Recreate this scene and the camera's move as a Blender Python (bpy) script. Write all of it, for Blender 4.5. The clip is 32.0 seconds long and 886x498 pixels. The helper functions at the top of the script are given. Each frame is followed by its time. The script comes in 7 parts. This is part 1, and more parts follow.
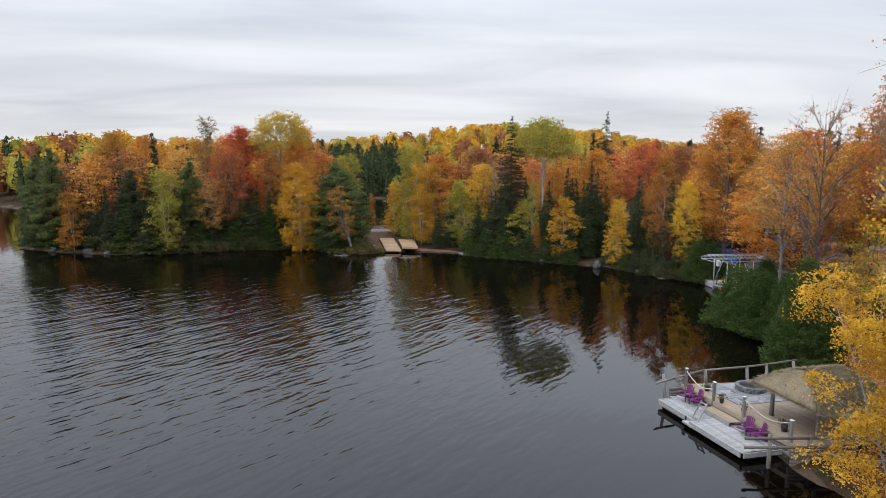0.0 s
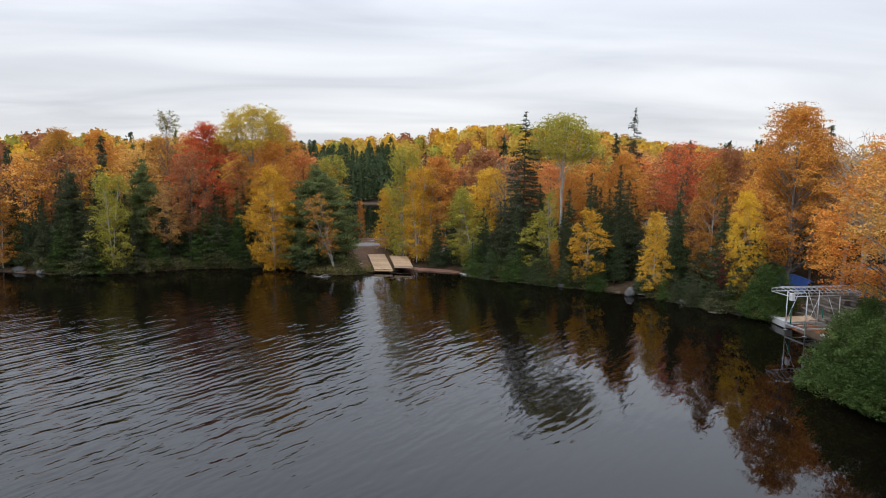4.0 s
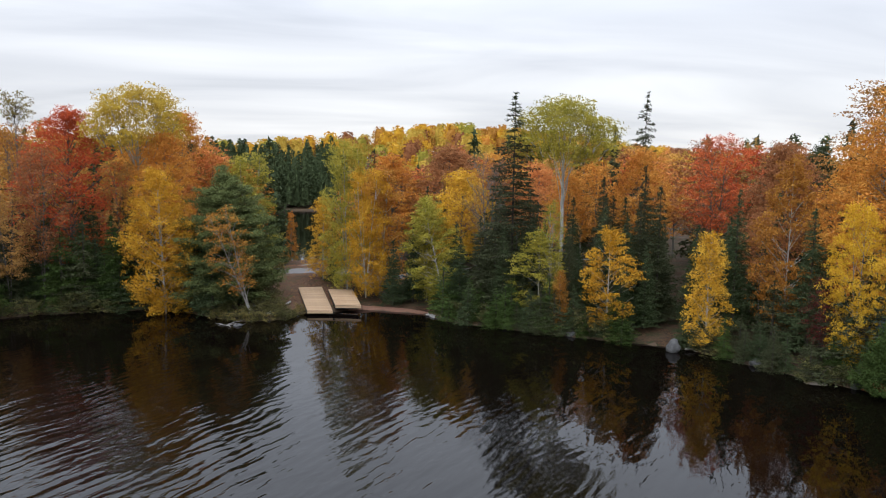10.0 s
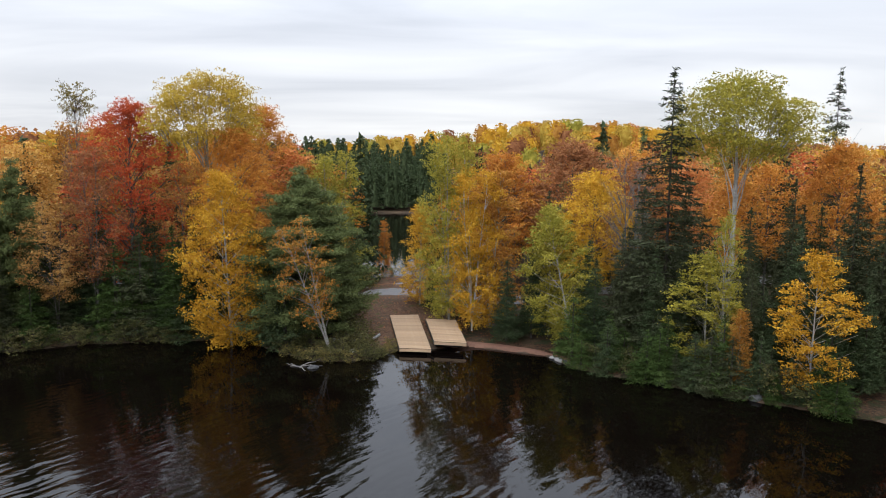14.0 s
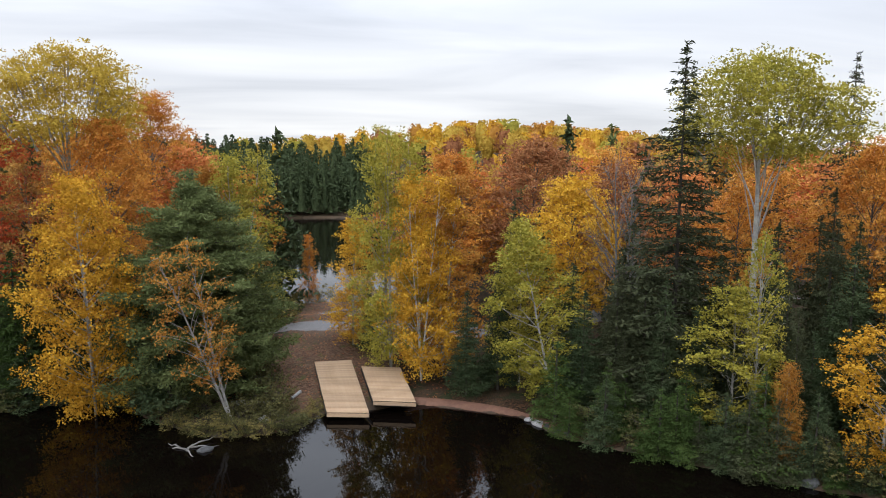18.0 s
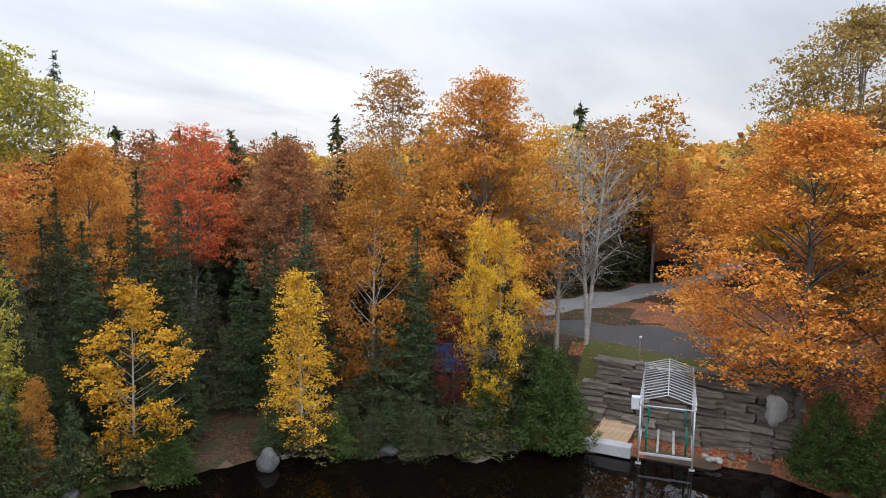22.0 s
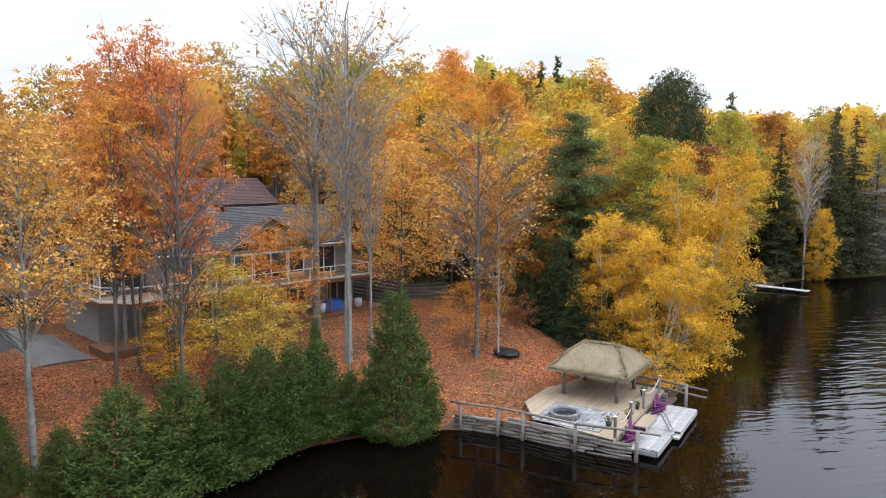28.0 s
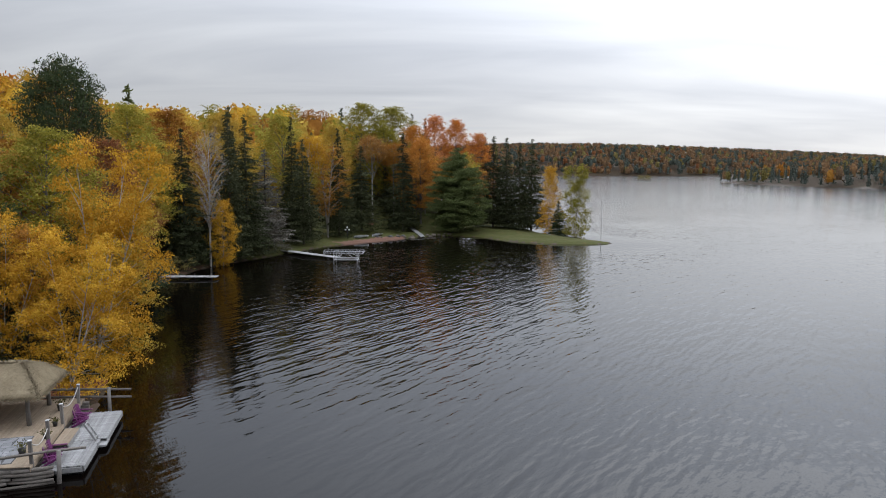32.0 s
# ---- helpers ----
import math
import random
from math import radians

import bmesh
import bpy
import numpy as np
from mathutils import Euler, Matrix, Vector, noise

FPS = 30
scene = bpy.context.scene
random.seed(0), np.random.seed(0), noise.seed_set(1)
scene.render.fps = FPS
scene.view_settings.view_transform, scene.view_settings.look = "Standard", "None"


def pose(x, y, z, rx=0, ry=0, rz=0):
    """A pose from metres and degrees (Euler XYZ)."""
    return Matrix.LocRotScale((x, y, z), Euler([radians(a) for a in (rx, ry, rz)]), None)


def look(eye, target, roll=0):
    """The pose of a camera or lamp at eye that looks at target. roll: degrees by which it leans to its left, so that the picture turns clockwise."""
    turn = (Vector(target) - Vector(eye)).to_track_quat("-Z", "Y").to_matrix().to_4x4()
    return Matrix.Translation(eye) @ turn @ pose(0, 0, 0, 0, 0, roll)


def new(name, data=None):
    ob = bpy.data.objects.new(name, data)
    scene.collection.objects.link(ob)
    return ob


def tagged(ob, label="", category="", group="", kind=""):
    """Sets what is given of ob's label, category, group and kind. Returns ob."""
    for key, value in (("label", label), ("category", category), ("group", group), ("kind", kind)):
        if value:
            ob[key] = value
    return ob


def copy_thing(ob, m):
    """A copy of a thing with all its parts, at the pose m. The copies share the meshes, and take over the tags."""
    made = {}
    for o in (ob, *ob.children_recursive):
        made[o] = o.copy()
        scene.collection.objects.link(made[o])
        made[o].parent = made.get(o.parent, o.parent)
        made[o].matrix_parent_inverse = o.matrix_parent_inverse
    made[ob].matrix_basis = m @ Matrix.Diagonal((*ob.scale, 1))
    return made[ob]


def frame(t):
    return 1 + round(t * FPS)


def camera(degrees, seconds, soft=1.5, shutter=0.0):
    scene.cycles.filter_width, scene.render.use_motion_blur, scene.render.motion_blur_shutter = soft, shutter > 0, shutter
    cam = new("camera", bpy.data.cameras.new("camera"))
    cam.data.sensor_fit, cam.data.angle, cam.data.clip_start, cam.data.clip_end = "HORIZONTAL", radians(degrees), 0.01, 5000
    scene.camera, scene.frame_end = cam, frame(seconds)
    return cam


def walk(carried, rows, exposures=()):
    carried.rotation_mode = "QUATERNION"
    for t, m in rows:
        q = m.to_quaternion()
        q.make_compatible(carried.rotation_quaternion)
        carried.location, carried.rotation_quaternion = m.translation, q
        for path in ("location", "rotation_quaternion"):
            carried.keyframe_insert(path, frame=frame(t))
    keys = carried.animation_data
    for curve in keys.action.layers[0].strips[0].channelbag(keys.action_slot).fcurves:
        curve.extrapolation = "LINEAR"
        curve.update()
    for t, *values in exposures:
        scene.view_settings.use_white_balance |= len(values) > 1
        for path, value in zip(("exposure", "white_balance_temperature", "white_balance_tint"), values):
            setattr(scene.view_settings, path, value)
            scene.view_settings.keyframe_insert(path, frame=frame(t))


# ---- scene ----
cam = camera(64.3, 32.0, 1.0)

PATH = [
    (0, (2.032, -76.359, 15.141), (2.087, -74.376, 14.887), 0.5),
    (2, (2.404, -67.568, 15.188), (2.458, -65.585, 14.936), 0.7),
    (3, (2.475, -63.01, 15.223), (2.53, -61.026, 14.973), 0.8),
    (5.5, (2.312, -51.493, 15.097), (2.375, -49.509, 14.854), 0.8),
    (6, (2.261, -49.197, 15.084), (2.326, -47.213, 14.84), 0.7),
    (6.5, (2.206, -46.92, 15.07), (2.012, -44.945, 14.825), 0.7),
    (7, (2.154, -44.673, 15.054), (1.88, -42.707, 14.806), 0.6),
    (7.5, (2.103, -42.47, 15.034), (1.826, -40.504, 14.786), 0.6),
    (8, (2.047, -40.317, 15.011), (1.769, -38.352, 14.763), 0.5),
    (8.5, (1.984, -38.209, 14.988), (1.702, -36.245, 14.741), 0.5),
    (9, (1.901, -36.141, 14.966), (1.825, -34.157, 14.722), 0.9),
    (9.5, (1.779, -34.104, 14.946), (1.995, -32.13, 14.708), 0.7),
    (10, (1.631, -32.087, 14.929), (1.848, -30.113, 14.69), 0.8),
    (10.5, (1.477, -30.079, 14.92), (1.556, -28.095, 14.681), 0.7),
    (11, (1.343, -28.104, 14.916), (1.388, -26.119, 14.675), 0.7),
    (11.5, (1.234, -26.187, 14.915), (1.281, -24.202, 14.674), 0.7),
    (12, (1.146, -24.313, 14.918), (1.195, -22.328, 14.674), 0.8),
    (12.5, (1.072, -22.456, 14.924), (1.121, -20.471, 14.682), 0.6),
    (13, (1.009, -20.598, 14.932), (0.947, -18.614, 14.687), 0.6),
    (13.5, (0.957, -18.749, 14.939), (0.896, -16.765, 14.697), 0.6),
    (14, (0.894, -16.904, 14.948), (0.833, -14.92, 14.704), 0.5),
    (14.5, (0.798, -15.065, 14.954), (0.652, -13.086, 14.711), 0.5),
    (15, (0.694, -13.267, 14.958), (0.54, -11.288, 14.714), 0.5),
    (15.5, (0.576, -11.495, 14.962), (0.628, -9.511, 14.72), 0.7),
    (17.5, (0.058, -4.844, 15.03), (0.185, -2.863, 14.789), 0.6),
    (18, (-0.052, -3.429, 15.034), (0.08, -1.448, 14.794), 0.6),
    (18.5, (-0.148, -2.387, 15.033), (-0.007, -0.406, 14.797), 0.7),
    (19, (-0.236, -1.728, 15.032), (0.154, 0.219, 14.794), 1.0),
    (19.5, (-0.325, -1.421, 15.032), (0.367, 0.44, 14.796), 1.2),
    (20, (-0.374, -1.333, 15.039), (0.604, 0.396, 14.808), 1.3),
    (20.5, (-0.381, -1.353, 15.041), (0.854, 0.204, 14.818), 1.3),
    (21, (-0.365, -1.424, 15.038), (1.09, -0.07, 14.818), 1.1),
    (21.5, (-0.34, -1.481, 15.033), (1.302, -0.359, 14.818), 1.1),
    (22, (-0.331, -1.492, 15.035), (1.447, -0.601, 14.824), 1.0),
    (22.5, (-0.362, -1.478, 15.04), (1.511, -0.808, 14.833), 0.9),
    (23, (-0.415, -1.458, 15.042), (1.52, -0.992, 14.841), 0.9),
    (23.5, (-0.455, -1.42, 15.043), (1.519, -1.159, 14.847), 0.7),
    (24, (-0.475, -1.372, 15.043), (1.515, -1.317, 14.849), 0.7),
    (24.5, (-0.482, -1.327, 15.047), (1.502, -1.479, 14.853), 0.6),
    (25, (-0.481, -1.276, 15.052), (1.478, -1.631, 14.857), 0.5),
    (25.5, (-0.469, -1.223, 15.059), (1.442, -1.779, 14.861), 0.4),
    (28, (-0.451, -0.945, 15.11), (0.943, -2.364, 14.898), 0.2),
    (28.5, (-0.467, -0.892, 15.119), (0.774, -2.445, 14.905), 0.2),
    (29, (-0.484, -0.85, 15.133), (0.591, -2.523, 14.918), 0.1),
    (29.5, (-0.493, -0.807, 15.153), (0.405, -2.581, 14.937), 0.1),
    (30, (-0.496, -0.754, 15.174), (0.214, -2.611, 14.956), 0.1),
    (30.5, (-0.504, -0.713, 15.192), (0.013, -2.633, 14.972), 0.1),
    (31, (-0.519, -0.682, 15.199), (-0.202, -2.644, 14.977), 0.1),
    (31.5, (-0.532, -0.671, 15.201), (-0.417, -2.655, 14.978), 0.2),
    (32, (-0.531, -0.664, 15.198), (-0.571, -2.651, 14.971), 0.1),
]
EXPOSURES = [(0, -0.31), (5, -0.22), (10, -0.16), (18, -0.14), (21, -0.12), (23, -0.08), (25, 0.04), (28, 0.34), (29, 0.27), (30, 0.04), (31, -0.28), (32, -0.58)]
walk(cam, [(t, look(eye, target, roll)) for t, eye, target, roll in PATH], EXPOSURES)

# ---- world: overcast sky, and a wide weak sun behind it ----
SUN_EL, SUN_ROT = radians(46), radians(214)
world = bpy.data.worlds.new("world")
scene.world = world
world.use_nodes = True
wt = world.node_tree
wt.nodes.clear()


def N(tree, kind, **kw):
    n = tree.nodes.new(kind)
    for k, v in kw.items():
        n.inputs[k].default_value = v
    return n


def ramp(tree, fac, stops):
    r = tree.nodes.new("ShaderNodeValToRGB")
    el = r.color_ramp.elements
    while len(el) < len(stops):
        el.new(0.5)
    for e, (p, c) in zip(el, stops):
        e.position, e.color = p, (*c, 1)
    tree.links.new(fac, r.inputs[0])
    return r.outputs[0]


def math_node(tree, op, a, b=None):
    m = tree.nodes.new("ShaderNodeMath")
    m.operation = op
    for i, v in enumerate((a, b)):
        if v is None:
            continue
        if isinstance(v, (int, float)):
            m.inputs[i].default_value = v
        else:
            tree.links.new(v, m.inputs[i])
    return m.outputs[0]


def mix_col(tree, fac, a, b, mode="MIX"):
    m = tree.nodes.new("ShaderNodeMix")
    m.data_type, m.blend_type = "RGBA", mode
    for i, v in ((0, fac), (6, a), (7, b)):
        if isinstance(v, (int, float)):
            m.inputs[i].default_value = v
        elif isinstance(v, tuple):
            m.inputs[i].default_value = (*v, 1)
        else:
            tree.links.new(v, m.inputs[i])
    return m.outputs[2]


sky = wt.nodes.new("ShaderNodeTexSky")
sky.sky_type, sky.sun_disc, sky.sun_elevation, sky.sun_rotation = "NISHITA", False, SUN_EL, SUN_ROT
tc = wt.nodes.new("ShaderNodeTexCoord")
sep = wt.nodes.new("ShaderNodeSeparateXYZ")
wt.links.new(tc.outputs["Generated"], sep.inputs[0])
up = math_node(wt, "ADD", math_node(wt, "MAXIMUM", sep.outputs[2], 0.0), 0.13)
flat = wt.nodes.new("ShaderNodeCombineXYZ")
wt.links.new(math_node(wt, "DIVIDE", sep.outputs[0], up), flat.inputs[0])
wt.links.new(math_node(wt, "DIVIDE", sep.outputs[1], up), flat.inputs[1])
turn = wt.nodes.new("ShaderNodeMapping")
turn.inputs["Rotation"].default_value = (0, 0, radians(12))
turn.inputs["Scale"].default_value = (0.45, 1.0, 1)
turn.inputs["Location"].default_value = (0.35, 0.5, 0)
wt.links.new(flat.outputs[0], turn.inputs[0])
n1 = N(wt, "ShaderNodeTexNoise", Scale=1.0, Detail=7.0, Roughness=0.5, Distortion=0.6)
n2 = N(wt, "ShaderNodeTexNoise", Scale=0.33, Detail=3.0, Roughness=0.5)
wt.links.new(turn.outputs[0], n1.inputs["Vector"])
wt.links.new(turn.outputs[0], n2.inputs["Vector"])
both = math_node(wt, "ADD", math_node(wt, "MULTIPLY", n1.outputs[0], 0.6), math_node(wt, "MULTIPLY", n2.outputs[0], 0.4))
cloud = ramp(wt, both, [(0.38, (0.70, 0.715, 0.75)), (0.46, (0.81, 0.82, 0.85)), (0.54, (0.92, 0.925, 0.94)), (0.64, (1.07, 1.07, 1.07))])
bg_sky = N(wt, "ShaderNodeBackground", Strength=0.10)
wt.links.new(sky.outputs[0], bg_sky.inputs[0])
bg_cloud = N(wt, "ShaderNodeBackground", Strength=1.14)
# the cloud lies thicker towards the south-east
south = math_node(wt, "SUBTRACT", 0.97, math_node(wt, "MULTIPLY", math_node(wt, "MAXIMUM", math_node(wt, "SUBTRACT", math_node(wt, "MULTIPLY", sep.outputs[0], 0.75), math_node(wt, "MULTIPLY", sep.outputs[1], 0.66)), 0.0), 0.22))
dim = wt.nodes.new("ShaderNodeVectorMath")
dim.operation = "SCALE"
wt.links.new(cloud, dim.inputs[0])
rise = math_node(wt, "MAXIMUM", sep.outputs[2], 0.0)
high = math_node(wt, "ADD", 1.05, math_node(wt, "MULTIPLY", rise, math_node(wt, "ADD", 0.0, math_node(wt, "MULTIPLY", rise, 1.5))))
# the cloud is thinner and brighter round the veiled sun
toward = wt.nodes.new("ShaderNodeVectorMath")
toward.operation = "DOT_PRODUCT"
wt.links.new(tc.outputs["Generated"], toward.inputs[0])
toward.inputs[1].default_value = (math.sin(SUN_ROT) * math.cos(SUN_EL), math.cos(SUN_ROT) * math.cos(SUN_EL), math.sin(SUN_EL))
veil = math_node(wt, "MULTIPLY", math_node(wt, "POWER", math_node(wt, "MAXIMUM", toward.outputs["Value"], 0.0), 6.0), 2.6)
# an overcast sky grows brighter towards the zenith
def swell_up(lo, hi, top):
    n = wt.nodes.new("ShaderNodeMapRange")
    n.interpolation_type = "SMOOTHSTEP"
    for k, v in (("From Min", lo), ("From Max", hi), ("To Min", 0.0), ("To Max", top)):
        n.inputs[k].default_value = v
    wt.links.new(rise, n.inputs["Value"])
    return n.outputs[0]


zenith = math_node(wt, "ADD", swell_up(0.19, 0.33, 0.75), swell_up(0.3, 0.75, 1.6))
wt.links.new(math_node(wt, "ADD", math_node(wt, "MULTIPLY", south, math_node(wt, "ADD", high, zenith)), veil), dim.inputs["Scale"])
# the cloud overhead is a little bluer than that near the horizon
cool = mix_col(wt, math_node(wt, "MINIMUM", math_node(wt, "MULTIPLY", math_node(wt, "MAXIMUM", sep.outputs[2], 0.0), 3.0), 1.0), (1.0, 1.0, 1.0), (0.93, 1.0, 1.12))
wt.links.new(mix_col(wt, 1.0, dim.outputs[0], cool, "MULTIPLY"), bg_cloud.inputs[0])
mixer = wt.nodes.new("ShaderNodeMixShader")
mixer.inputs[0].default_value = 0.93
wt.links.new(bg_sky.outputs[0], mixer.inputs[1])
wt.links.new(bg_cloud.outputs[0], mixer.inputs[2])
out = wt.nodes.new("ShaderNodeOutputWorld")
wt.links.new(mixer.outputs[0], out.inputs[0])

sun = new("sun", bpy.data.lights.new("sun", "SUN"))
sun.data.energy, sun.data.angle, sun.data.color = 0.42, radians(50), (1.0, 0.95, 0.88)
sun.matrix_world = look((0, 0, 0), (-math.sin(SUN_ROT) * math.cos(SUN_EL), -math.cos(SUN_ROT) * math.cos(SUN_EL), -math.sin(SUN_EL)))

# ---- materials ----


def material(name, rough=0.7, spec=0.3, metal=0.0):
    m = bpy.data.materials.new(name)
    m.use_nodes = True
    t = m.node_tree
    b = t.nodes["Principled BSDF"]
    b.inputs["Roughness"].default_value = rough
    b.inputs["Specular IOR Level"].default_value = spec
    b.inputs["Metallic"].default_value = metal
    return m, t, b


def coords(t, scale=(1, 1, 1), space="Object"):
    c = t.nodes.new("ShaderNodeTexCoord")
    m = t.nodes.new("ShaderNodeMapping")
    m.inputs["Scale"].default_value = scale
    t.links.new(c.outputs[space], m.inputs[0])
    return m.outputs[0]


def world_pos(t, scale=(1, 1, 1)):
    g = t.nodes.new("ShaderNodeNewGeometry")
    m = t.nodes.new("ShaderNodeMapping")
    m.inputs["Scale"].default_value = scale
    t.links.new(g.outputs["Position"], m.inputs[0])
    return m.outputs[0]


def noise_tex(t, vec, scale, detail=4.0, rough=0.55):
    n = N(t, "ShaderNodeTexNoise", Scale=scale, Detail=detail, Roughness=rough)
    t.links.new(vec, n.inputs["Vector"])
    return n.outputs[0]


def bump(t, b, height, strength=0.5, dist=0.02):
    n = N(t, "ShaderNodeBump", Strength=strength, Distance=dist)
    t.links.new(height, n.inputs["Height"])
    t.links.new(n.outputs[0], b.inputs["Normal"])


def grainy(name, c1, c2, scale=6.0, stretch=(1, 1, 1), rough=0.75, spec=0.25, strength=0.4, dist=0.01, big=0.5, metal=0.0, vary=0.25, space="Object"):
    """Two-scale mottled surface with relief; vary: how far whole objects differ."""
    m, t, b = material(name, rough, spec, metal)
    v = coords(t, stretch, space)
    fine = noise_tex(t, v, scale, 6.0, 0.65)
    wide = noise_tex(t, v, scale * 0.12, 3.0, 0.5)
    f = math_node(t, "ADD", math_node(t, "MULTIPLY", fine, 1 - big), math_node(t, "MULTIPLY", wide, big))
    c1, c2 = (tuple(0.58 * v for v in c) for c in (c1, c2))
    col = ramp(t, f, [(0.3, c1), (0.7, c2)])
    if vary:
        info = t.nodes.new("ShaderNodeObjectInfo")
        k = math_node(t, "ADD", math_node(t, "MULTIPLY", info.outputs["Random"], 2 * vary), 1 - vary)
        mul = t.nodes.new("ShaderNodeVectorMath")
        mul.operation = "SCALE"
        t.links.new(col, mul.inputs[0])
        t.links.new(k, mul.inputs["Scale"])
        col = mul.outputs[0]
    t.links.new(col, b.inputs["Base Color"])
    if strength:
        bump(t, b, fine, strength, dist)
    return m


def leaf_material(name, dark, mid, light, glow=0.45, vary=0.18):
    """Leaves: each leaf takes its own tone, patches differ through the crown, thin enough to let light through."""
    m, t, b = material(name, 0.7, 0.05)
    if glow > 0.4:
        glow = 0.30
        dark, mid, light = (tuple(v * k for v in c) for c, k in ((dark, 0.30), (mid, 0.42), (light, 0.54)))
    else:
        dark, mid, light = (tuple(0.68 * v for v in c) for c in (dark, mid, light))
    # autumn leaves are never a pure hue
    dark, mid, light = (tuple(0.95 * v + 0.05 * sum(c) / 3 for v in c) for c in (dark, mid, light))
    g = t.nodes.new("ShaderNodeNewGeometry")
    patch = noise_tex(t, coords(t), 0.55, 2.0)
    f = math_node(t, "ADD", math_node(t, "MULTIPLY", math_node(t, "SUBTRACT", g.outputs["Random Per Island"], 0.5), 0.24 if glow >= 0.3 else 0.14), math_node(t, "ADD", math_node(t, "MULTIPLY", patch, 0.78), 0.14))
    info = t.nodes.new("ShaderNodeObjectInfo")
    f = math_node(t, "ADD", f, math_node(t, "MULTIPLY", math_node(t, "SUBTRACT", info.outputs["Random"], 0.5), vary))
    col = ramp(t, f, [(0.10, dark), (0.44, mid), (0.80, light)])
    t.links.new(col, b.inputs["Base Color"])
    tr = t.nodes.new("ShaderNodeBsdfTranslucent")
    t.links.new(col, tr.inputs[0])
    mx = t.nodes.new("ShaderNodeMixShader")
    mx.inputs[0].default_value = glow
    t.links.new(b.outputs[0], mx.inputs[1])
    t.links.new(tr.outputs[0], mx.inputs[2])
    t.links.new(mx.outputs[0], t.nodes["Material Output"].inputs[0])
    return m


LEAF = {
    "gold": leaf_material("leaf_gold", (0.52, 0.225, 0.012), (1.0, 0.495, 0.02), (1.16, 0.71, 0.05)),
    "amber": leaf_material("leaf_amber", (0.36, 0.12, 0.018), (0.64, 0.255, 0.03), (0.8, 0.4, 0.065)),
    "orange": leaf_material("leaf_orange", (0.58, 0.16, 0.025), (0.98, 0.345, 0.042), (1.06, 0.55, 0.085)),
    "rust": leaf_material("leaf_rust", (0.25, 0.08, 0.036), (0.46, 0.165, 0.06), (0.62, 0.28, 0.105)),
    "red": leaf_material("leaf_red", (0.52, 0.055, 0.024), (0.92, 0.145, 0.04), (1.04, 0.29, 0.075)),
    "crimson": leaf_material("leaf_crimson", (0.099, 0.016, 0.016), (0.198, 0.033, 0.029), (0.317, 0.066, 0.046)),
    "tan": leaf_material("leaf_tan", (0.4, 0.165, 0.04), (0.66, 0.31, 0.07), (0.82, 0.46, 0.13)),
    "lime": leaf_material("leaf_lime", (0.23, 0.21, 0.026), (0.48, 0.42, 0.046), (0.76, 0.62, 0.085)),
    "ochre": leaf_material("leaf_ochre", (0.28, 0.18, 0.042), (0.52, 0.33, 0.08), (0.68, 0.46, 0.14)),
    "olive": leaf_material("leaf_olive", (0.172, 0.145, 0.038), (0.330, 0.264, 0.073), (0.475, 0.370, 0.122)),
    "yellow": leaf_material("leaf_yellow", (0.52, 0.285, 0.033), (0.82, 0.5, 0.055), (0.95, 0.66, 0.1)),
    "spruce": leaf_material("needle_spruce", (0.024, 0.028, 0.013), (0.050, 0.057, 0.025), (0.090, 0.094, 0.042), 0.12),
    "fir": leaf_material("needle_fir", (0.022, 0.034, 0.014), (0.047, 0.067, 0.027), (0.084, 0.108, 0.044), 0.12),
    "pine": leaf_material("needle_pine", (0.052, 0.067, 0.021), (0.115, 0.14, 0.044), (0.19, 0.218, 0.074), 0.28),
    "cedar": leaf_material("needle_cedar", (0.02, 0.036, 0.008), (0.048, 0.08, 0.017), (0.098, 0.14, 0.034), 0.25),
    "deadneedle": leaf_material("needle_dead", (0.075, 0.066, 0.052), (0.15, 0.134, 0.105), (0.24, 0.22, 0.18), 0.1),
    "salmon": leaf_material("leaf_salmon", (0.7, 0.155, 0.05), (1.02, 0.295, 0.075), (1.13, 0.49, 0.14)),
    "wheat": leaf_material("leaf_wheat", (0.6, 0.255, 0.05), (0.98, 0.48, 0.09), (1.12, 0.68, 0.17)),
    # next two: aerial haze over the far shore, mixed into the foliage colour as paler grey
    "haze": leaf_material("leaf_hazed_hill", (0.17, 0.135, 0.1), (0.31, 0.2, 0.115), (0.5, 0.27, 0.11)),
    "hazed_fir": leaf_material("needle_hazed_hill", (0.055, 0.068, 0.058), (0.085, 0.100, 0.082), (0.12, 0.135, 0.10), 0.12),
    "sunny": leaf_material("leaf_sunny", (0.78, 0.40, 0.015), (1.2, 0.67, 0.022), (1.3, 0.84, 0.05)),
    "citron": leaf_material("leaf_citron", (0.46, 0.29, 0.03), (0.78, 0.51, 0.05), (0.95, 0.68, 0.09)),
    "apricot": leaf_material("leaf_apricot", (0.76, 0.18, 0.03), (1.12, 0.355, 0.045), (1.18, 0.6, 0.085)),
    "shrub": leaf_material("leaf_shrub", (0.066, 0.079, 0.024), (0.145, 0.145, 0.046), (0.264, 0.224, 0.079)),
}
BARK = grainy("bark_grey", (0.09, 0.08, 0.07), (0.24, 0.22, 0.20), 5, (1, 1, 0.25), 0.9, 0.1, 0.7, 0.02)
BARK_PALE = grainy("bark_pale_grey", (0.085, 0.08, 0.07), (0.44, 0.42, 0.385), 4.5, (1, 1, 0.6), 0.9, 0.1, 0.7, 0.02)
BARK_DARK = grainy("bark_brown", (0.035, 0.028, 0.022), (0.11, 0.09, 0.075), 5, (1, 1, 0.25), 0.9, 0.1, 0.7, 0.02)
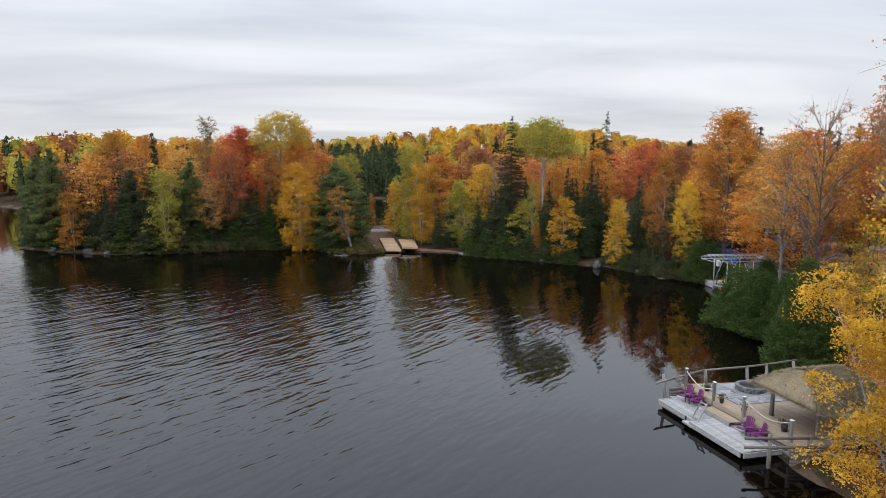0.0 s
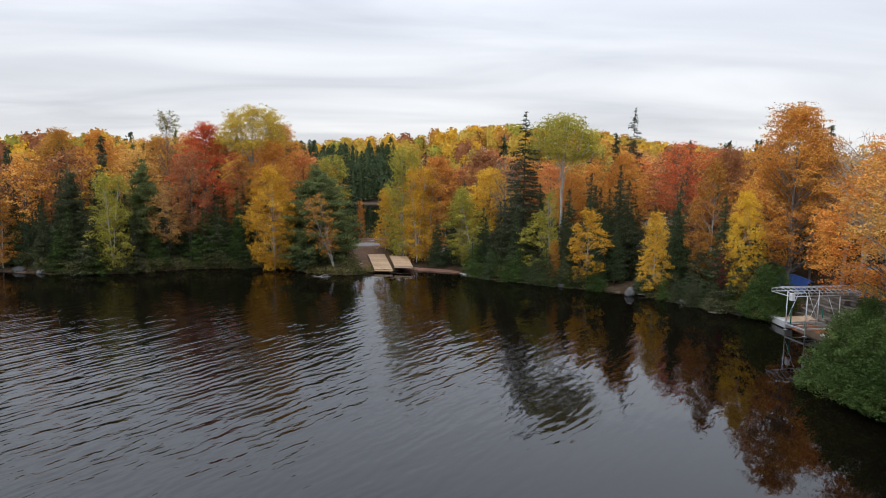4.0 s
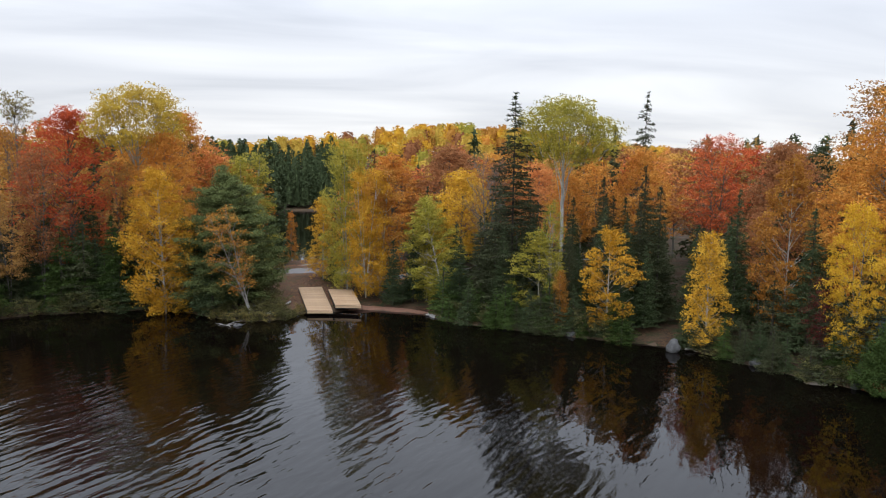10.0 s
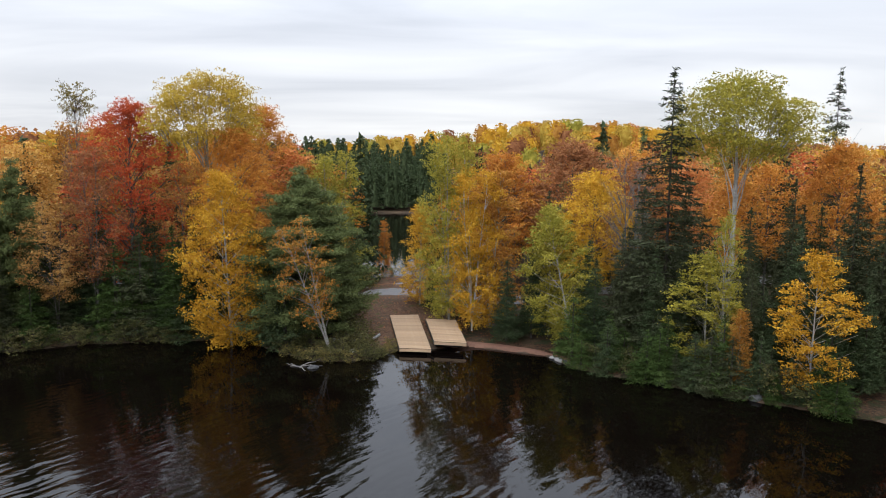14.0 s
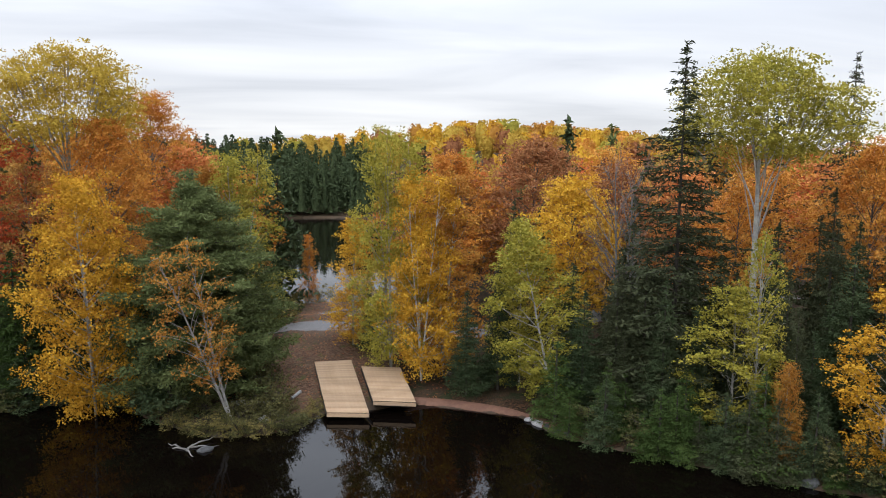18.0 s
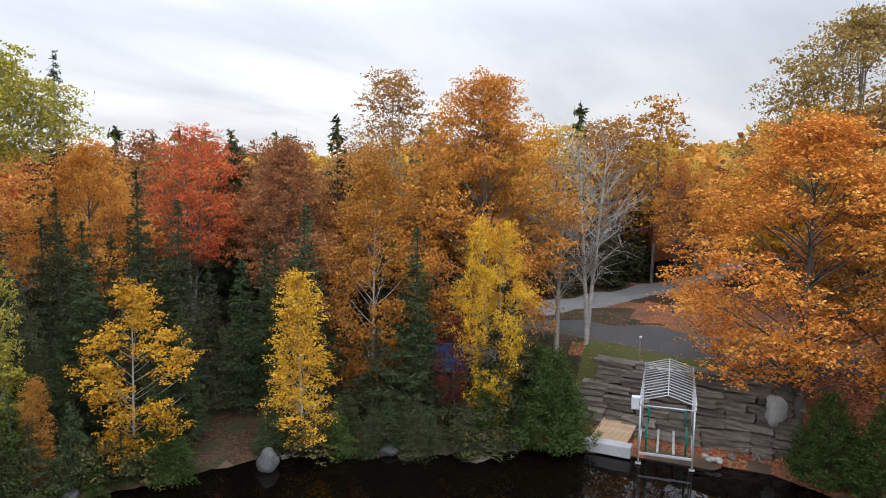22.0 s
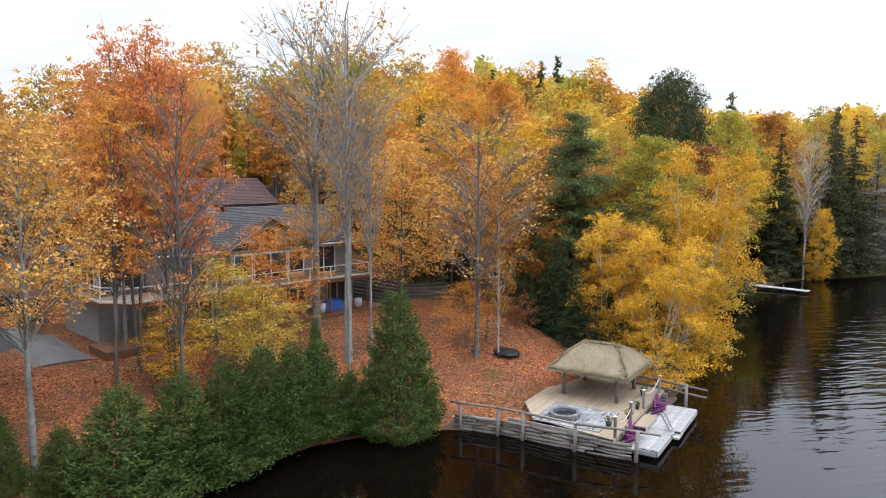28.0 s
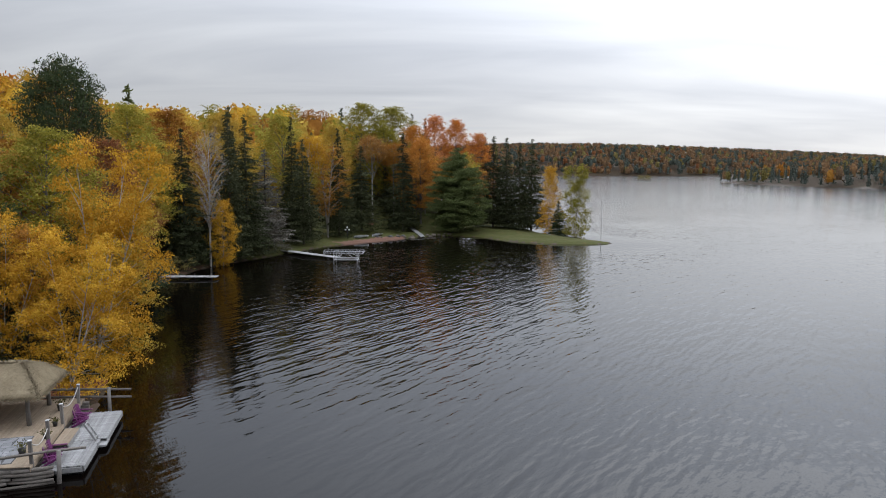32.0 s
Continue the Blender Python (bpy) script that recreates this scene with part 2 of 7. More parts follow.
BARK_WHITE = grainy("bark_white", (0.22, 0.19, 0.16), (0.62, 0.59, 0.53), 3, (1, 1, 2.5), 0.8, 0.15, 0.4, 0.01)

# ---- mesh tools ----


def mesh_of(name, verts, quads, mat, smooth=False):
    me = bpy.data.meshes.new(name)
    v = np.asarray(verts, np.float32)
    q = np.asarray(quads, np.int32)
    k = q.shape[1]
    me.vertices.add(len(v))
    me.vertices.foreach_set("co", v.ravel())
    me.loops.add(q.size)
    me.loops.foreach_set("vertex_index", q.ravel())
    me.polygons.add(len(q))
    me.polygons.foreach_set("loop_start", np.arange(0, q.size, k, dtype=np.int32))
    if smooth:
        me.polygons.foreach_set("use_smooth", np.ones(len(q), bool))
    me.update(calc_edges=True)
    if mat:
        me.materials.append(mat)
    return me


def joined(pieces):
    """(verts, quads) pairs put into one."""
    vs, qs, n = [], [], 0
    for v, q in pieces:
        vs.append(v)
        qs.append(np.asarray(q) + n)
        n += len(v)
    return np.concatenate(vs), np.concatenate(qs)


def tube(path, radii, sides=6):
    path = np.asarray(path, float)
    k = len(path)
    d = np.gradient(path, axis=0)
    d /= np.linalg.norm(d, axis=1)[:, None] + 1e-9
    ref = np.array([0.31, 0.95, 0.05]) if abs(d[:, 2]).mean() > 0.7 else np.array([0.05, 0.1, 1.0])
    u = np.cross(d, ref)
    u /= np.linalg.norm(u, axis=1)[:, None] + 1e-9
    w = np.cross(d, u)
    a = np.linspace(0, 2 * math.pi, sides, endpoint=False)
    ring = np.cos(a)[None, :, None] * u[:, None] + np.sin(a)[None, :, None] * w[:, None]
    v = (path[:, None] + ring * np.asarray(radii, float)[:, None, None]).reshape(-1, 3)
    i, j = np.meshgrid(np.arange(k - 1), np.arange(sides), indexing="ij")
    j2 = (j + 1) % sides
    q = np.stack([i * sides + j, i * sides + j2, (i + 1) * sides + j2, (i + 1) * sides + j], -1).reshape(-1, 4)
    return v, q


def kites(rng, centres, size, flat=0.0, axis=None, wide=0.62):
    """A leaf at each centre: a kite of about that size; flat: how level it lies; axis: its long direction."""
    n = len(centres)
    nor = rng.normal(size=(n, 3))
    nor /= np.linalg.norm(nor, axis=1)[:, None]
    nor[:, 2] += flat * 2
    u = rng.normal(size=(n, 3)) if axis is None else axis + rng.normal(size=(n, 3)) * 0.25
    u -= (u * nor).sum(1)[:, None] * nor / (nor * nor).sum(1)[:, None]
    u /= np.linalg.norm(u, axis=1)[:, None] + 1e-9
    w = np.cross(nor, u)
    w /= np.linalg.norm(w, axis=1)[:, None] + 1e-9
    s = (size * rng.uniform(0.65, 1.3, n))[:, None]
    v = np.stack([centres - u * s * 0.5, centres + w * s * wide * 0.5, centres + u * s * 0.5, centres - w * s * wide * 0.5], 1).reshape(-1, 3)
    return v, np.arange(4 * n).reshape(-1, 4)


def thing(name, label, category, group="", kind="", loc=(0, 0, 0)):
    ob = tagged(new(name), label, category, group, kind)
    ob.location = loc
    return ob


def part_mesh(name, me, parent, label=""):
    ob = new(name, me)
    ob.parent = parent
    if label:
        ob["label"] = label
    return ob


def part(name, bm, mat, parent, label="", smooth=False):
    me = bpy.data.meshes.new(name)
    if smooth:
        for f in bm.faces:
            f.smooth = True
    bm.to_mesh(me)
    bm.free()
    if mat:
        me.materials.append(mat)
    return part_mesh(name, me, parent, label)


# ---- the lie of the land ----
LAKE = [(-250, 190), (-170, 165), (-130, 140), (-95, 110), (-78, 80), (-68, 55), (-64, 40), (-55, 35), (-46, 32.8), (-38, 33.5), (-30, 38), (-25, 39.3),
        (-18, 40.5), (-13, 36.3), (-9.5, 34.3), (-6.4, 35), (-4.6, 38.0), (1.4, 39.4), (7.4, 37), (9.2, 33.5), (14, 30.5), (19, 27.3), (24.3, 24.5),
        (27, 23), (29.8, 19.8), (31, 17), (34.1, 12.7), (36.8, 9.2), (37.4, 5.5), (37.8, 2.5), (38.7, -0.9), (36.5, -4.5), (35.2, -8.4), (33.0, -11.0)]
LAKE += [(30.8, -14.6), (30.9, -19), (31.2, -23), (30.2, -26.5), (27.5, -30.5), (22.5, -33), (20.5, -38), (20.5, -44), (22, -49), (27, -60), (33, -78), (35, -94),
         (34, -107), (29.5, -117), (24.5, -128), (19.5, -138), (14, -144), (8, -150), (1.6, -157), (-5, -160), (-12, -156.5), (-18, -147), (-26, -142)]
LAKE += [(-33, -141.5), (-38.5, -143.5), (-34, -149), (-27, -163), (-24, -190), (-14, -230), (20, -320), (100, -600), (140, -1000), (40, -1480), (-250, -1540),
         (-560, -1500), (-900, -1420), (-820, -1000), (-520, -860), (-330, -825), (-310, -700), (-340, -545), (-520, -420), (-600, -150), (-480, 100)]
POND = [(-4.5, 67), (-9, 67.5), (-14, 72), (-22, 88), (-40, 108), (-62, 150), (-62, 185), (-31, 182), (-20, 190), (0, 188), (12, 150), (6, 100), (0, 78)]


def off_shore(px, py, poly):
    """Metres from the shore, more than nothing on the water's side."""
    best = np.full(px.shape, 1e9)
    inside = np.zeros(px.shape, bool)
    for (ax, ay), (bx, by) in zip(poly, poly[1:] + poly[:1]):
        dx, dy = bx - ax, by - ay
        s = np.clip(((px - ax) * dx + (py - ay) * dy) / (dx * dx + dy * dy), 0, 1)
        best = np.minimum(best, np.hypot(px - ax - s * dx, py - ay - s * dy))
        if ay != by:
            inside ^= ((ay > py) != (by > py)) & (px < (bx - ax) * (py - ay) / (by - ay) + ax)
    return np.where(inside, best, -best)


def inland(px, py):
    px, py = np.asarray(px, float), np.asarray(py, float)
    return -np.maximum(off_shore(px, py, LAKE), off_shore(px, py, POND))


def step(a, b, v):
    s = np.clip((v - a) / (b - a), 0, 1)
    return s * s * (3 - 2 * s)


def knoll(px, py, x, y, h, rx, ry):
    return h * np.exp(-(((px - x) / rx) ** 2 + ((py - y) / ry) ** 2))


def ground_height(px, py):
    px, py = np.asarray(px, float), np.asarray(py, float)
    d = inland(px, py)
    wav = 0.12 * np.sin(px * 0.9 + 1.3 * np.sin(py * 0.6)) + 0.1 * np.sin(py * 1.1 + px * 0.35)
    plain = 0.4 * (1 - np.exp(-np.maximum(d, 0) / 0.6)) + 0.06 * np.clip(d, 0, 25)
    yard = step(9.5, 5, py) * step(-52, -44, py) * step(24, 30, px)
    z = plain * (1 - yard) + yard * (0.35 * (1 - np.exp(-np.maximum(d, 0) / 0.5)) + np.clip(0.235 * (d - 0.6), 0, 3.2))
    lift = step(-2.5, 0.5, py) * step(9.5, 7.5, py) * step(36, 37.5, px) * step(60, 50, px)
    z = z * (1 - lift) + lift * (0.35 + 3.1 * step(40.0, 44.5, px))
    launch = step(-11, -8.5, px) * step(3.0, 0.8, px) * step(35.5, 37, py) * step(68, 62, py)
    z = z * (1 - launch) + launch * np.clip(0.02 + 0.165 * (py - 37.2), -0.1, 2.0)
    drive = step(44, 47, px) * step(86, 76, px) * step(-15, -10, py) * step(28, 21, py)
    z = z * (1 - drive) + drive * (3.75 + 0.02 * (px - 48))
    hills = knoll(px, py, 52, 330, 19.5, 100, 110) + knoll(px, py, -110, 190, 8, 90, 90) + knoll(px, py, 175, 40, 7, 70, 150)
    hills += knoll(px, py, 85, -115, 19, 50, 60) + knoll(px, py, 30, -205, 14, 55, 45) + knoll(px, py, 75, -45, 5, 22, 40)
    hills += knoll(px, py, -250, -1850, 60, 620, 240) + knoll(px, py, -1000, -1800, 26, 500, 300) + knoll(px, py, 400, -1500, 42, 260, 500) + knoll(px, py, -640, -620, 22, 230, 190) + knoll(px, py, -900, 500, 40, 400, 500)
    hills = hills * (1 - 0.85 * drive)
    z = z + hills * step(4, 62, d) + wav * step(0.5, 5, d) * (1 - 0.7 * yard)
    # cut level for the house and its porch
    site = step(43.8, 45.2, px) * step(62, 59, px) * step(-43.5, -41.5, py) * step(-14.5, -16.5, py)
    z = z * (1 - site) + site * np.minimum(z, 3.2)
    return np.where(d > 0, z, -0.05 + np.maximum(0.28 * d, -4))


def gz(x, y):
    return float(ground_height(np.array([x]), np.array([y]))[0])

# ---- ground, water ----


def spread(near, far, fine, grow):
    """Grid lines: evenly fine out to near, then ever wider out to far."""
    c = list(np.arange(0, near, fine))
    s = fine
    while c[-1] < far:
        s *= grow
        c.append(c[-1] + s)
    return np.array(c)


gx_p, gx_n = spread(75, 3200, 1.0, 1.09), spread(70, 3200, 1.2, 1.09)
gy_p, gy_n = spread(80, 3200, 1.0, 1.09), spread(175, 3400, 1.15, 1.09)
GX = np.concatenate([-gx_n[:0:-1], gx_p])
GY = np.concatenate([-gy_n[:0:-1], gy_p])
MX, MY = np.meshgrid(GX, GY, indexing="ij")
MZ = ground_height(MX, MY)
gi, gj = np.meshgrid(np.arange(len(GX) - 1), np.arange(len(GY) - 1), indexing="ij")
w_ = len(GY)
gq = np.stack([gi * w_ + gj, (gi + 1) * w_ + gj, (gi + 1) * w_ + gj + 1, gi * w_ + gj + 1], -1).reshape(-1, 4)


def litter_material(name, cols, grass=0.0, green=(0.07, 0.085, 0.02)):
    """Fallen leaves lying thick, with soil, moss and grass showing through."""
    m, t, b = material(name, 0.85, 0.08)
    v = world_pos(t)
    cols, green = [tuple(0.56 * v_ for v_ in c) for c in cols], tuple(0.6 * v_ for v_ in green)
    vo = N(t, "ShaderNodeTexVoronoi", Scale=9.0)
    t.links.new(v, vo.inputs["Vector"])
    sp = t.nodes.new("ShaderNodeSeparateColor")
    t.links.new(vo.outputs["Color"], sp.inputs[0])
    col = ramp(t, sp.outputs[0], [(0.0, cols[0]), (0.3, cols[1]), (0.65, cols[2]), (1.0, cols[3])])
    soil = noise_tex(t, v, 0.35, 5.0, 0.6)
    col = mix_col(t, ramp(t, soil, [(0.42, (0, 0, 0)), (0.68, (0.75, 0.75, 0.75))]), col, (0.05, 0.036, 0.022))
    if grass:
        gr = noise_tex(t, v, 0.8, 5.0, 0.7)
        gcol = mix_col(t, noise_tex(t, v, 14, 3.0), tuple(c * 0.6 for c in green), tuple(c * 1.5 for c in green))
        col = mix_col(t, ramp(t, gr, [(0.62 - grass * 0.5, (0, 0, 0)), (0.72 - grass * 0.4, (1, 1, 1))]), col, gcol)
    t.links.new(col, b.inputs["Base Color"])
    bump(t, b, vo.outputs["Distance"], 0.8, 0.04)
    return m


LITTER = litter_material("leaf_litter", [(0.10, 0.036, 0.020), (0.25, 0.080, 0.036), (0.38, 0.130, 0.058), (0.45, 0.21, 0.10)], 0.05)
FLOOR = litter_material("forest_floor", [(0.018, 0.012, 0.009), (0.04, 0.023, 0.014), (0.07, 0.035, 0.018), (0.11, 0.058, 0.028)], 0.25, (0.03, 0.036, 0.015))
GRASS = litter_material("lawn", [(0.09, 0.055, 0.025), (0.15, 0.085, 0.032), (0.22, 0.13, 0.04), (0.26, 0.19, 0.08)], 0.7, (0.085, 0.088, 0.026))
LAUNCH = litter_material("launch_ground", [(0.06, 0.03, 0.019), (0.12, 0.06, 0.036), (0.18, 0.095, 0.055), (0.22, 0.14, 0.09)], 0.12)
BED = grainy("lake_bed", (0.03, 0.02, 0.012), (0.12, 0.075, 0.04), 1.5, big=0.6, vary=0)
SAND = grainy("wet_sand", (0.12, 0.055, 0.035), (0.25, 0.125, 0.075), 3.0, big=0.4, vary=0)

ground_me = mesh_of("ground", np.stack([MX, MY, MZ], -1).reshape(-1, 3), gq, None, True)
for m in (FLOOR, LITTER, GRASS, LAUNCH, BED, SAND):
    ground_me.materials.append(m)
cx, cy = (GX[gi] + GX[gi + 1]) / 2, (GY[gj] + GY[gj + 1]) / 2
cd = inland(cx, cy)
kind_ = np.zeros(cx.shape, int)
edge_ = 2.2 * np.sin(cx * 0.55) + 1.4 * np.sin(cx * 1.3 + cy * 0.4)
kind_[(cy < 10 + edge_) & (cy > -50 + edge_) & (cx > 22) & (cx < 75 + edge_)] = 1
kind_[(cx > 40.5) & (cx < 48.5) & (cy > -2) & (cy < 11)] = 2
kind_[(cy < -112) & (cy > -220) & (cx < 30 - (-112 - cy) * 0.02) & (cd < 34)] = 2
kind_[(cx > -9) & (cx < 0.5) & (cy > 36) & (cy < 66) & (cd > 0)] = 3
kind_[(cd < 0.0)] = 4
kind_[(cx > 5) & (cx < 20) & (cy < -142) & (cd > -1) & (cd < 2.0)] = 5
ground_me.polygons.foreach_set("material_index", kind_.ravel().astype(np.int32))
tagged(new("ground", ground_me), "uneven wooded shore under fallen autumn leaves", "ground", kind="structure")


def water_material():
    m, t, b = material("lake_water", 0.03, 0.5)
    b.inputs["Base Color"].default_value = (0.0016, 0.0010, 0.0007, 1)
    v = world_pos(t)
    rot = t.nodes.new("ShaderNodeMapping")
    rot.inputs["Rotation"].default_value = (0, 0, radians(-56))
    t.links.new(v, rot.inputs[0])
    along_ = t.nodes.new("ShaderNodeMapping")
    along_.inputs["Scale"].default_value = (0.33, 1.0, 1.0)
    t.links.new(rot.outputs[0], along_.inputs[0])
    long = noise_tex(t, along_.outputs[0], 0.85, 1.0, 0.4)
    mid = noise_tex(t, along_.outputs[0], 1.65, 2.0, 0.5)
    fine = noise_tex(t, v, 3.4, 2.0, 0.5)
    gust = noise_tex(t, v, 0.03, 3.0, 0.55)
    # a regular swell under the ripples
    swell = t.nodes.new("ShaderNodeTexWave")
    swell.wave_type, swell.bands_direction = "BANDS", "Y"
    for k, val in (("Scale", 0.44), ("Distortion", 7.0), ("Detail", 1.0), ("Detail Scale", 0.9)):
        swell.inputs[k].default_value = val
    t.links.new(rot.outputs[0], swell.inputs["Vector"])
    # crests come to an edge
    crest = math_node(t, "ABSOLUTE", math_node(t, "SUBTRACT", mid, 0.5))
    h = math_node(t, "ADD", math_node(t, "ADD", math_node(t, "MULTIPLY", long, 0.55), math_node(t, "MULTIPLY", swell.outputs["Fac"], 0.06)), math_node(t, "SUBTRACT", math_node(t, "MULTIPLY", fine, 0.028), math_node(t, "MULTIPLY", crest, 0.26)))
    # calm in the lee of the shore, ruffled further out
    at_ = t.nodes.new("ShaderNodeAttribute")
    at_.attribute_name = "open"
    calm = math_node(t, "MULTIPLY", at_.outputs["Fac"], math_node(t, "ADD", 0.45, math_node(t, "MULTIPLY", gust, 1.35)))
    n = N(t, "ShaderNodeBump", Distance=0.2)
    t.links.new(calm, n.inputs["Strength"])
    t.links.new(h, n.inputs["Height"])
    t.links.new(n.outputs[0], b.inputs["Normal"])
    # far out the ripples are too small to tell apart and only roughen the surface
    far_ = t.nodes.new("ShaderNodeAttribute")
    far_.attribute_name = "far"
    t.links.new(math_node(t, "ADD", 0.02, math_node(t, "MULTIPLY", far_.outputs["Fac"], 0.12)), b.inputs["Roughness"])
    t.links.new(math_node(t, "ADD", 1.25, math_node(t, "MULTIPLY", far_.outputs["Fac"], 0.50)), b.inputs["IOR"])
    return m


WATER = water_material()
wx = np.concatenate([-spread(120, 3100, 4, 1.15)[:0:-1], spread(60, 1000, 4, 1.15)])
wy = np.concatenate([-spread(190, 3100, 4, 1.15)[:0:-1], spread(200, 600, 4, 1.15)])
WX, WY = np.meshgrid(wx, wy, indexing="ij")
wi, wj = np.meshgrid(np.arange(len(wx) - 1), np.arange(len(wy) - 1), indexing="ij")
k_ = len(wy)
wq = np.stack([wi * k_ + wj, (wi + 1) * k_ + wj, (wi + 1) * k_ + wj + 1, wi * k_ + wj + 1], -1).reshape(-1, 4)
water_me = mesh_of("water", np.stack([WX, WY, 0 * WX], -1).reshape(-1, 3), wq, WATER, True)
# the southern bay lies open to the wind
SOUTH = step(-20, -50, WY)
op = water_me.attributes.new("open", "FLOAT", "POINT")
op.data.foreach_set("value", ((0.07 + 0.93 * step(6 - 4 * SOUTH, 42 - 22 * SOUTH, off_shore(WX, WY, LAKE))) / (1 + np.maximum(0, np.hypot(WX, WY + 35) - 60) / 180)).astype(np.float32).ravel())
fa = water_me.attributes.new("far", "FLOAT", "POINT")
fa.data.foreach_set("value", np.maximum(step(80, 330, np.hypot(WX, WY + 35)), 0.24 * step(-45, -85, WY) * step(2, 30, off_shore(WX, WY, LAKE))).astype(np.float32).ravel())
tagged(new("water", water_me), "dark brown lake water with small wind ripples", "lake", kind="structure")


def ribbon(name, pts, widths, mat, label, lift=0.03, steps=10, across=5):
    """A strip of road along the line of points, lying on the ground."""
    p = np.array(pts, float)
    s = np.linspace(0, len(p) - 1, (len(p) - 1) * steps + 1)
    i = np.clip(s.astype(int), 0, len(p) - 2)
    f = (s - i)[:, None]
    # smooth line through the points
    a, b_, c, d = p[np.maximum(i - 1, 0)], p[i], p[i + 1], p[np.minimum(i + 2, len(p) - 1)]
    line = 0.5 * (2 * b_ + (c - a) * f + (2 * a - 5 * b_ + 4 * c - d) * f**2 + (3 * b_ - a - 3 * c + d) * f**3)
    wd = np.interp(s, np.arange(len(p)), widths)
    tg = np.gradient(line, axis=0)
    tg /= np.linalg.norm(tg, axis=1)[:, None]
    sd = np.stack([-tg[:, 1], tg[:, 0]], -1)
    o = np.linspace(-0.5, 0.5, across)
    xy = line[:, None] + sd[:, None] * (o[None, :] * wd[:, None])[..., None]
    z = ground_height(xy[..., 0], xy[..., 1]) + lift
    z[:, [0, -1]] -= lift + 0.02
    v = np.concatenate([xy, z[..., None]], -1).reshape(-1, 3)
    n, k = len(line), across
    a_, b2 = np.meshgrid(np.arange(n - 1), np.arange(k - 1), indexing="ij")
    q = np.stack([a_ * k + b2, (a_ + 1) * k + b2, (a_ + 1) * k + b2 + 1, a_ * k + b2 + 1], -1).reshape(-1, 4)
    return tagged(new(name, mesh_of(name, v, q, mat, True)), label, name.split("_")[-1], kind="structure")


GRAVEL_GREY = grainy("packed_gravel", (0.12, 0.112, 0.107), (0.25, 0.235, 0.225), 12, big=0.4, vary=0)
ASPHALT = grainy("asphalt", (0.038, 0.034, 0.032), (0.078, 0.068, 0.062), 10, big=0.55, vary=0)
ribbon("gravel_road", [(-45, 60), (-30, 57), (-18, 54.5), (-9, 52.7), (0, 52.4), (10, 54), (25, 60), (40, 64)], [3, 3, 3, 2.9, 2.9, 3, 3, 3], GRAVEL_GREY, "grey gravel lane crossing behind the boat launch", 0.07)
ribbon("asphalt_driveway", [(49.5, 18), (50.5, 13), (50.2, 8), (49, 3), (49, -3), (51, -9), (54, -15)], [4, 5.5, 7, 6.5, 5, 5, 5], ASPHALT, "dark asphalt driveway with scattered leaves", 0.06, 14, 9)
ribbon("gravel_drive", [(47, 26), (52, 20.5), (57, 16.5), (63, 13.3), (70, 10), (82, 6), (100, 2)], [4, 4, 4, 4.2, 4.4, 4.4, 4.4], GRAVEL_GREY, "grey gravel road behind the driveway", 0.09, 12, 7)
ribbon("concrete_apron", [(46.4, -15.2), (50, -15.2), (56, -15.4)], [3.9, 3.9, 3.9], grainy("concrete", (0.11, 0.10, 0.095), (0.21, 0.195, 0.185), 5, vary=0), "weathered concrete slab beside the house", 0.08, 8, 7)
ribbon("sand_beach", [(-0.2, 39.2), (2.2, 39.3), (4.8, 38.3), (7.1, 37.1), (8.4, 35.6), (9.4, 33.6)], [0.5, 0.8, 0.9, 0.9, 0.7, 0.3], SAND, "narrow strip of reddish sand at the water", 0.03, 12, 7)

# ---- trees ----


def branch_path(rng, a, b, sag=0.0, k=5):
    """A bent limb from a to b: leaves a upward and then bends towards b."""
    a, b = np.array(a, float), np.array(b, float)
    s = np.linspace(0, 1, k)[:, None]
    ln = np.linalg.norm(b - a)
    mid = (a + b) / 2 + np.array([0, 0, 0.12 * ln - sag * ln]) + rng.normal(size=3) * 0.06 * ln
    return (1 - s) ** 2 * a + 2 * s * (1 - s) * mid + s**2 * b


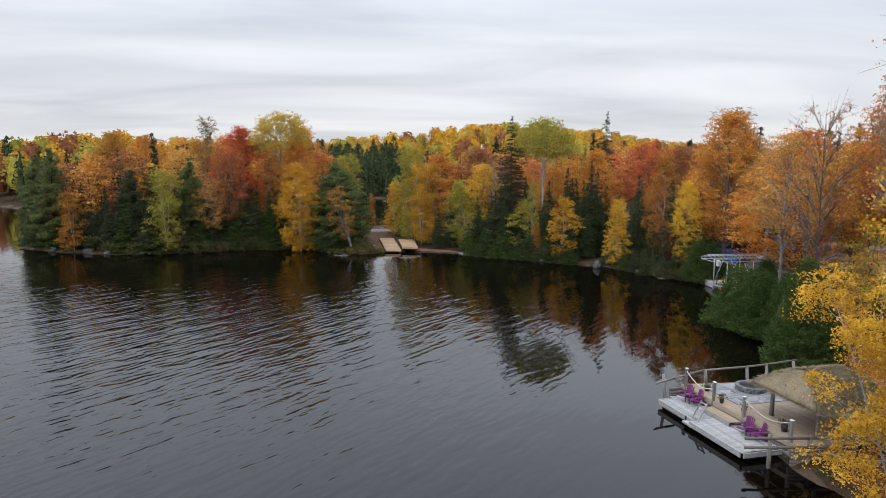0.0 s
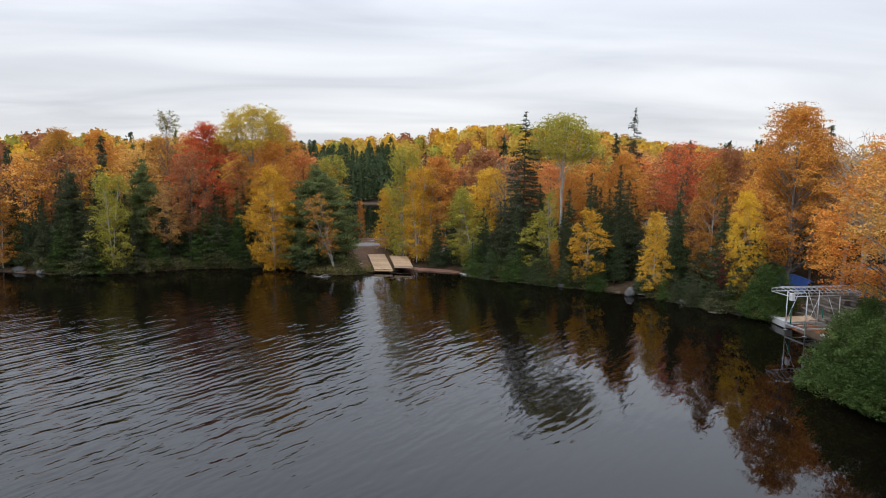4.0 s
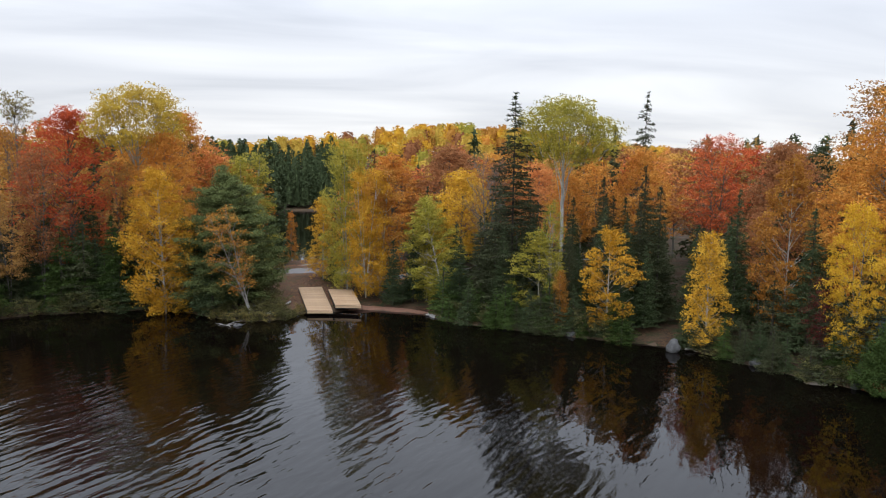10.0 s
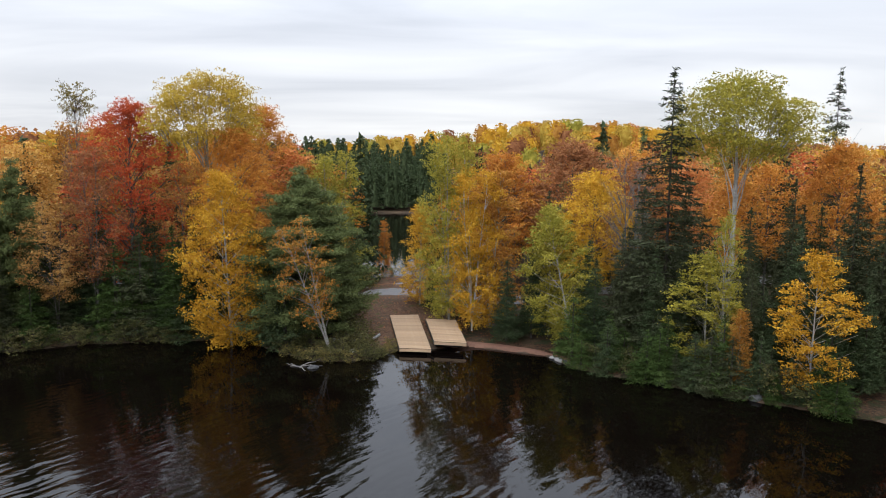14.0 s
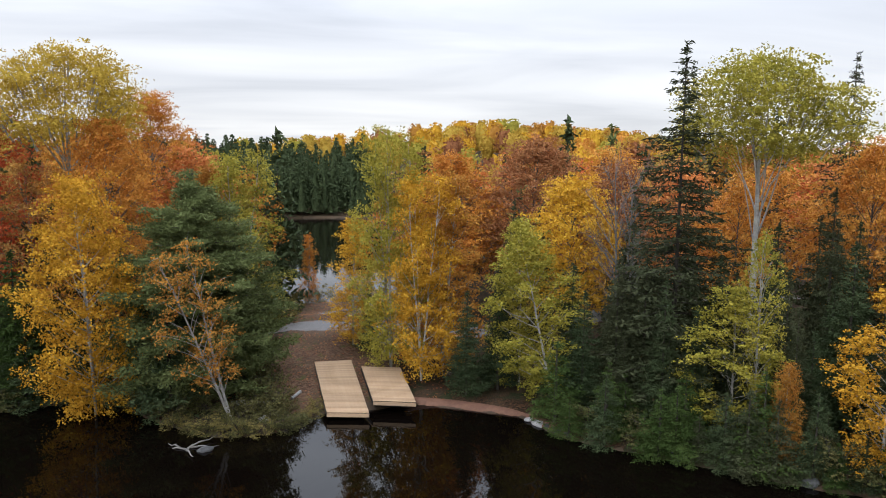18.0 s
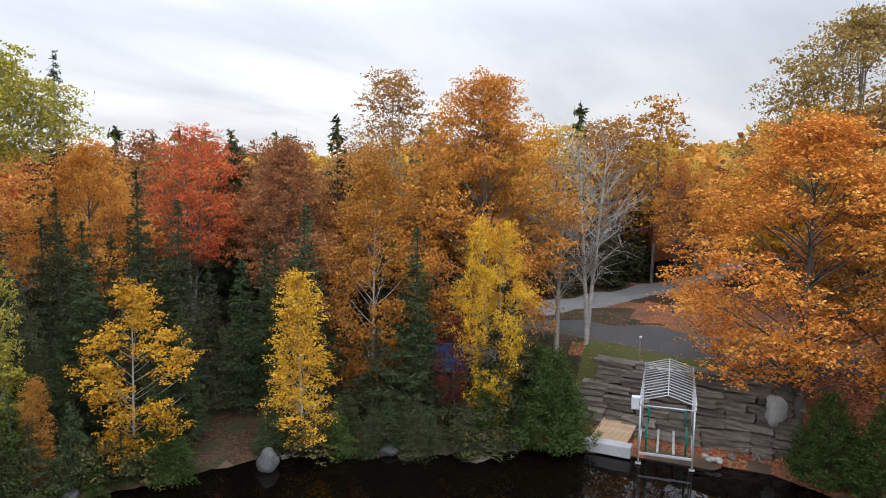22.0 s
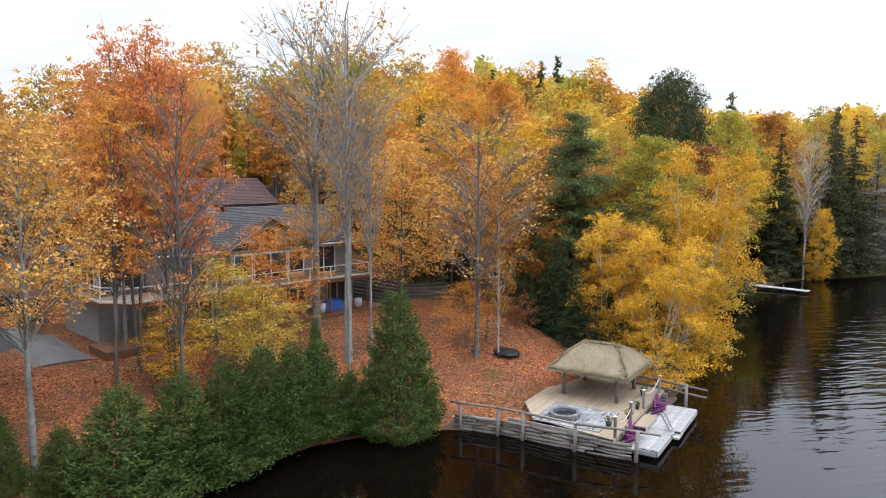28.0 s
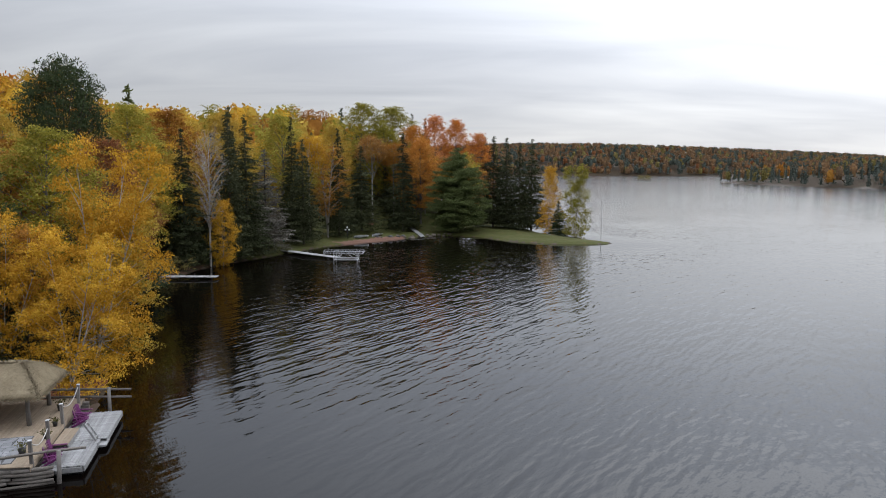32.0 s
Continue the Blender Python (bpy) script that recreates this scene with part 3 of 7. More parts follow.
def leafy(seed, h, r, base, shape, clusters, leaves, size, puff, stems=1, spread_=0.35, trunk_r=0.13, gap=0.0, droop=0.0, twigs=0, lean=0.0, fork=0.0, plain=False, limb=0.27):
    """A broadleaf tree: (wood, crown) arrays. shape(s) gives the crown's radius from its base (0) to its top (1)."""
    rng = np.random.default_rng(seed)
    wood, leaf = [], []
    tops = []
    for i in range(stems):
        a = 2 * math.pi * (i / max(stems, 1)) + rng.uniform(0, 1)
        tip = np.array([math.cos(a), math.sin(a), 0]) * spread_ * r * (stems > 1) + np.array([lean * h, 0, h * rng.uniform(0.86, 0.95)])
        s = np.linspace(0, 1, 9)[:, None]
        wob = np.cumsum(rng.normal(size=(9, 3)) * [0.05, 0.05, 0], axis=0) * h * 0.05
        p = s**1.15 * tip * [1, 1, 0] + s * [0, 0, tip[2]] + wob * s
        wood.append(tube(np.vstack([p[:1] - [0, 0, 0.5], p]), np.concatenate([[trunk_r * 1.3], trunk_r * (1.05 - np.linspace(0, 1, 9)) ** 0.9 / stems**0.35 + 0.012]), 7))
        tops.append(p)
    centres, zs = [], []
    for c in range(clusters):
        s = (c + rng.uniform(0.1, 0.9)) / clusters
        rad = r * shape(s)
        a = c * 2.399963 + rng.uniform(-0.5, 0.5)
        q = rad * math.sqrt(rng.uniform(0.25, 1.0)) if rad > 0.5 else rad * rng.uniform(0, 1)
        z = h * (base + (1 - base) * s)
        p = tops[c % stems]
        along = np.array([np.interp(z, p[:, 2], p[:, k]) for k in (0, 1)])
        cpt = np.array([along[0] + q * math.cos(a), along[1] + q * math.sin(a), z - 0.1 * q])
        start = np.clip(z - 0.55 * q - 0.08 * h, 0.12 * h, h * 0.92)
        if fork:
            start = h * rng.uniform(fork - 0.22, fork)
        j = np.array([np.interp(start, p[:, 2], p[:, k]) for k in (0, 1)] + [start])
        br = branch_path(rng, j, cpt, droop, 3 if plain else 5)
        if fork and c % 9 > 0:
            # lesser limbs start well out, among the leaves
            br = branch_path(rng, j + (cpt - j) * 0.80, cpt, 0, 3)
        wood.append(tube(br, np.linspace(trunk_r * limb * (1 - 0.6 * s) + 0.012, 0.010, len(br)), 3 if plain else 4))
        for _ in range(twigs):
            e = cpt + rng.normal(size=3) * puff * [0.9, 0.9, 0.9] + [0, 0, 0.3 * puff]
            b0 = br[rng.integers(1, len(br))]
            wood.append(tube(branch_path(rng, b0, e, 0, 3), [0.02, 0.014, 0.008], 3))
        centres.append(cpt)
        zs.append(rad)
    if leaves:
        centres = np.array(centres)
        keep = rng.uniform(size=clusters) > gap
        per = max(1, leaves // max(1, keep.sum()))
        k = 16 if per > 120 else 8
        for cpt in centres[keep]:
            # each bough ends in level sprays of leaves, one above another
            sub = cpt + np.clip(rng.normal(size=(k, 3)), -1.7, 1.7) * puff * [1.0, 1.0, 0.62]
            big = rng.uniform(0.6, 1.35, k)
            i = rng.integers(0, k, per)
            pos = sub[i] + np.clip(rng.normal(size=(per, 3)), -2, 2) * (puff * big[i])[:, None] * [0.34, 0.34, 0.13]
            pos[:, 2] -= 0.22 * np.hypot(pos[:, 0] - sub[i, 0], pos[:, 1] - sub[i, 1])
            if droop:
                pos[:, 2] -= droop * np.abs(rng.normal(size=per)) * puff
            leaf.append(kites(rng, pos, size, 0.45))
            # the thick of the bough, where the leaves overlap
            m = 5 + per // 14
            leaf.append(kites(rng, cpt + np.clip(rng.normal(size=(m, 3)), -1.5, 1.5) * puff * [0.60, 0.60, 0.32], size * 1.6, 0.3))
    return joined(wood), (joined(leaf) if leaf else None)


def conifer(seed, h, r, levels, per, size, droop=0.25, base=0.06, thin=0.0, power=0.85, ragged=0.2, trunk_r=0.14, wide=0.34, lift=0.0):
    """A needle tree: boughs on all sides of a straight trunk, each a flat fan of twigs set with needles."""
    rng = np.random.default_rng(seed)
    wood = [tube([(0, 0, -0.5), (0, 0, 0), (0, 0, h * 0.5), (0, 0, h)], [trunk_r * 1.2, trunk_r, trunk_r * 0.55, 0.015], 6)]
    pos, ax = [], []
    lop = 1 + 0.16 * np.sin(rng.uniform(0, 6.28, 5))
    for lv in range(levels):
        s = (lv + rng.uniform(0, 0.8)) / levels
        z = h * (base + (1 - base) * s)
        rad = (r * (1 - s) ** power + 0.05) * (1 + 0.05 * math.sin(lv * 1.9 + seed) * ragged / 0.2)
        nb = max(3, int(per * (1 - s) ** 0.5))
        for k in range(nb):
            if rng.uniform() < thin:
                continue
            a = rng.uniform(0, 2 * math.pi)
            ln = rad * rng.uniform(1 - 2.0 * ragged, 1 + ragged) * lop[int(a / 1.2567) % 5]
            m = max(2, int(ln / (size * 0.55)))
            f = np.linspace(0.15, 1, m)
            d = np.array([math.cos(a), math.sin(a)])
            n_ = np.array([-d[1], d[0]])
            z_ = z + rng.uniform(-1.0, 1.0) * h / levels
            bz = z_ + lift * ln * f - droop * ln * f**1.4 + 0.16 * ln * np.maximum(f - 0.6, 0)
            p = np.stack([d[0] * ln * f, d[1] * ln * f, bz], -1)
            pos.append(p + rng.normal(size=p.shape) * size * 0.12)
            ax.append(np.tile([d[0], d[1], -droop * 0.7], (m, 1)))
            tw = np.minimum(0.5 * ln * (1.08 - f), 0.75) + 0.25 * size
            for side in (-1, 1):
                for q in (0.4, 0.95):
                    off = (d * 0.55 + n_ * side * 0.85)[None] * (tw * q)[:, None]
                    pos.append(p + np.concatenate([off, (-0.22 * tw * q)[:, None]], 1) + rng.normal(size=p.shape) * size * 0.2)
                    ax.append(np.tile([*(d * 0.55 + n_ * side * 0.85), -0.22 - 0.4 * droop], (m, 1)))
            if thin > 0.2 and k % 2 == 0:
                wood.append(tube([(0, 0, z_), tuple(p[m // 2]), tuple(p[-1])], [0.03, 0.02, 0.01], 3))
    lead = np.stack([np.zeros(14), np.zeros(14), np.linspace(0.90, 1.0, 14) * h], -1)
    pos.append(lead)
    ax.append(np.concatenate([rng.normal(size=(14, 2)) * 0.5, np.full((14, 1), 0.9)], 1))
    pos, ax = np.concatenate(pos), np.concatenate(ax)
    return joined(wood), kites(rng, pos, size, 0.30, ax + rng.normal(size=ax.shape) * 0.2, wide)


def soft_pine(seed, h, r, levels=19, per=8, needles=30, size=0.46):
    """A white pine: level boughs in whorls, each bearing soft tufts of long needles turned up."""
    rng = np.random.default_rng(seed)
    wood = [tube([(0, 0, -0.5), (0, 0, 0), (0, 0, h * 0.5), (0, 0, h)], [0.24, 0.2, 0.12, 0.02], 6)]
    pos, ax = [], []
    for lv in range(levels):
        s = (lv + rng.uniform(0, 0.9)) / levels
        rad = r * min(1.0, 0.78 + 1.0 * s) * (1 - s**2.0) ** 0.8 + 0.2
        for k in range(max(4, int(per * (1 - 0.4 * s)))):
            z = h * (0.04 + 0.92 * s) + rng.uniform(-0.8, 0.8)
            a = (k + rng.uniform(-0.5, 0.5)) / per * 6.283 + lv
            ln = rad * rng.uniform(0.55, 1.12)
            d = np.array([math.cos(a), math.sin(a), 0])
            side = np.array([-d[1], d[0], 0])
            wood.append(tube([(0, 0, z), tuple(d * ln * 0.5 + [0, 0, z + 0.06 * ln]), tuple(d * ln + [0, 0, z + 0.10 * ln])], [0.045, 0.03, 0.01], 3))
            m = max(2, int(ln / 0.36))
            for f in np.linspace(0.25, 1, m):
                for sd in (-1, 0, 1):
                    c = d * ln * f + side * sd * ln * 0.22 * (1.25 - f) * rng.uniform(0.5, 1.3) + [0, 0, z + ln * 0.12 * f + rng.uniform(-0.12, 0.12)]
                    n = needles // 3 + 1
                    pos.append(c + rng.normal(size=(n, 3)) * [0.2, 0.2, 0.15])
                    ax.append(np.tile(d * 0.7 + side * sd * 0.5 + [0, 0, 0.45], (n, 1)) + rng.normal(size=(n, 3)) * 0.5)
    return joined(wood), kites(rng, np.concatenate(pos), size, 0.15, np.concatenate(ax), 0.26)


def hedge_tree(seed, h, r, leaves, size, lumps=120, taper=0.58):
    """A dense cedar: upswept fans of foliage in soft lumps all over a full cone."""
    rng = np.random.default_rng(seed)
    s = (np.arange(lumps) + rng.uniform(0, 1, lumps)) / lumps
    s = 1 - np.sqrt(1 - s * 0.995)
    a = np.arange(lumps) * 2.399963 + rng.uniform(-0.4, 0.4, lumps)
    rad = r * np.maximum(1 - s, 0) ** taper * np.minimum(1, 0.84 + s * 1.6) * rng.uniform(0.72, 1.08, lumps)
    cen = np.stack([rad * np.cos(a), rad * np.sin(a), h * (0.02 + 0.95 * s)], -1)
    per = leaves // lumps
    f = rng.uniform(0, 1, (lumps, per))
    side = rng.normal(size=(lumps, per))
    d = np.stack([np.cos(a), np.sin(a)], -1)
    t_ = np.stack([-np.sin(a), np.cos(a)], -1)
    ln = (0.52 * r ** 0.5 * (1.1 - 0.5 * s) * rng.uniform(0.75, 1.25, lumps))[:, None]
    outw = ln * (f - 0.75)
    wid = 0.36 * ln * side * (1.1 - 0.6 * f)
    xy = cen[:, None, :2] + d[:, None] * outw[..., None] + t_[:, None] * wid[..., None]
    z = cen[:, 2][:, None] + ln * (0.75 * f - 0.45) + rng.normal(size=(lumps, per)) * 0.12
    pos = np.concatenate([xy, np.maximum(z, 0.05)[..., None]], -1).reshape(-1, 3)
    ax = np.repeat(np.concatenate([d * 0.8, np.full((lumps, 1), 0.75)], -1), per, 0)
    ax = ax + rng.normal(size=ax.shape) * 0.35
    return joined([tube([(0, 0, -0.4), (0, 0, h * 0.8)], [0.10, 0.03], 6)]), kites(rng, pos, size, 0.0, ax, 0.30)


def dome(s):
    return max(0.12, math.sin(math.pi * min(1, 0.16 + 0.86 * s)) ** 0.7)


def crown_dome(s):
    return max(0.12, math.sqrt(max(0.0, 1 - s**2.8)) * min(1, 0.66 + 1.6 * s))


def oval(s):
    return max(0.10, math.sin(math.pi * min(1, 0.10 + 0.9 * s)) ** 0.8)


def teardrop(s):
    return max(0.06, (1 - s) ** 0.75 * min(1, 0.55 + 2.5 * s))


def vase(s):
    return max(0.15, 0.35 + 0.75 * math.sin(math.pi * min(1, s * 0.85)))


KINDS = {
    # name: wood material, arrays by variant, native height
    "maple": (BARK, [leafy(10 + i, 14, 4.2, 0.34, dome, 60, 27000, 0.17, 0.78, 1, twigs=1, trunk_r=0.17) for i in range(3)], 14),
    "round": (BARK_WHITE, [leafy(20 + i, 20, 5.1, 0.75, crown_dome, 84, 25000, 0.17, 0.80, 1, twigs=1, trunk_r=0.26, fork=0.66, gap=0.06) for i in range(2)], 20),
    "birch": (BARK_WHITE, [leafy(30 + i, 12, 2.5, 0.07, teardrop, 54, 15000, 0.14, 0.52, 1 + i % 2, 0.3, trunk_r=0.08, droop=0.25, lean=0.03 * i, gap=0.10) for i in range(3)], 12),
    "clump": (BARK_WHITE, [leafy(40 + i, 14, 3.2, 0.08, teardrop, 74, 22000, 0.155, 0.60, 3, 0.45, trunk_r=0.10, droop=0.25, gap=0.06) for i in range(3)], 14),
    "great_birch": (BARK_WHITE, [leafy(42 + i, 14, 4.6, 0.06, teardrop, 52, 25000, 0.165, 0.82, 3, 0.62, trunk_r=0.10, droop=0.2, gap=0.08) for i in range(2)], 14),
    "full_birch": (BARK_WHITE, [leafy(44, 14, 3.5, 0.08, oval, 62, 30000, 0.15, 0.74, 2, 0.4, trunk_r=0.10, droop=0.2, gap=0.04)], 14),
    "spray_maple": (BARK, [leafy(47 + i, 12, 3.7, 0.30, dome, 34, 8000, 0.165, 0.85, 2, 0.35, trunk_r=0.085, droop=0.1, gap=0.10) for i in range(3)], 12),
    "slim_bare": (BARK, [leafy(57 + i, 18, 3.6, 0.32, vase, 40, 1700, 0.16, 0.6, 1, trunk_r=0.135, twigs=15, limb=0.20) for i in range(2)], 18),
    "open": (BARK_WHITE, [leafy(45 + i, 12, 2.6, 0.10, oval, 46, 14500, 0.145, 0.50, 1, 0.3, trunk_r=0.065, droop=0.2, gap=0.10) for i in range(3)], 12),
    "airy": (BARK, [leafy(50 + i, 18, 3.6, 0.30, oval, 64, 15000, 0.165, 0.70, 2, 0.3, trunk_r=0.11, gap=0.06, twigs=1) for i in range(3)], 18),
    "bare": (BARK, [leafy(60 + i, 18, 3.3, 0.34, vase, 46, 200, 0.15, 0.7, 1 + i % 2, 0.3, trunk_r=0.2, twigs=12) for i in range(2)], 18),
    "tall_bare": (BARK, [leafy(62 + i, 18, 3.2, 0.52, vase, 46, 300, 0.14, 0.7, 1, trunk_r=0.2, twigs=9, limb=0.20) for i in range(2)], 18),
    "tall_sparse": (BARK, [leafy(68 + i, 18, 3.2, 0.55, vase, 46, 1500, 0.15, 0.6, 1, trunk_r=0.19, twigs=9, limb=0.20) for i in range(2)], 18),
    "spruce": (BARK_DARK, [conifer(70 + i, 16, 2.5, 48, 12, 0.34, wide=0.26) for i in range(3)], 16),
    "thin": (BARK_DARK, [conifer(80 + i, 21, 3.4, 58, 11, 0.34, 0.16, 0.08, 0.22, 0.80, 0.36, wide=0.26) for i in range(2)], 21),
    "fir": (BARK_DARK, [conifer(90 + i, 12, 2.0, 42, 12, 0.28, 0.12, wide=0.24) for i in range(3)], 12),
    "pine": (BARK_DARK, [soft_pine(100 + i, 15, 3.7, 30, 9, 44, 0.30) for i in range(2)], 15),
    "broad_pine": (BARK_DARK, [soft_pine(105 + i, 15, 6.0, 32, 13, 40, 0.30) for i in range(2)], 15),
    "cedar": (BARK_DARK, [hedge_tree(110 + i, 6, 2.05, 17000, 0.17, 300, 0.80) for i in range(3)], 6),
    "shrub": (BARK_DARK, [leafy(120 + i, 2.2, 1.5, 0.05, dome, 18, 1500, 0.14, 0.38, 4, 0.6, trunk_r=0.03, twigs=1) for i in range(2)], 2.2),
    "sapling": (BARK_WHITE, [leafy(180 + i, 12, 1.9, 0.26, oval, 50, 6200, 0.135, 0.42, 2, 0.45, trunk_r=0.11, twigs=1) for i in range(2)], 12),
    "oak": (BARK, [leafy(185 + i, 18, 6.0, 0.42, dome, 84, 26000, 0.18, 0.85, 1, twigs=2, trunk_r=0.24, fork=0.5, gap=0.08) for i in range(2)], 18),
    "tall_maple": (BARK, [leafy(195 + i, 19, 5.6, 0.22, dome, 96, 42000, 0.165, 0.82, 1, twigs=1, trunk_r=0.22) for i in range(2)], 19),
    "lone": (BARK, [leafy(190, 18, 3.8, 0.46, oval, 56, 11000, 0.16, 0.66, 1, trunk_r=0.17, twigs=3, gap=0.1)], 18),
    "tall_cedar": (BARK_DARK, [hedge_tree(115, 9, 2.35, 32000, 0.18, 420, 0.72)], 9),
    "low": (BARK_DARK, [conifer(160 + i, 6, 1.9, 22, 9, 0.26, 0.2, 0.02, wide=0.24) for i in range(3)], 6),
    # lighter builds for trees that stand back in the woods
    "wood_leaf": (BARK, [leafy(130 + i, 15, 3.4, 0.40, oval, 34, 8000, 0.21, 0.85, 1, trunk_r=0.12, plain=True) for i in range(4)], 15),
    "back_leaf": (BARK, [leafy(135 + i, 15, 3.5, 0.36, oval, 30, 3200, 0.29, 0.95, 1, trunk_r=0.12, plain=True) for i in range(4)], 15),
    "wood_bare": (BARK, [leafy(140 + i, 15, 2.6, 0.34, vase, 28, 500, 0.25, 0.7, 1, trunk_r=0.12, twigs=4, plain=True) for i in range(2)], 15),
    "wood_spruce": (BARK_DARK, [conifer(150 + i, 16, 2.6, 28, 9, 0.52, wide=0.28) for i in range(3)], 16),
    "back_spruce": (BARK_DARK, [conifer(155 + i, 16, 2.6, 20, 8, 0.75) for i in range(3)], 16),
    "high": (BARK, [leafy(170 + i, 18, 3.7, 0.42, oval, 60, 15000, 0.16, 0.66, 2, 0.3, trunk_r=0.15, gap=0.16, twigs=2) for i in range(3)], 18),
}
MODELS = {}
for kind_name, (wood_mat, arrays, native) in KINDS.items():
    for i, (wd_, lf_) in enumerate(arrays):
        tm = mesh_of(kind_name + "_trunk", *wd_, wood_mat, True)
        cm = mesh_of(kind_name + "_crown", *lf_, LEAF["gold"]) if lf_ is not None else None
        MODELS[kind_name, i] = (tm, cm, native)
tree_rng = random.Random(5)
COUNT = [0]


def tree(name, kind, x, y, top, leaf, label, group="", wide=1.0, turn_=None, lean=(0, 0), bark=None, z=None, variant=None):
    """One tree whose crown's tip is at the height top above the lake."""
    n_ = sum(1 for k in MODELS if k[0] == kind)
    COUNT[0] += 1
    if kind == "maple" and top > 17:
        kind, n_ = "tall_maple", 2
    tm, cm, native = MODELS[kind, (COUNT[0] if variant is None else variant) % n_]
    z0 = gz(x, y) if z is None else z
    s = max(0.5, top - z0) / native
    ob = thing(name, label, "tree" if kind != "shrub" else "shrub", group)
    rot = tree_rng.uniform(0, 360) if turn_ is None else turn_
    ob.matrix_basis = pose(x, y, z0, lean[0], lean[1], 0) @ pose(0, 0, 0, 0, 0, rot) @ Matrix.Diagonal((s * wide, s * wide, s, 1))
    t_ob = part_mesh("trunk", tm, ob)
    if bark:
        t_ob.material_slots[0].link = "OBJECT"
        t_ob.material_slots[0].material = bark
    if cm:
        c_ob = part_mesh("crown", cm, ob)
        c_ob.material_slots[0].link = "OBJECT"
        c_ob.material_slots[0].material = LEAF[leaf]
    return ob


# the boat launch and the shore west of it
tree("aspen", "round", -22.8, 47.6, 22.4, "citron", "tall aspen with a round yellow crown", wide=0.95)
tree("birch", "full_birch", -17.9, 38.4, 13.9, "gold", "golden birch leaning over the water's edge", "shore birches", wide=0.95)
tree("maple", "maple", -19.6, 45.6, 17.6, "orange", "orange maple beneath the yellow aspen", "maples", 0.85)
tree("maple", "airy", -23.6, 44.6, 14.6, "tan", "thin brown maple beneath the yellow aspen", "maples", 0.9)
tree("maple", "maple", -21, 59, 20.5, "orange", "orange maple behind the shore trees", "maples", 0.9)
tree("maple", "maple", -29.6, 46.5, 20.0, "red", "broad bright red maple by the water", "maples", 0.95)
tree("maple", "maple", -26.5, 60, 18, "orange", "orange maple behind the red maple", "maples")
tree("white_pine", "broad_pine", -12.2, 39.8, 14.6, "pine", "full soft-needled green pine by the launch", wide=1.05)
tree("birch", "birch", -3.2, 47.5, 11.0, "gold", "small golden birch at the edge of the launch", "shore birches", 1.2)
for x, y, h in ((-9.5, 61, 3.2), (-7.5, 65, 3.0), (-5.2, 64.5, 2.6), (-3.0, 62, 3.4), (-2.0, 58, 3.6), (-10.0, 56, 3.8)):
    tree("shrub", "shrub", x, y, h, "olive", "straggling yellow-brown bush by the pond", "pond bushes", 1.2)
tree("birch", "sapling", -9.3, 35.6, 10.8, "amber", "thin birch leaning out, nearly bare of its brown leaves", "shore birches", 1.05, 180, (4, -16))
tree("maple", "clump", -12, 51, 15.5, "lime", "yellow-green young tree behind the pine", "", 1.0)
tree("birch", "birch", -14.5, 52, 14.5, "amber", "amber birch behind the pine", "shore birches")
tree("shrub_tree", "birch", -8.4, 63.6, 8.3, "orange", "small orange tree by the pond", wide=0.75)
tree("birch", "clump", -0.4, 43.2, 16.9, "lime", "yellow-green birch beside the boat launch", "shore birches", 0.8)
tree("birch", "clump", 1.6, 41.9, 14.2, "gold", "golden birch leaning beside the docks", "shore birches", 0.9)
tree("birch", "birch", 3.2, 44.5, 14.5, "amber", "amber birch in the second row", "shore birches", 1.1)
tree("fir", "fir", -2.0, 46.5, 6.5, "fir", "young dark fir at the launch", "firs")
tree("fir", "fir", 4.4, 39.8, 7.2, "fir", "young fir on the sandy bank", "firs", 1.2)
tree("fir", "fir", 6.5, 40.5, 8.8, "fir", "young fir on the sandy bank", "firs", 1.1)
tree("birch", "open", 9.6, 38.4, 11.2, "lime", "green-yellow birch leaning over the sand", "shore birches", 1.25, 180, (0, -12))
tree("birch", "birch", 8.0, 41.0, 11.5, "lime", "green-yellow young birch by the shore", "shore birches", 1.0)
tree("maple", "maple", 12.2, 45.5, 14.0, "gold", "golden-yellow maple in the second row", "maples", 0.95)
tree("dead_tree", "bare", 14.2, 40.0, 15.8, "rust", "leafless grey tree with broken limbs", wide=0.8)
tree("maple", "maple", 5, 58, 15.5, "orange", "orange maple behind the birches", "maples", 1.1)
tree("maple", "maple", 12, 58, 17.0, "rust", "rust-orange maple behind the birches", "maples", 1.1)
tree("maple", "maple", 18, 56, 16.0, "orange", "orange maple in the second row", "maples")
tree("spruce", "thin", 15.8, 35.2, 21.7, "spruce", "tall thin dark spruce with ragged boughs", "spruces", 1.2)
tree("aspen", "round", 21.2, 36.8, 21.2, "lime", "tall white-barked aspen with a pale green crown", wide=1.02)
tree("spruce", "thin", 34.0, 48.0, 23.5, "spruce", "tall pointed spruce above the maples", "spruces", 0.9)
tree("aspen", "open", 17.7, 31.6, 8.8, "lime", "young aspen with yellow-green leaves", "young aspens", 1.4)
tree("aspen", "sapling", 18.6, 31.0, 11.6, "lime", "young aspen with a thin pale trunk", "young aspens", 0.7)
tree("birch", "birch", 18.9, 28.6, 5.6, "amber", "small amber birch at the water", "shore birches", 1.0)
tree("birch", "open", 22.6, 26.6, 9.6, "gold", "bright golden birch over the water", "shore birches", 1.25)
tree("fir", "fir", 27.9, 32.3, 15.0, "spruce", "slender dark fir in the wood", "firs", 0.85)
tree("fir", "fir", 28.2, 29.4, 13.3, "spruce", "slender dark fir in the wood", "firs", 0.95)
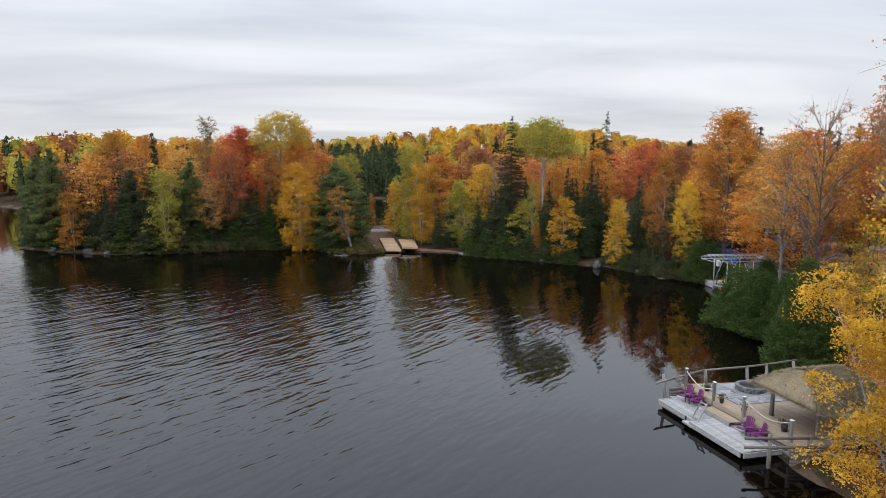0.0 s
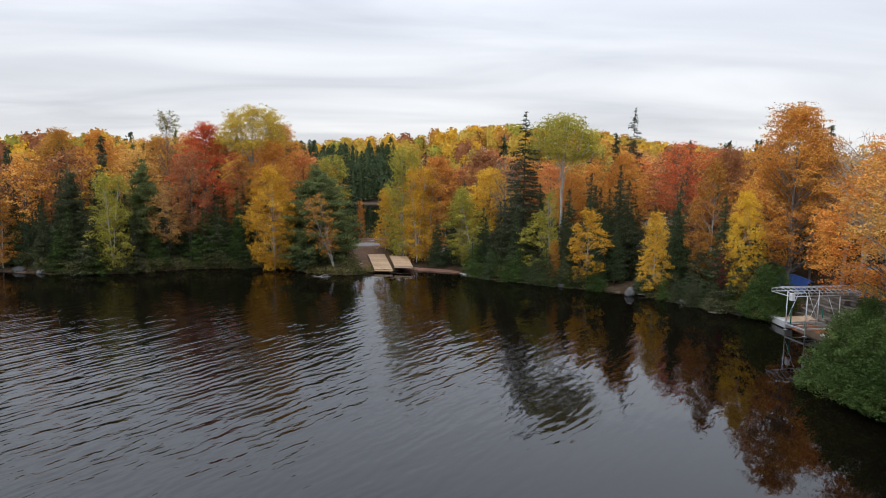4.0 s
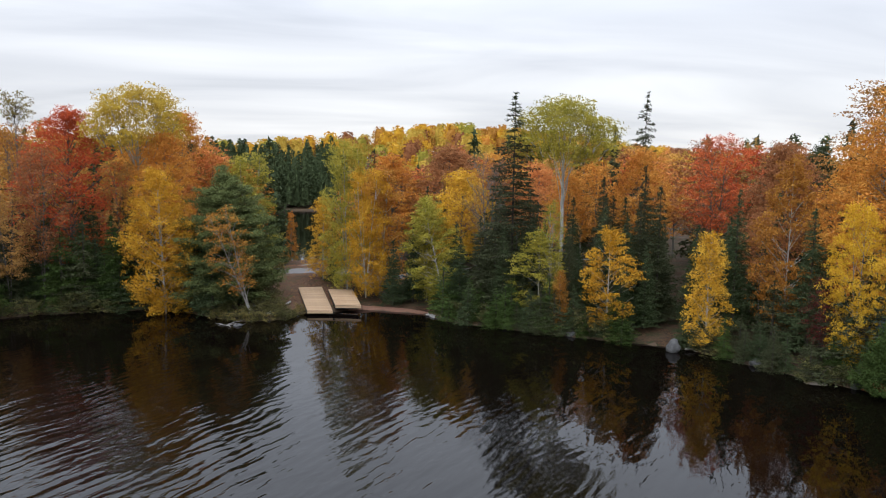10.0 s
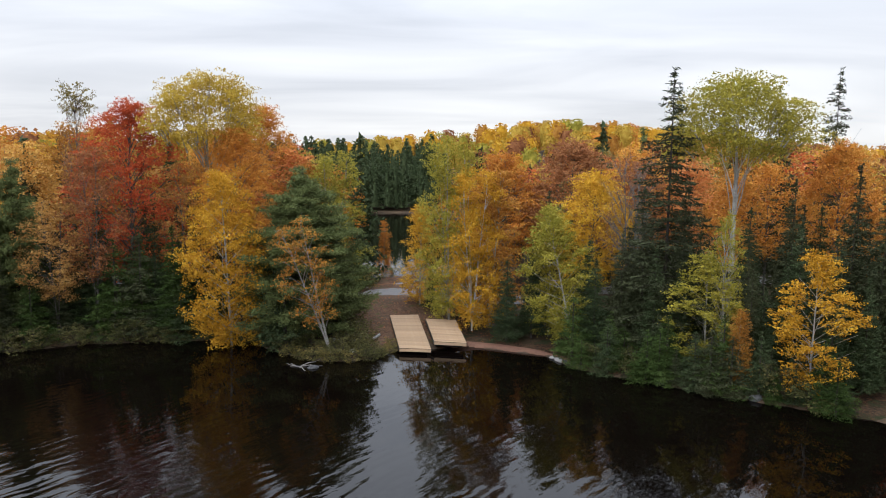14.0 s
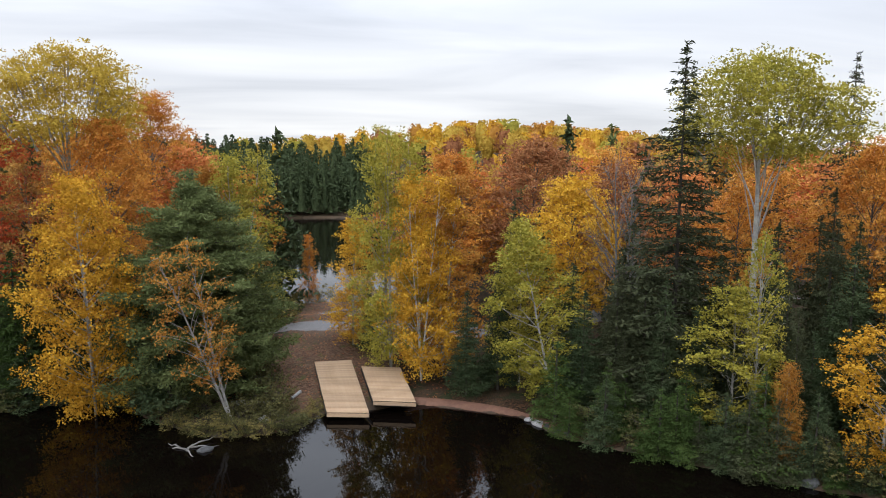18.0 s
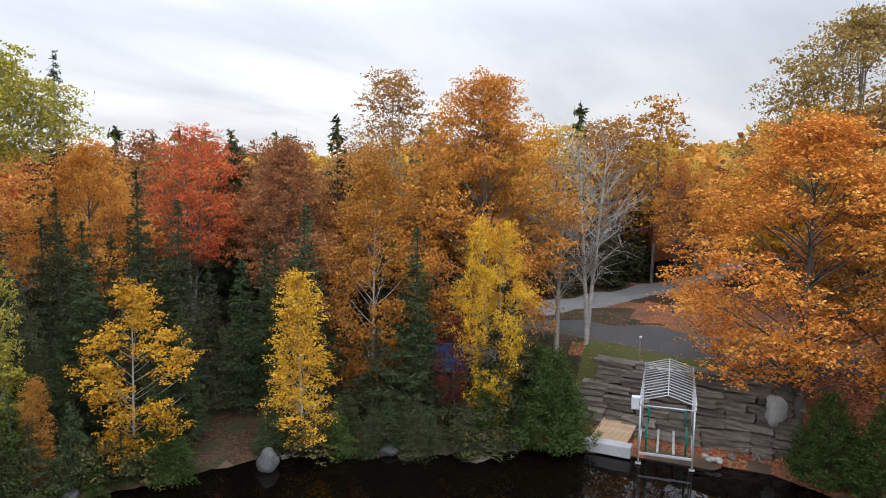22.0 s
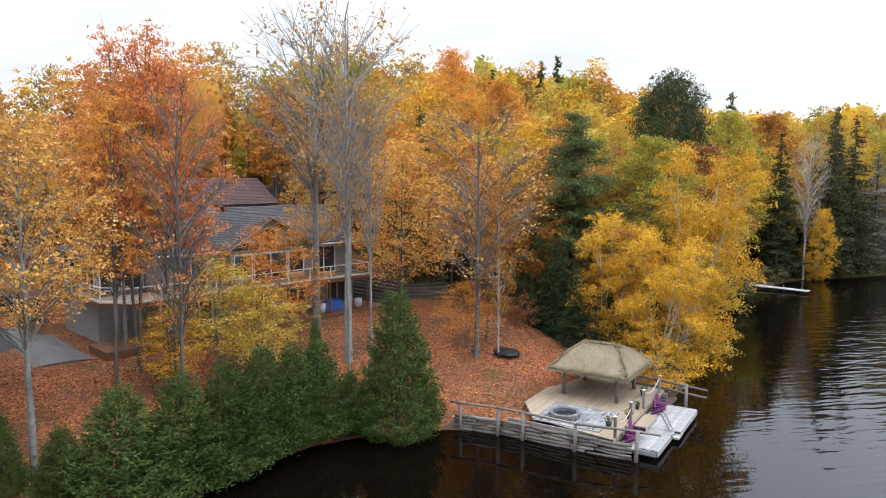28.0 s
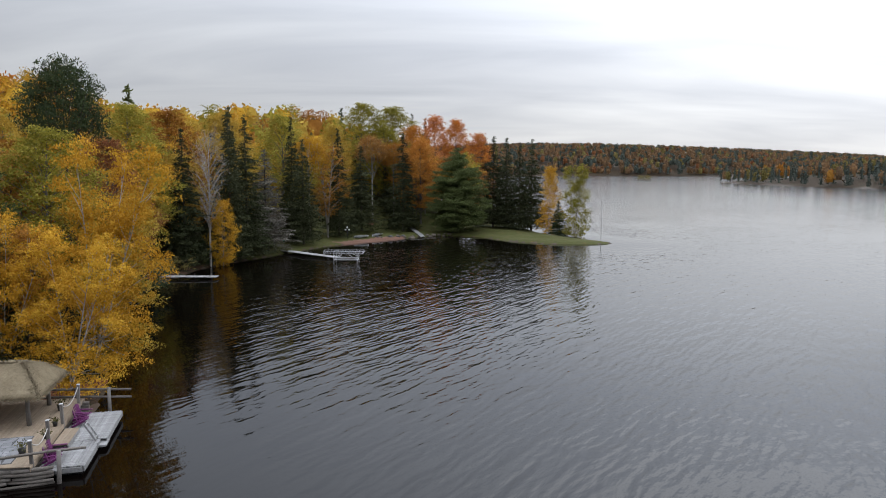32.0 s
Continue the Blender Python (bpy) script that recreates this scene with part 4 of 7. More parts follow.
tree("fir", "fir", 24.8, 35, 14.0, "spruce", "slender dark fir in the shade", "firs", 0.9)
tree("maple", "high", 38.3, 39.0, 18.2, "red", "bright red maple in the wood", "maples", 1.0)
tree("maple", "maple", 30.4, 39.8, 16.4, "orange", "orange-red maple in the wood", "maples", 0.8)
tree("maple", "maple", 42, 33, 17.0, "rust", "rust-coloured maple in the wood", "maples", 0.8)
tree("fir", "fir", 32.9, 24.3, 13.0, "fir", "dark green fir in the wood", "firs", 1.0)
tree("birch", "birch", 29.2, 21.6, 9.6, "gold", "golden birch behind the grey boulder", "shore birches", 1.15)
tree("birch", "airy", 48.0, 26.7, 22.5, "tan", "tall birch with thin tan leaves", wide=1.15, bark=BARK_WHITE)
tree("birch", "open", 35.6, 21.2, 15.5, "amber", "tall birch with thin amber leaves", "shore birches", 0.85)
tree("maple", "maple", 42.6, 17.2, 21.3, "orange", "tall orange-red maple near the driveway", "maples", 0.98)
tree("fir", "fir", 35.8, 18.3, 12.0, "fir", "dark fir by the shore", "firs", 1.15)
tree("birch", "full_birch", 36.2, 13.6, 12.4, "sunny", "bright golden birch near the boat lift", "shore birches", 0.62)
tree("shrub_tree", "sapling", 34.9, 15.2, 7.2, "crimson", "small thin dark red tree by the shore", wide=1.0, bark=BARK_DARK)
tree("bare_tree", "bare", 47.0, 11.0, 18.5, "rust", "leafless pale grey tree by the driveway", "bare trees", 1.2, bark=BARK_WHITE, variant=1)
tree("bare_tree", "bare", 46.2, 12.9, 16.8, "rust", "leafless pale grey tree by the driveway", "bare trees", 1.2, bark=BARK_WHITE, variant=0)
tree("cedar", "cedar", 36.6, 10.0, 6.2, "cedar", "dense green cedar beside the landing", "cedars", 1.25)
tree("cedar", "cedar", 38.8, 11.6, 5.6, "cedar", "dense green cedar beside the landing", "cedars", 1.3)
# the yard and the house
tree("maple", "maple", 42.2, -2.2, 18.3, "apricot", "broad orange maple above the stone terrace", "maples", 1.35, variant=0)
tree("maple", "maple", 45.5, -6.5, 16.5, "wheat", "amber maple above the terrace", "maples", 1.2, variant=1)
tree("oak", "oak", 61.5, -5.0, 27.3, "ochre", "tall oak with a thinning ochre-green crown", wide=1.05, variant=1)
tree("oak", "lone", 36.3, -10.4, 17.4, "wheat", "oak with tan leaves and a pale straight trunk", wide=1.1, variant=0, bark=BARK_PALE)
tree("maple", "high", 42.3, -18.0, 23.2, "salmon", "tall maple thinning to salmon-red leaves", "maples", 0.8, variant=0)
tree("maple", "high", 41.9, -20.0, 21.3, "salmon", "tall maple with orange leaves", "maples", 0.9, variant=2)
tree("maple", "high", 41.2, -16.2, 19.5, "orange", "tall maple with orange leaves", "maples", 0.9, variant=1)
tree("bare_tree", "slim_bare", 35.6, -17.6, 20.0, "salmon", "slim grey tree with few red leaves behind the hedge", "bare trees", 0.75, variant=1)
tree("maple", "spray_maple", 39.2, -21.6, 10.0, "citron", "small thin yellow-green maple before the house", wide=1.3)
tree("maple", "sapling", 39.0, -18.6, 7.4, "gold", "small thin gold maple before the house", wide=2.2, bark=BARK)
tree("maple", "spray_maple", 38.6, -23.9, 8.0, "citron", "small thin yellow-green maple before the house", wide=1.4)
tree("maple", "spray_maple", 41.6, -26.9, 11.6, "apricot", "small bright orange maple before the porch", wide=1.15)
tree("bare_tree", "tall_bare", 41.6, -30.6, 26.4, "tan", "tall leafless maple by the house", "bare trees", 1.1, bark=BARK_PALE, variant=0)
tree("maple", "tall_sparse", 37.6, -30.4, 25.9, "wheat", "tall tree with a few tan leaves at the top", "bare trees", 1.05, variant=0, bark=BARK_PALE)
tree("maple", "lone", 45.4, -33.2, 17.5, "wheat", "tan maple close to the porch", "maples", 0.8, bark=BARK_PALE)
tree("maple", "lone", 45.6, -18.5, 19.0, "salmon", "slim salmon maple close to the balcony", "maples", 0.75, bark=BARK_PALE)
tree("maple", "lone", 47.4, -10.2, 17.0, "wheat", "slim tan maple by the driveway", "maples", 0.8, bark=BARK_PALE)
tree("maple", "tall_sparse", 34.6, -28.1, 21.2, "tan", "slim nearly leafless tree in the yard", "bare trees", 0.45, bark=BARK_PALE)
tree("maple", "tall_bare", 34.2, -29.6, 20.0, "tan", "slim nearly leafless tree in the yard", "bare trees", 0.45, bark=BARK_PALE)
tree("maple", "spray_maple", 40.8, -38.2, 17.6, "wheat", "orange-yellow maple beside the porch", "maples", 0.95)
tree("maple", "spray_maple", 44.5, -41.5, 18.6, "apricot", "orange maple behind the timber wall", "maples", 0.9)
tree("maple", "slim_bare", 32.0, -37.4, 19.8, "wheat", "grey forked tree losing its last leaves", "bare trees", 1.25, variant=0)
tree("maple", "slim_bare", 33.2, -39.8, 17.0, "wheat", "grey leaning tree with bare twigs", "bare trees", 1.0, variant=1, lean=(8, 0))
tree("maple", "spray_maple", 33.4, -38.0, 7.6, "orange", "low young maple with yellow-orange leaves", "maples", 1.3)
tree("birch", "sapling", 31.0, -38.6, 14.5, "amber", "pale slim birch with few leaves", "bare trees", 0.6)
tree("maple", "maple", 62, -66, 30.2, "apricot", "tall orange maple behind the house", "maples", 0.75)
tree("maple", "maple", 54, -66.5, 26, "orange", "orange maple behind the house", "maples", 0.75)
tree("conifer", "pine", 34.2, -52.3, 20.5, "pine", "dull green conifer behind the lawn", "spruces", 1.05)
tree("red_pine", "round", 33.4, -67.8, 24.7, "fir", "tall dark pine with an open crown", wide=0.62, bark=BARK_DARK)
tree("birch", "great_birch", 28.2, -47.6, 12.0, "gold", "golden birch hanging over the deck", "shore birches", 0.9, None, (0, -9))
tree("birch", "great_birch", 24.6, -53.0, 17.0, "gold", "golden birch hanging over the water", "shore birches", 0.78, None, (0, -9))
tree("birch", "great_birch", 26.0, -57.0, 13.4, "citron", "yellow-green birch hanging over the water", "shore birches", 0.95, None, (0, -8))
tree("birch", "great_birch", 23.2, -46.6, 10.8, "gold", "low golden birch hanging over the railing", "shore birches", 1.0, None, (0, -8))
tree("birch", "clump", 28.5, -49.5, 11.0, "amber", "low amber birch behind the shelter", "shore birches", 1.3)
tree("birch", "clump", 27.6, -60.5, 12.5, "gold", "golden birch leaning out from the shore", "shore birches", 1.3, None, (0, -8))
tree("maple", "maple", 30.8, -59.0, 18.2, "lime", "yellow-green maple behind the birches", "maples", 1.1)
tree("maple", "maple", 32.5, -74.0, 18.0, "rust", "rust-orange maple behind the birches", "maples", 0.9)
for x, y, h in ((29, 36, 11), (31.5, 37.5, 12), (36, 30, 10.5), (38.5, 28, 11), (34.5, 33.5, 9), (40.5, 23.5, 11), (26.2, 38.5, 12)):
    tree("spruce", "wood_spruce", x, y, h, "spruce", "dark spruce in the shade of the wood", "woods", 1.0)
for x, y, h, c in ((46, 38, 17, "rust"), (45, 44, 17, "red"), (40, 46, 17.5, "rust"), (28, 47, 15, "orange"), (22, 50, 15, "salmon"), (47, 21, 17, "amber"), (44, 26, 15, "orange"), (36.5, 26.5, 11, "rust"), (24, 45, 14, "orange"), (17, 50, 15, "rust"), (52, 32, 17, "orange"), (55, 22, 16, "gold")):
    tree("maple", "wood_leaf", x, y, h, c, "autumn maple in the mixed wood", "woods", 1.05)
for x, y, h in ((-20, 44, 10), (-28, 46, 11), (-34, 44, 11.5), (-38.5, 45, 13), (-16, 45, 10), (-22, 53, 13)):
    tree("spruce", "wood_spruce", x, y, h, "spruce", "dark spruce in the shade of the wood", "woods", 1.0)
for x, y, h, c in ((-38.5, 53, 18, "amber"), (-36, 58, 18.5, "wheat"), (-17, 56, 16, "salmon"), (-40, 47, 16, "wheat")):
    tree("maple", "wood_leaf", x, y, h, c, "autumn maple in the mixed wood", "woods", 1.1)
for x, y, h in ((60, 18, 8), (64, 17, 9), (68, 14.5, 8), (72, 13, 9.5), (76, 12, 9), (62, 21, 10), (67, 19, 9), (71, 17, 10), (75, 16, 9), (80, 11, 9), (58, 23, 8), (84, 10, 10)):
    tree("spruce", "back_spruce", x, y, 4 + h, "spruce", "dark spruce in the shade behind the gravel road", "woods", 1.2)
tree("maple", "lone", 59.0, 7.1, 16.5, "orange", "slim orange maple on the grass by the driveway", "maples", 0.8)
for x, y, h in ((27.4, -45.4, 5.5), (29.6, -46.6, 6.5), (31.6, -47.6, 6.0), (26.4, -47.6, 5.5)):
    tree("fir", "low", x, y, h, "spruce", "dark low fir behind the thatched shelter", "firs", 1.3)
for x, y, h, c in ((36, -49, 14, "amber"), (40, -47.5, 16, "orange"), (44, -50, 18, "orange"), (38, -56, 18, "rust"), (43, -57, 20, "gold"), (30.5, -50.5, 10, "olive"), (34.5, -60.5, 16, "amber")):
    tree("maple", "wood_leaf", x, y, h, c, "autumn maple at the edge of the yard", "woods", 1.0)
for x, y, h in ((-8.6, 36.4, 1.5), (-7.6, 37.0, 1.7), (-8.9, 38.2, 2.2), (-7.9, 39.0, 2.2), (-8.8, 40.6, 2.6), (-6.9, 36.2, 1.2), (-9.4, 42.5, 3.0), (-7.2, 38.0, 1.6)):
    tree("shrub", "shrub", x, y, h, "shrub", "low green-brown bush on the launch bank", "launch bushes", 1.0)
for x, y, h in ((29.2, -45.4, 8.5), (31.0, -46.2, 10), (32.8, -47.8, 10.5), (28.2, -48.5, 8)):
    tree("fir", "fir", x, y, h, "fir", "dark green fir at the edge of the yard", "firs", 1.35)
for x, y, h in ((26.2, 27.2, 8), (31.0, 27.4, 10), (25.2, 29.5, 10.5), (30.6, 24.4, 6)):
    tree("fir", "fir", x, y, h, "fir", "dark fir among the shore birches", "firs", 1.1)
for x, y, h in ((33.5, -43.5, 4.2), (35.5, -44.5, 4.6), (37.2, -43.0, 5.0), (39.0, -44.5, 5.4), (36.5, -46.2, 5.4), (34.0, -45.5, 4.8)):
    tree("shrub", "shrub", x, y, h, "rust", "straggling brown-leaved bush at the wood's edge", "yard bushes", 1.1)
# cedar hedge along the yard's shore
tree("cedar", "cedar", 38.2, -3.6, 5.3, "cedar", "clipped green cedar at the water", "cedars", 1.25)
tree("cedar", "cedar", 37.2, -6.2, 5.8, "cedar", "clipped green cedar at the water", "cedars", 1.35)
tree("cedar", "cedar", 35.9, -9.0, 4.6, "cedar", "slim green cedar at the water", "cedars", 0.8)
tree("cedar", "cedar", 31.2, -12.6, 6.3, "cedar", "green hedge cedar at the water", "cedars", 1.45)
tree("cedar", "cedar", 31.2, -15.4, 6.3, "cedar", "green hedge cedar at the water", "cedars", 1.35)
tree("cedar", "cedar", 31.3, -18.0, 6.5, "cedar", "green hedge cedar at the water", "cedars", 1.25)
tree("cedar", "cedar", 31.9, -20.2, 6.7, "cedar", "green hedge cedar at the water", "cedars", 1.1)
tree("cedar", "cedar", 32.0, -22.2, 6.4, "cedar", "green hedge cedar at the water", "cedars", 1.15)
tree("cedar", "cedar", 32.2, -24.0, 6.2, "cedar", "small green hedge cedar", "cedars", 1.3)
tree("cedar", "cedar", 33.6, -10.8, 4.0, "cedar", "low green hedge cedar at the water", "cedars", 1.3)
tree("cedar", "cedar", 31.2, -25.6, 4.2, "cedar", "small green hedge cedar", "cedars", 1.2)
tree("cedar", "tall_cedar", 29.4, -27.6, 9.4, "cedar", "tall dense cedar beside the deck", "cedars", 1.15)
tree("cedar", "cedar", 35.5, -26.2, 6.6, "cedar", "slim young cedar in the yard", "cedars", 0.5)
# the south shore
tree("spruce", "spruce", 36.1, -106.8, 20.8, "spruce", "dark pointed spruce on the south shore", "spruces", 1.16)
tree("spruce", "spruce", 31.4, -114.6, 24.6, "spruce", "tall dark pointed spruce", "spruces", 1.01)
tree("spruce", "spruce", 30.0, -119.5, 24.0, "spruce", "tall dark pointed spruce", "spruces", 1.01)
tree("birch", "bare", 33.2, -109.5, 21.0, "tan", "leafless white-barked birch on the shore", "bare trees", 0.7, bark=BARK_WHITE)
tree("birch", "full_birch", 31.6, -110.6, 10.2, "gold", "small amber birch over the water", "shore birches", 0.85)
tree("spruce", "spruce", 28.6, -127.0, 18.5, "deadneedle", "grey dying spruce by the water", "spruces", 1.7)
tree("spruce", "spruce", 23.6, -136.5, 20.5, "spruce", "dark spruce by the beach", "spruces", 1.30)
tree("spruce", "spruce", 18.5, -150, 23.3, "spruce", "dark spruce on the lawn", "spruces", 1.09)
tree("spruce", "spruce", 14.5, -158, 20, "spruce", "dark spruce on the lawn", "spruces", 1.45)
tree("birch", "round", 13.0, -170, 22.5, "tan", "white-trunked tree with an orange crown", "", 0.8)
tree("birch", "round", 8.0, -172, 21.0, "amber", "white-trunked tree with an amber crown", "", 0.7)
tree("spruce", "spruce", 5.4, -163.5, 23.2, "spruce", "dark spruce on the lawn", "spruces", 1.30)
tree("maple", "maple", 1.5, -172, 22, "orange", "red-orange maple on the point", "maples", 1.0)
tree("maple", "maple", 10.5, -181, 25.5, "lime", "yellow-green tree behind the point", "maples", 1.0)
tree("maple", "maple", 22, -168, 25.0, "yellow", "yellow tree behind the lawn", "maples", 0.9)
tree("maple", "maple", 30, -150, 26.0, "lime", "yellow-green tree behind the lawn", "maples", 1.0)
tree("maple", "maple", 37, -132, 25.0, "yellow", "yellow tree behind the shore", "maples", 1.0)
tree("maple", "maple", 42, -118, 24.5, "amber", "amber tree behind the shore", "maples", 1.0)
tree("maple", "maple", 43, -104, 24.0, "lime", "yellow-green tree behind the shore", "maples", 1.0)
tree("white_pine", "broad_pine", -7.0, -162.5, 20, "pine", "wide green pine at the shore", wide=1.0)
tree("spruce", "spruce", -16, -170, 22.8, "spruce", "dark spruce on the point", "spruces", 1.35)
tree("spruce", "spruce", -19.5, -174, 22.4, "spruce", "dark spruce on the point", "spruces", 1.35)
tree("spruce", "spruce", -22, -168, 20.4, "spruce", "dark spruce on the point", "spruces", 1.3)
tree("spruce", "spruce", -25.5, -172, 22.2, "spruce", "dark spruce on the point", "spruces", 1.35)
tree("birch", "birch", -28.5, -164, 15.5, "gold", "golden birch on the point", "shore birches", 1.0)
tree("birch", "clump", -33.2, -157.5, 15.8, "lime", "green-yellow birch at the tip of the point", "shore birches", 0.9)
tree("spruce", "spruce", -30, -160.5, 8.0, "fir", "small round spruce on the point", "spruces", 2.03)

for x, y, top, c, w in ((-2.0, -186, 28.5, "salmon", 0.8), (-7.5, -187, 27.5, "apricot", 0.7), (3.5, -178, 25.5, "orange", 0.9), (-13.5, -187, 24.0, "apricot", 0.8), (9, -190, 31.0, "lime", 1.25), (17, -186, 31.5, "lime", 1.2)):
    tree("maple", "maple", x, y, top, c, f"broad {c} maple behind the point", "maples", w)
for x, y, top in ((4.0, -193, 29.5), (0.5, -194, 28.5), (-15.5, -189, 23.5), (26.5, -141, 25.0), (34, -125, 25.5)):
    tree("spruce", "spruce", x, y, top, "spruce", "dark pointed spruce behind the shore", "spruces", 0.9)
for x, y, top, w in ((35.3, -112.6, 4.6, 1.5), (33.6, -115.0, 4.2, 1.5), (31.8, -118.2, 4.6, 1.5), (30.2, -121.4, 4.0, 1.5), (28.7, -124.6, 3.4, 1.3)):
    tree("cedar", "cedar", x, y, top, "cedar", "low dark green bush along the shore", "shore growth", w)
tree("birch", "sapling", 20.5, -147.5, 19.5, "amber", "white-trunked birch with an amber crown", "shore birches", 1.2)
tree("birch", "round", 24.0, -146, 21.5, "gold", "white-trunked birch with a golden crown", "shore birches", 0.7)

# western shore
tree("birch", "clump", -38.2, 34.4, 12.8, "lime", "yellow-green birch at the water's edge", "shore birches", 1.0)
tree("birch", "birch", -53.0, 35.4, 9.6, "amber", "small amber birch on the rocky point", "shore birches", 1.3)
tree("maple", "maple", -54.7, 54.5, 19.2, "amber", "tall amber maple on the western shore", "maples", 0.85)
tree("maple", "maple", -47.5, 52.0, 18.6, "orange", "tall orange maple on the western shore", "maples", 0.85)
tree("maple", "airy", -30.2, 41.0, 15.8, "rust", "thin rust-brown tree by the water", "maples", 0.9)
tree("maple", "airy", -32.5, 39.0, 11.5, "tan", "thin brown tree with bare lower boughs", "maples", 1.1)
tree("cedar", "fir", -23.4, 40.6, 9.6, "cedar", "green cedar on the western shore", "cedars", 1.2)
tree("cedar", "fir", -26.2, 40.8, 8.8, "cedar", "green cedar on the western shore", "cedars", 1.2)
tree("white_pine", "pine", -36.0, 39.5, 15.0, "pine", "full green pine near the water", wide=0.8)
tree("white_pine", "pine", -57.5, 38.5, 16.4, "pine", "full green pine on the rocky point", wide=0.85)
tree("white_pine", "pine", -61.5, 41.5, 15.4, "pine", "full green pine on the rocky point", wide=0.85)
tree("white_pine", "pine", -44.5, 37.0, 13.0, "spruce", "dark green pine near the water", wide=0.9)
tree("dead_tree", "bare", -36.2, 49.8, 20.8, "rust", "bare thin trunk above the wood", wide=0.35)
tree("poplar", "shrub", -36.2, 49.8, 21.9, "olive", "tuft of green leaves on a thin bare trunk", wide=0.9, z=19.2)
tree("fir", "fir", -41.5, 40.0, 12.2, "spruce", "pointed dark fir in the wood", "firs", 0.8)
tree("fir", "fir", -43.0, 41.5, 12.8, "spruce", "pointed dark fir in the wood", "firs", 0.8)
tree("fir", "fir", -24.0, 46.0, 12.0, "spruce", "pointed dark fir in the wood", "firs", 0.9)
tree("fir", "fir", 8.6, 48.0, 12.5, "spruce", "small pointed fir among the maples", "firs", 0.8)
tree("fir", "fir", 10.4, 47.5, 12.0, "spruce", "small pointed fir among the maples", "firs", 0.8)
# low growth along the water's edge
shore_rng = random.Random(23)


def shore_growth(first, last, gap, d0, d1, mix, lo, hi, skip=()):
    """Low trees and shrubs leaning out over the water from one corner of the shore to another."""
    pts = LAKE[LAKE.index(first):LAKE.index(last) + 1]
    for (ax, ay), (bx, by) in zip(pts, pts[1:]):
        ln = math.hypot(bx - ax, by - ay)
        for k in range(max(1, int(ln / gap))):
            s = (k + shore_rng.random()) / max(1, int(ln / gap))
            d = shore_rng.uniform(d0, d1)
            x = ax + (bx - ax) * s - (by - ay) / ln * d
            y = ay + (by - ay) * s + (bx - ax) / ln * d
            if any(a < x < b and c < y < e for a, b, c, e in skip):
                continue
            kind, leaf, label = shore_rng.choice(mix)
            h = shore_rng.uniform(lo, hi) * (0.42 if kind == "shrub" else 1)
            tree(leaf_names.get(kind, "fir"), kind, x, y, gz(x, y) + h, leaf, label, "shore growth", shore_rng.uniform(0.9, 1.35))


TARP = [(33.5, 42, 14.3, 18.3)]
leaf_names = {"shrub": "shrub", "low": "fir", "fir": "fir"}
GREENS = [("low", "fir", "low dark fir leaning over the water"), ("low", "spruce", "low dark spruce at the water's edge"), ("low", "cedar", "low green cedar at the water's edge"), ("shrub", "shrub", "straggling green-brown shoreline shrub")]
DARK_FIRS = [("fir", "fir", "dark fir in the shade of the shore"), ("fir", "spruce", "dark green spruce in the shade of the shore")]
shore_growth((-78, 80), (-46, 32.8), 2.3, 0.8, 2.8, GREENS, 4, 8)
shore_growth((-46, 32.8), (-13, 36.3), 1.9, 0.6, 2.2, GREENS[:3], 4, 8.5)
shore_growth((-46, 32.8), (-13, 36.3), 1.6, -0.1, 0.5, GREENS[3:], 2.5, 4.5)
shore_growth((9.2, 33.5), (24.3, 24.5), 1.0, -0.5, 0.5, GREENS[:3], 2.2, 4.6)
shore_growth((27, 23), (36.8, 9.2), 1.3, -0.3, 0.5, GREENS, 2.0, 4.2, TARP)
shore_growth((-64, 40), (-13, 36.3), 1.5, 1.6, 4.0, DARK_FIRS, 5.5, 9)
shore_growth((-64, 40), (-13, 36.3), 2.0, 4.0, 8.0, DARK_FIRS, 8, 12)
shore_growth((7.4, 37), (31, 17), 2.4, 7.5, 13.0, DARK_FIRS, 8, 12)
shore_growth((-13, 36.3), (-4.6, 38.0), 0.9, 0.3, 2.2, GREENS[3:], 1.6, 3.0, [(-6.2, 3, 30, 44)])
shore_growth((-13, 36.3), (-4.6, 38.0), 0.45, -0.25, 0.5, [("shrub", "olive", "low dry weeds on the launch bank"), ("shrub", "shrub", "low green weeds on the launch bank")], 1.2, 2.6)
shore_growth((7.4, 37), (24.3, 24.5), 1.35, 0.5, 1.8, GREENS, 2.6, 5.2)
shore_growth((9.2, 33.5), (24.3, 24.5), 1.5, 1.4, 3.6, DARK_FIRS, 5, 9)
shore_growth((7.4, 37), (24.3, 24.5), 1.7, 3.6, 7.5, DARK_FIRS, 8, 11.5)
shore_growth((27, 23), (36.8, 9.2), 1.5, 0.6, 2.0, GREENS, 2.5, 5.5, TARP)
shore_growth((29.8, 19.8), (36.8, 9.2), 2.6, 2.4, 5.0, GREENS[:2], 5, 9, TARP)
shore_growth((22, -49), (29.5, -117), 2.6, 0.6, 2.4, GREENS + [("shrub", "olive", "yellowing shrub on the shoreline")], 3, 6.5)
shore_growth((29.5, -117), (24.5, -128), 1.8, 0.4, 2.0, GREENS[3:], 3, 5)
shore_growth((22, -49), (35, -94), 3.4, 2.6, 6.0, GREENS[:2], 8, 14, [(0, 60, -70, -40)])

# woods behind: trees one by one out to a middle distance
wood_rng = random.Random(11)


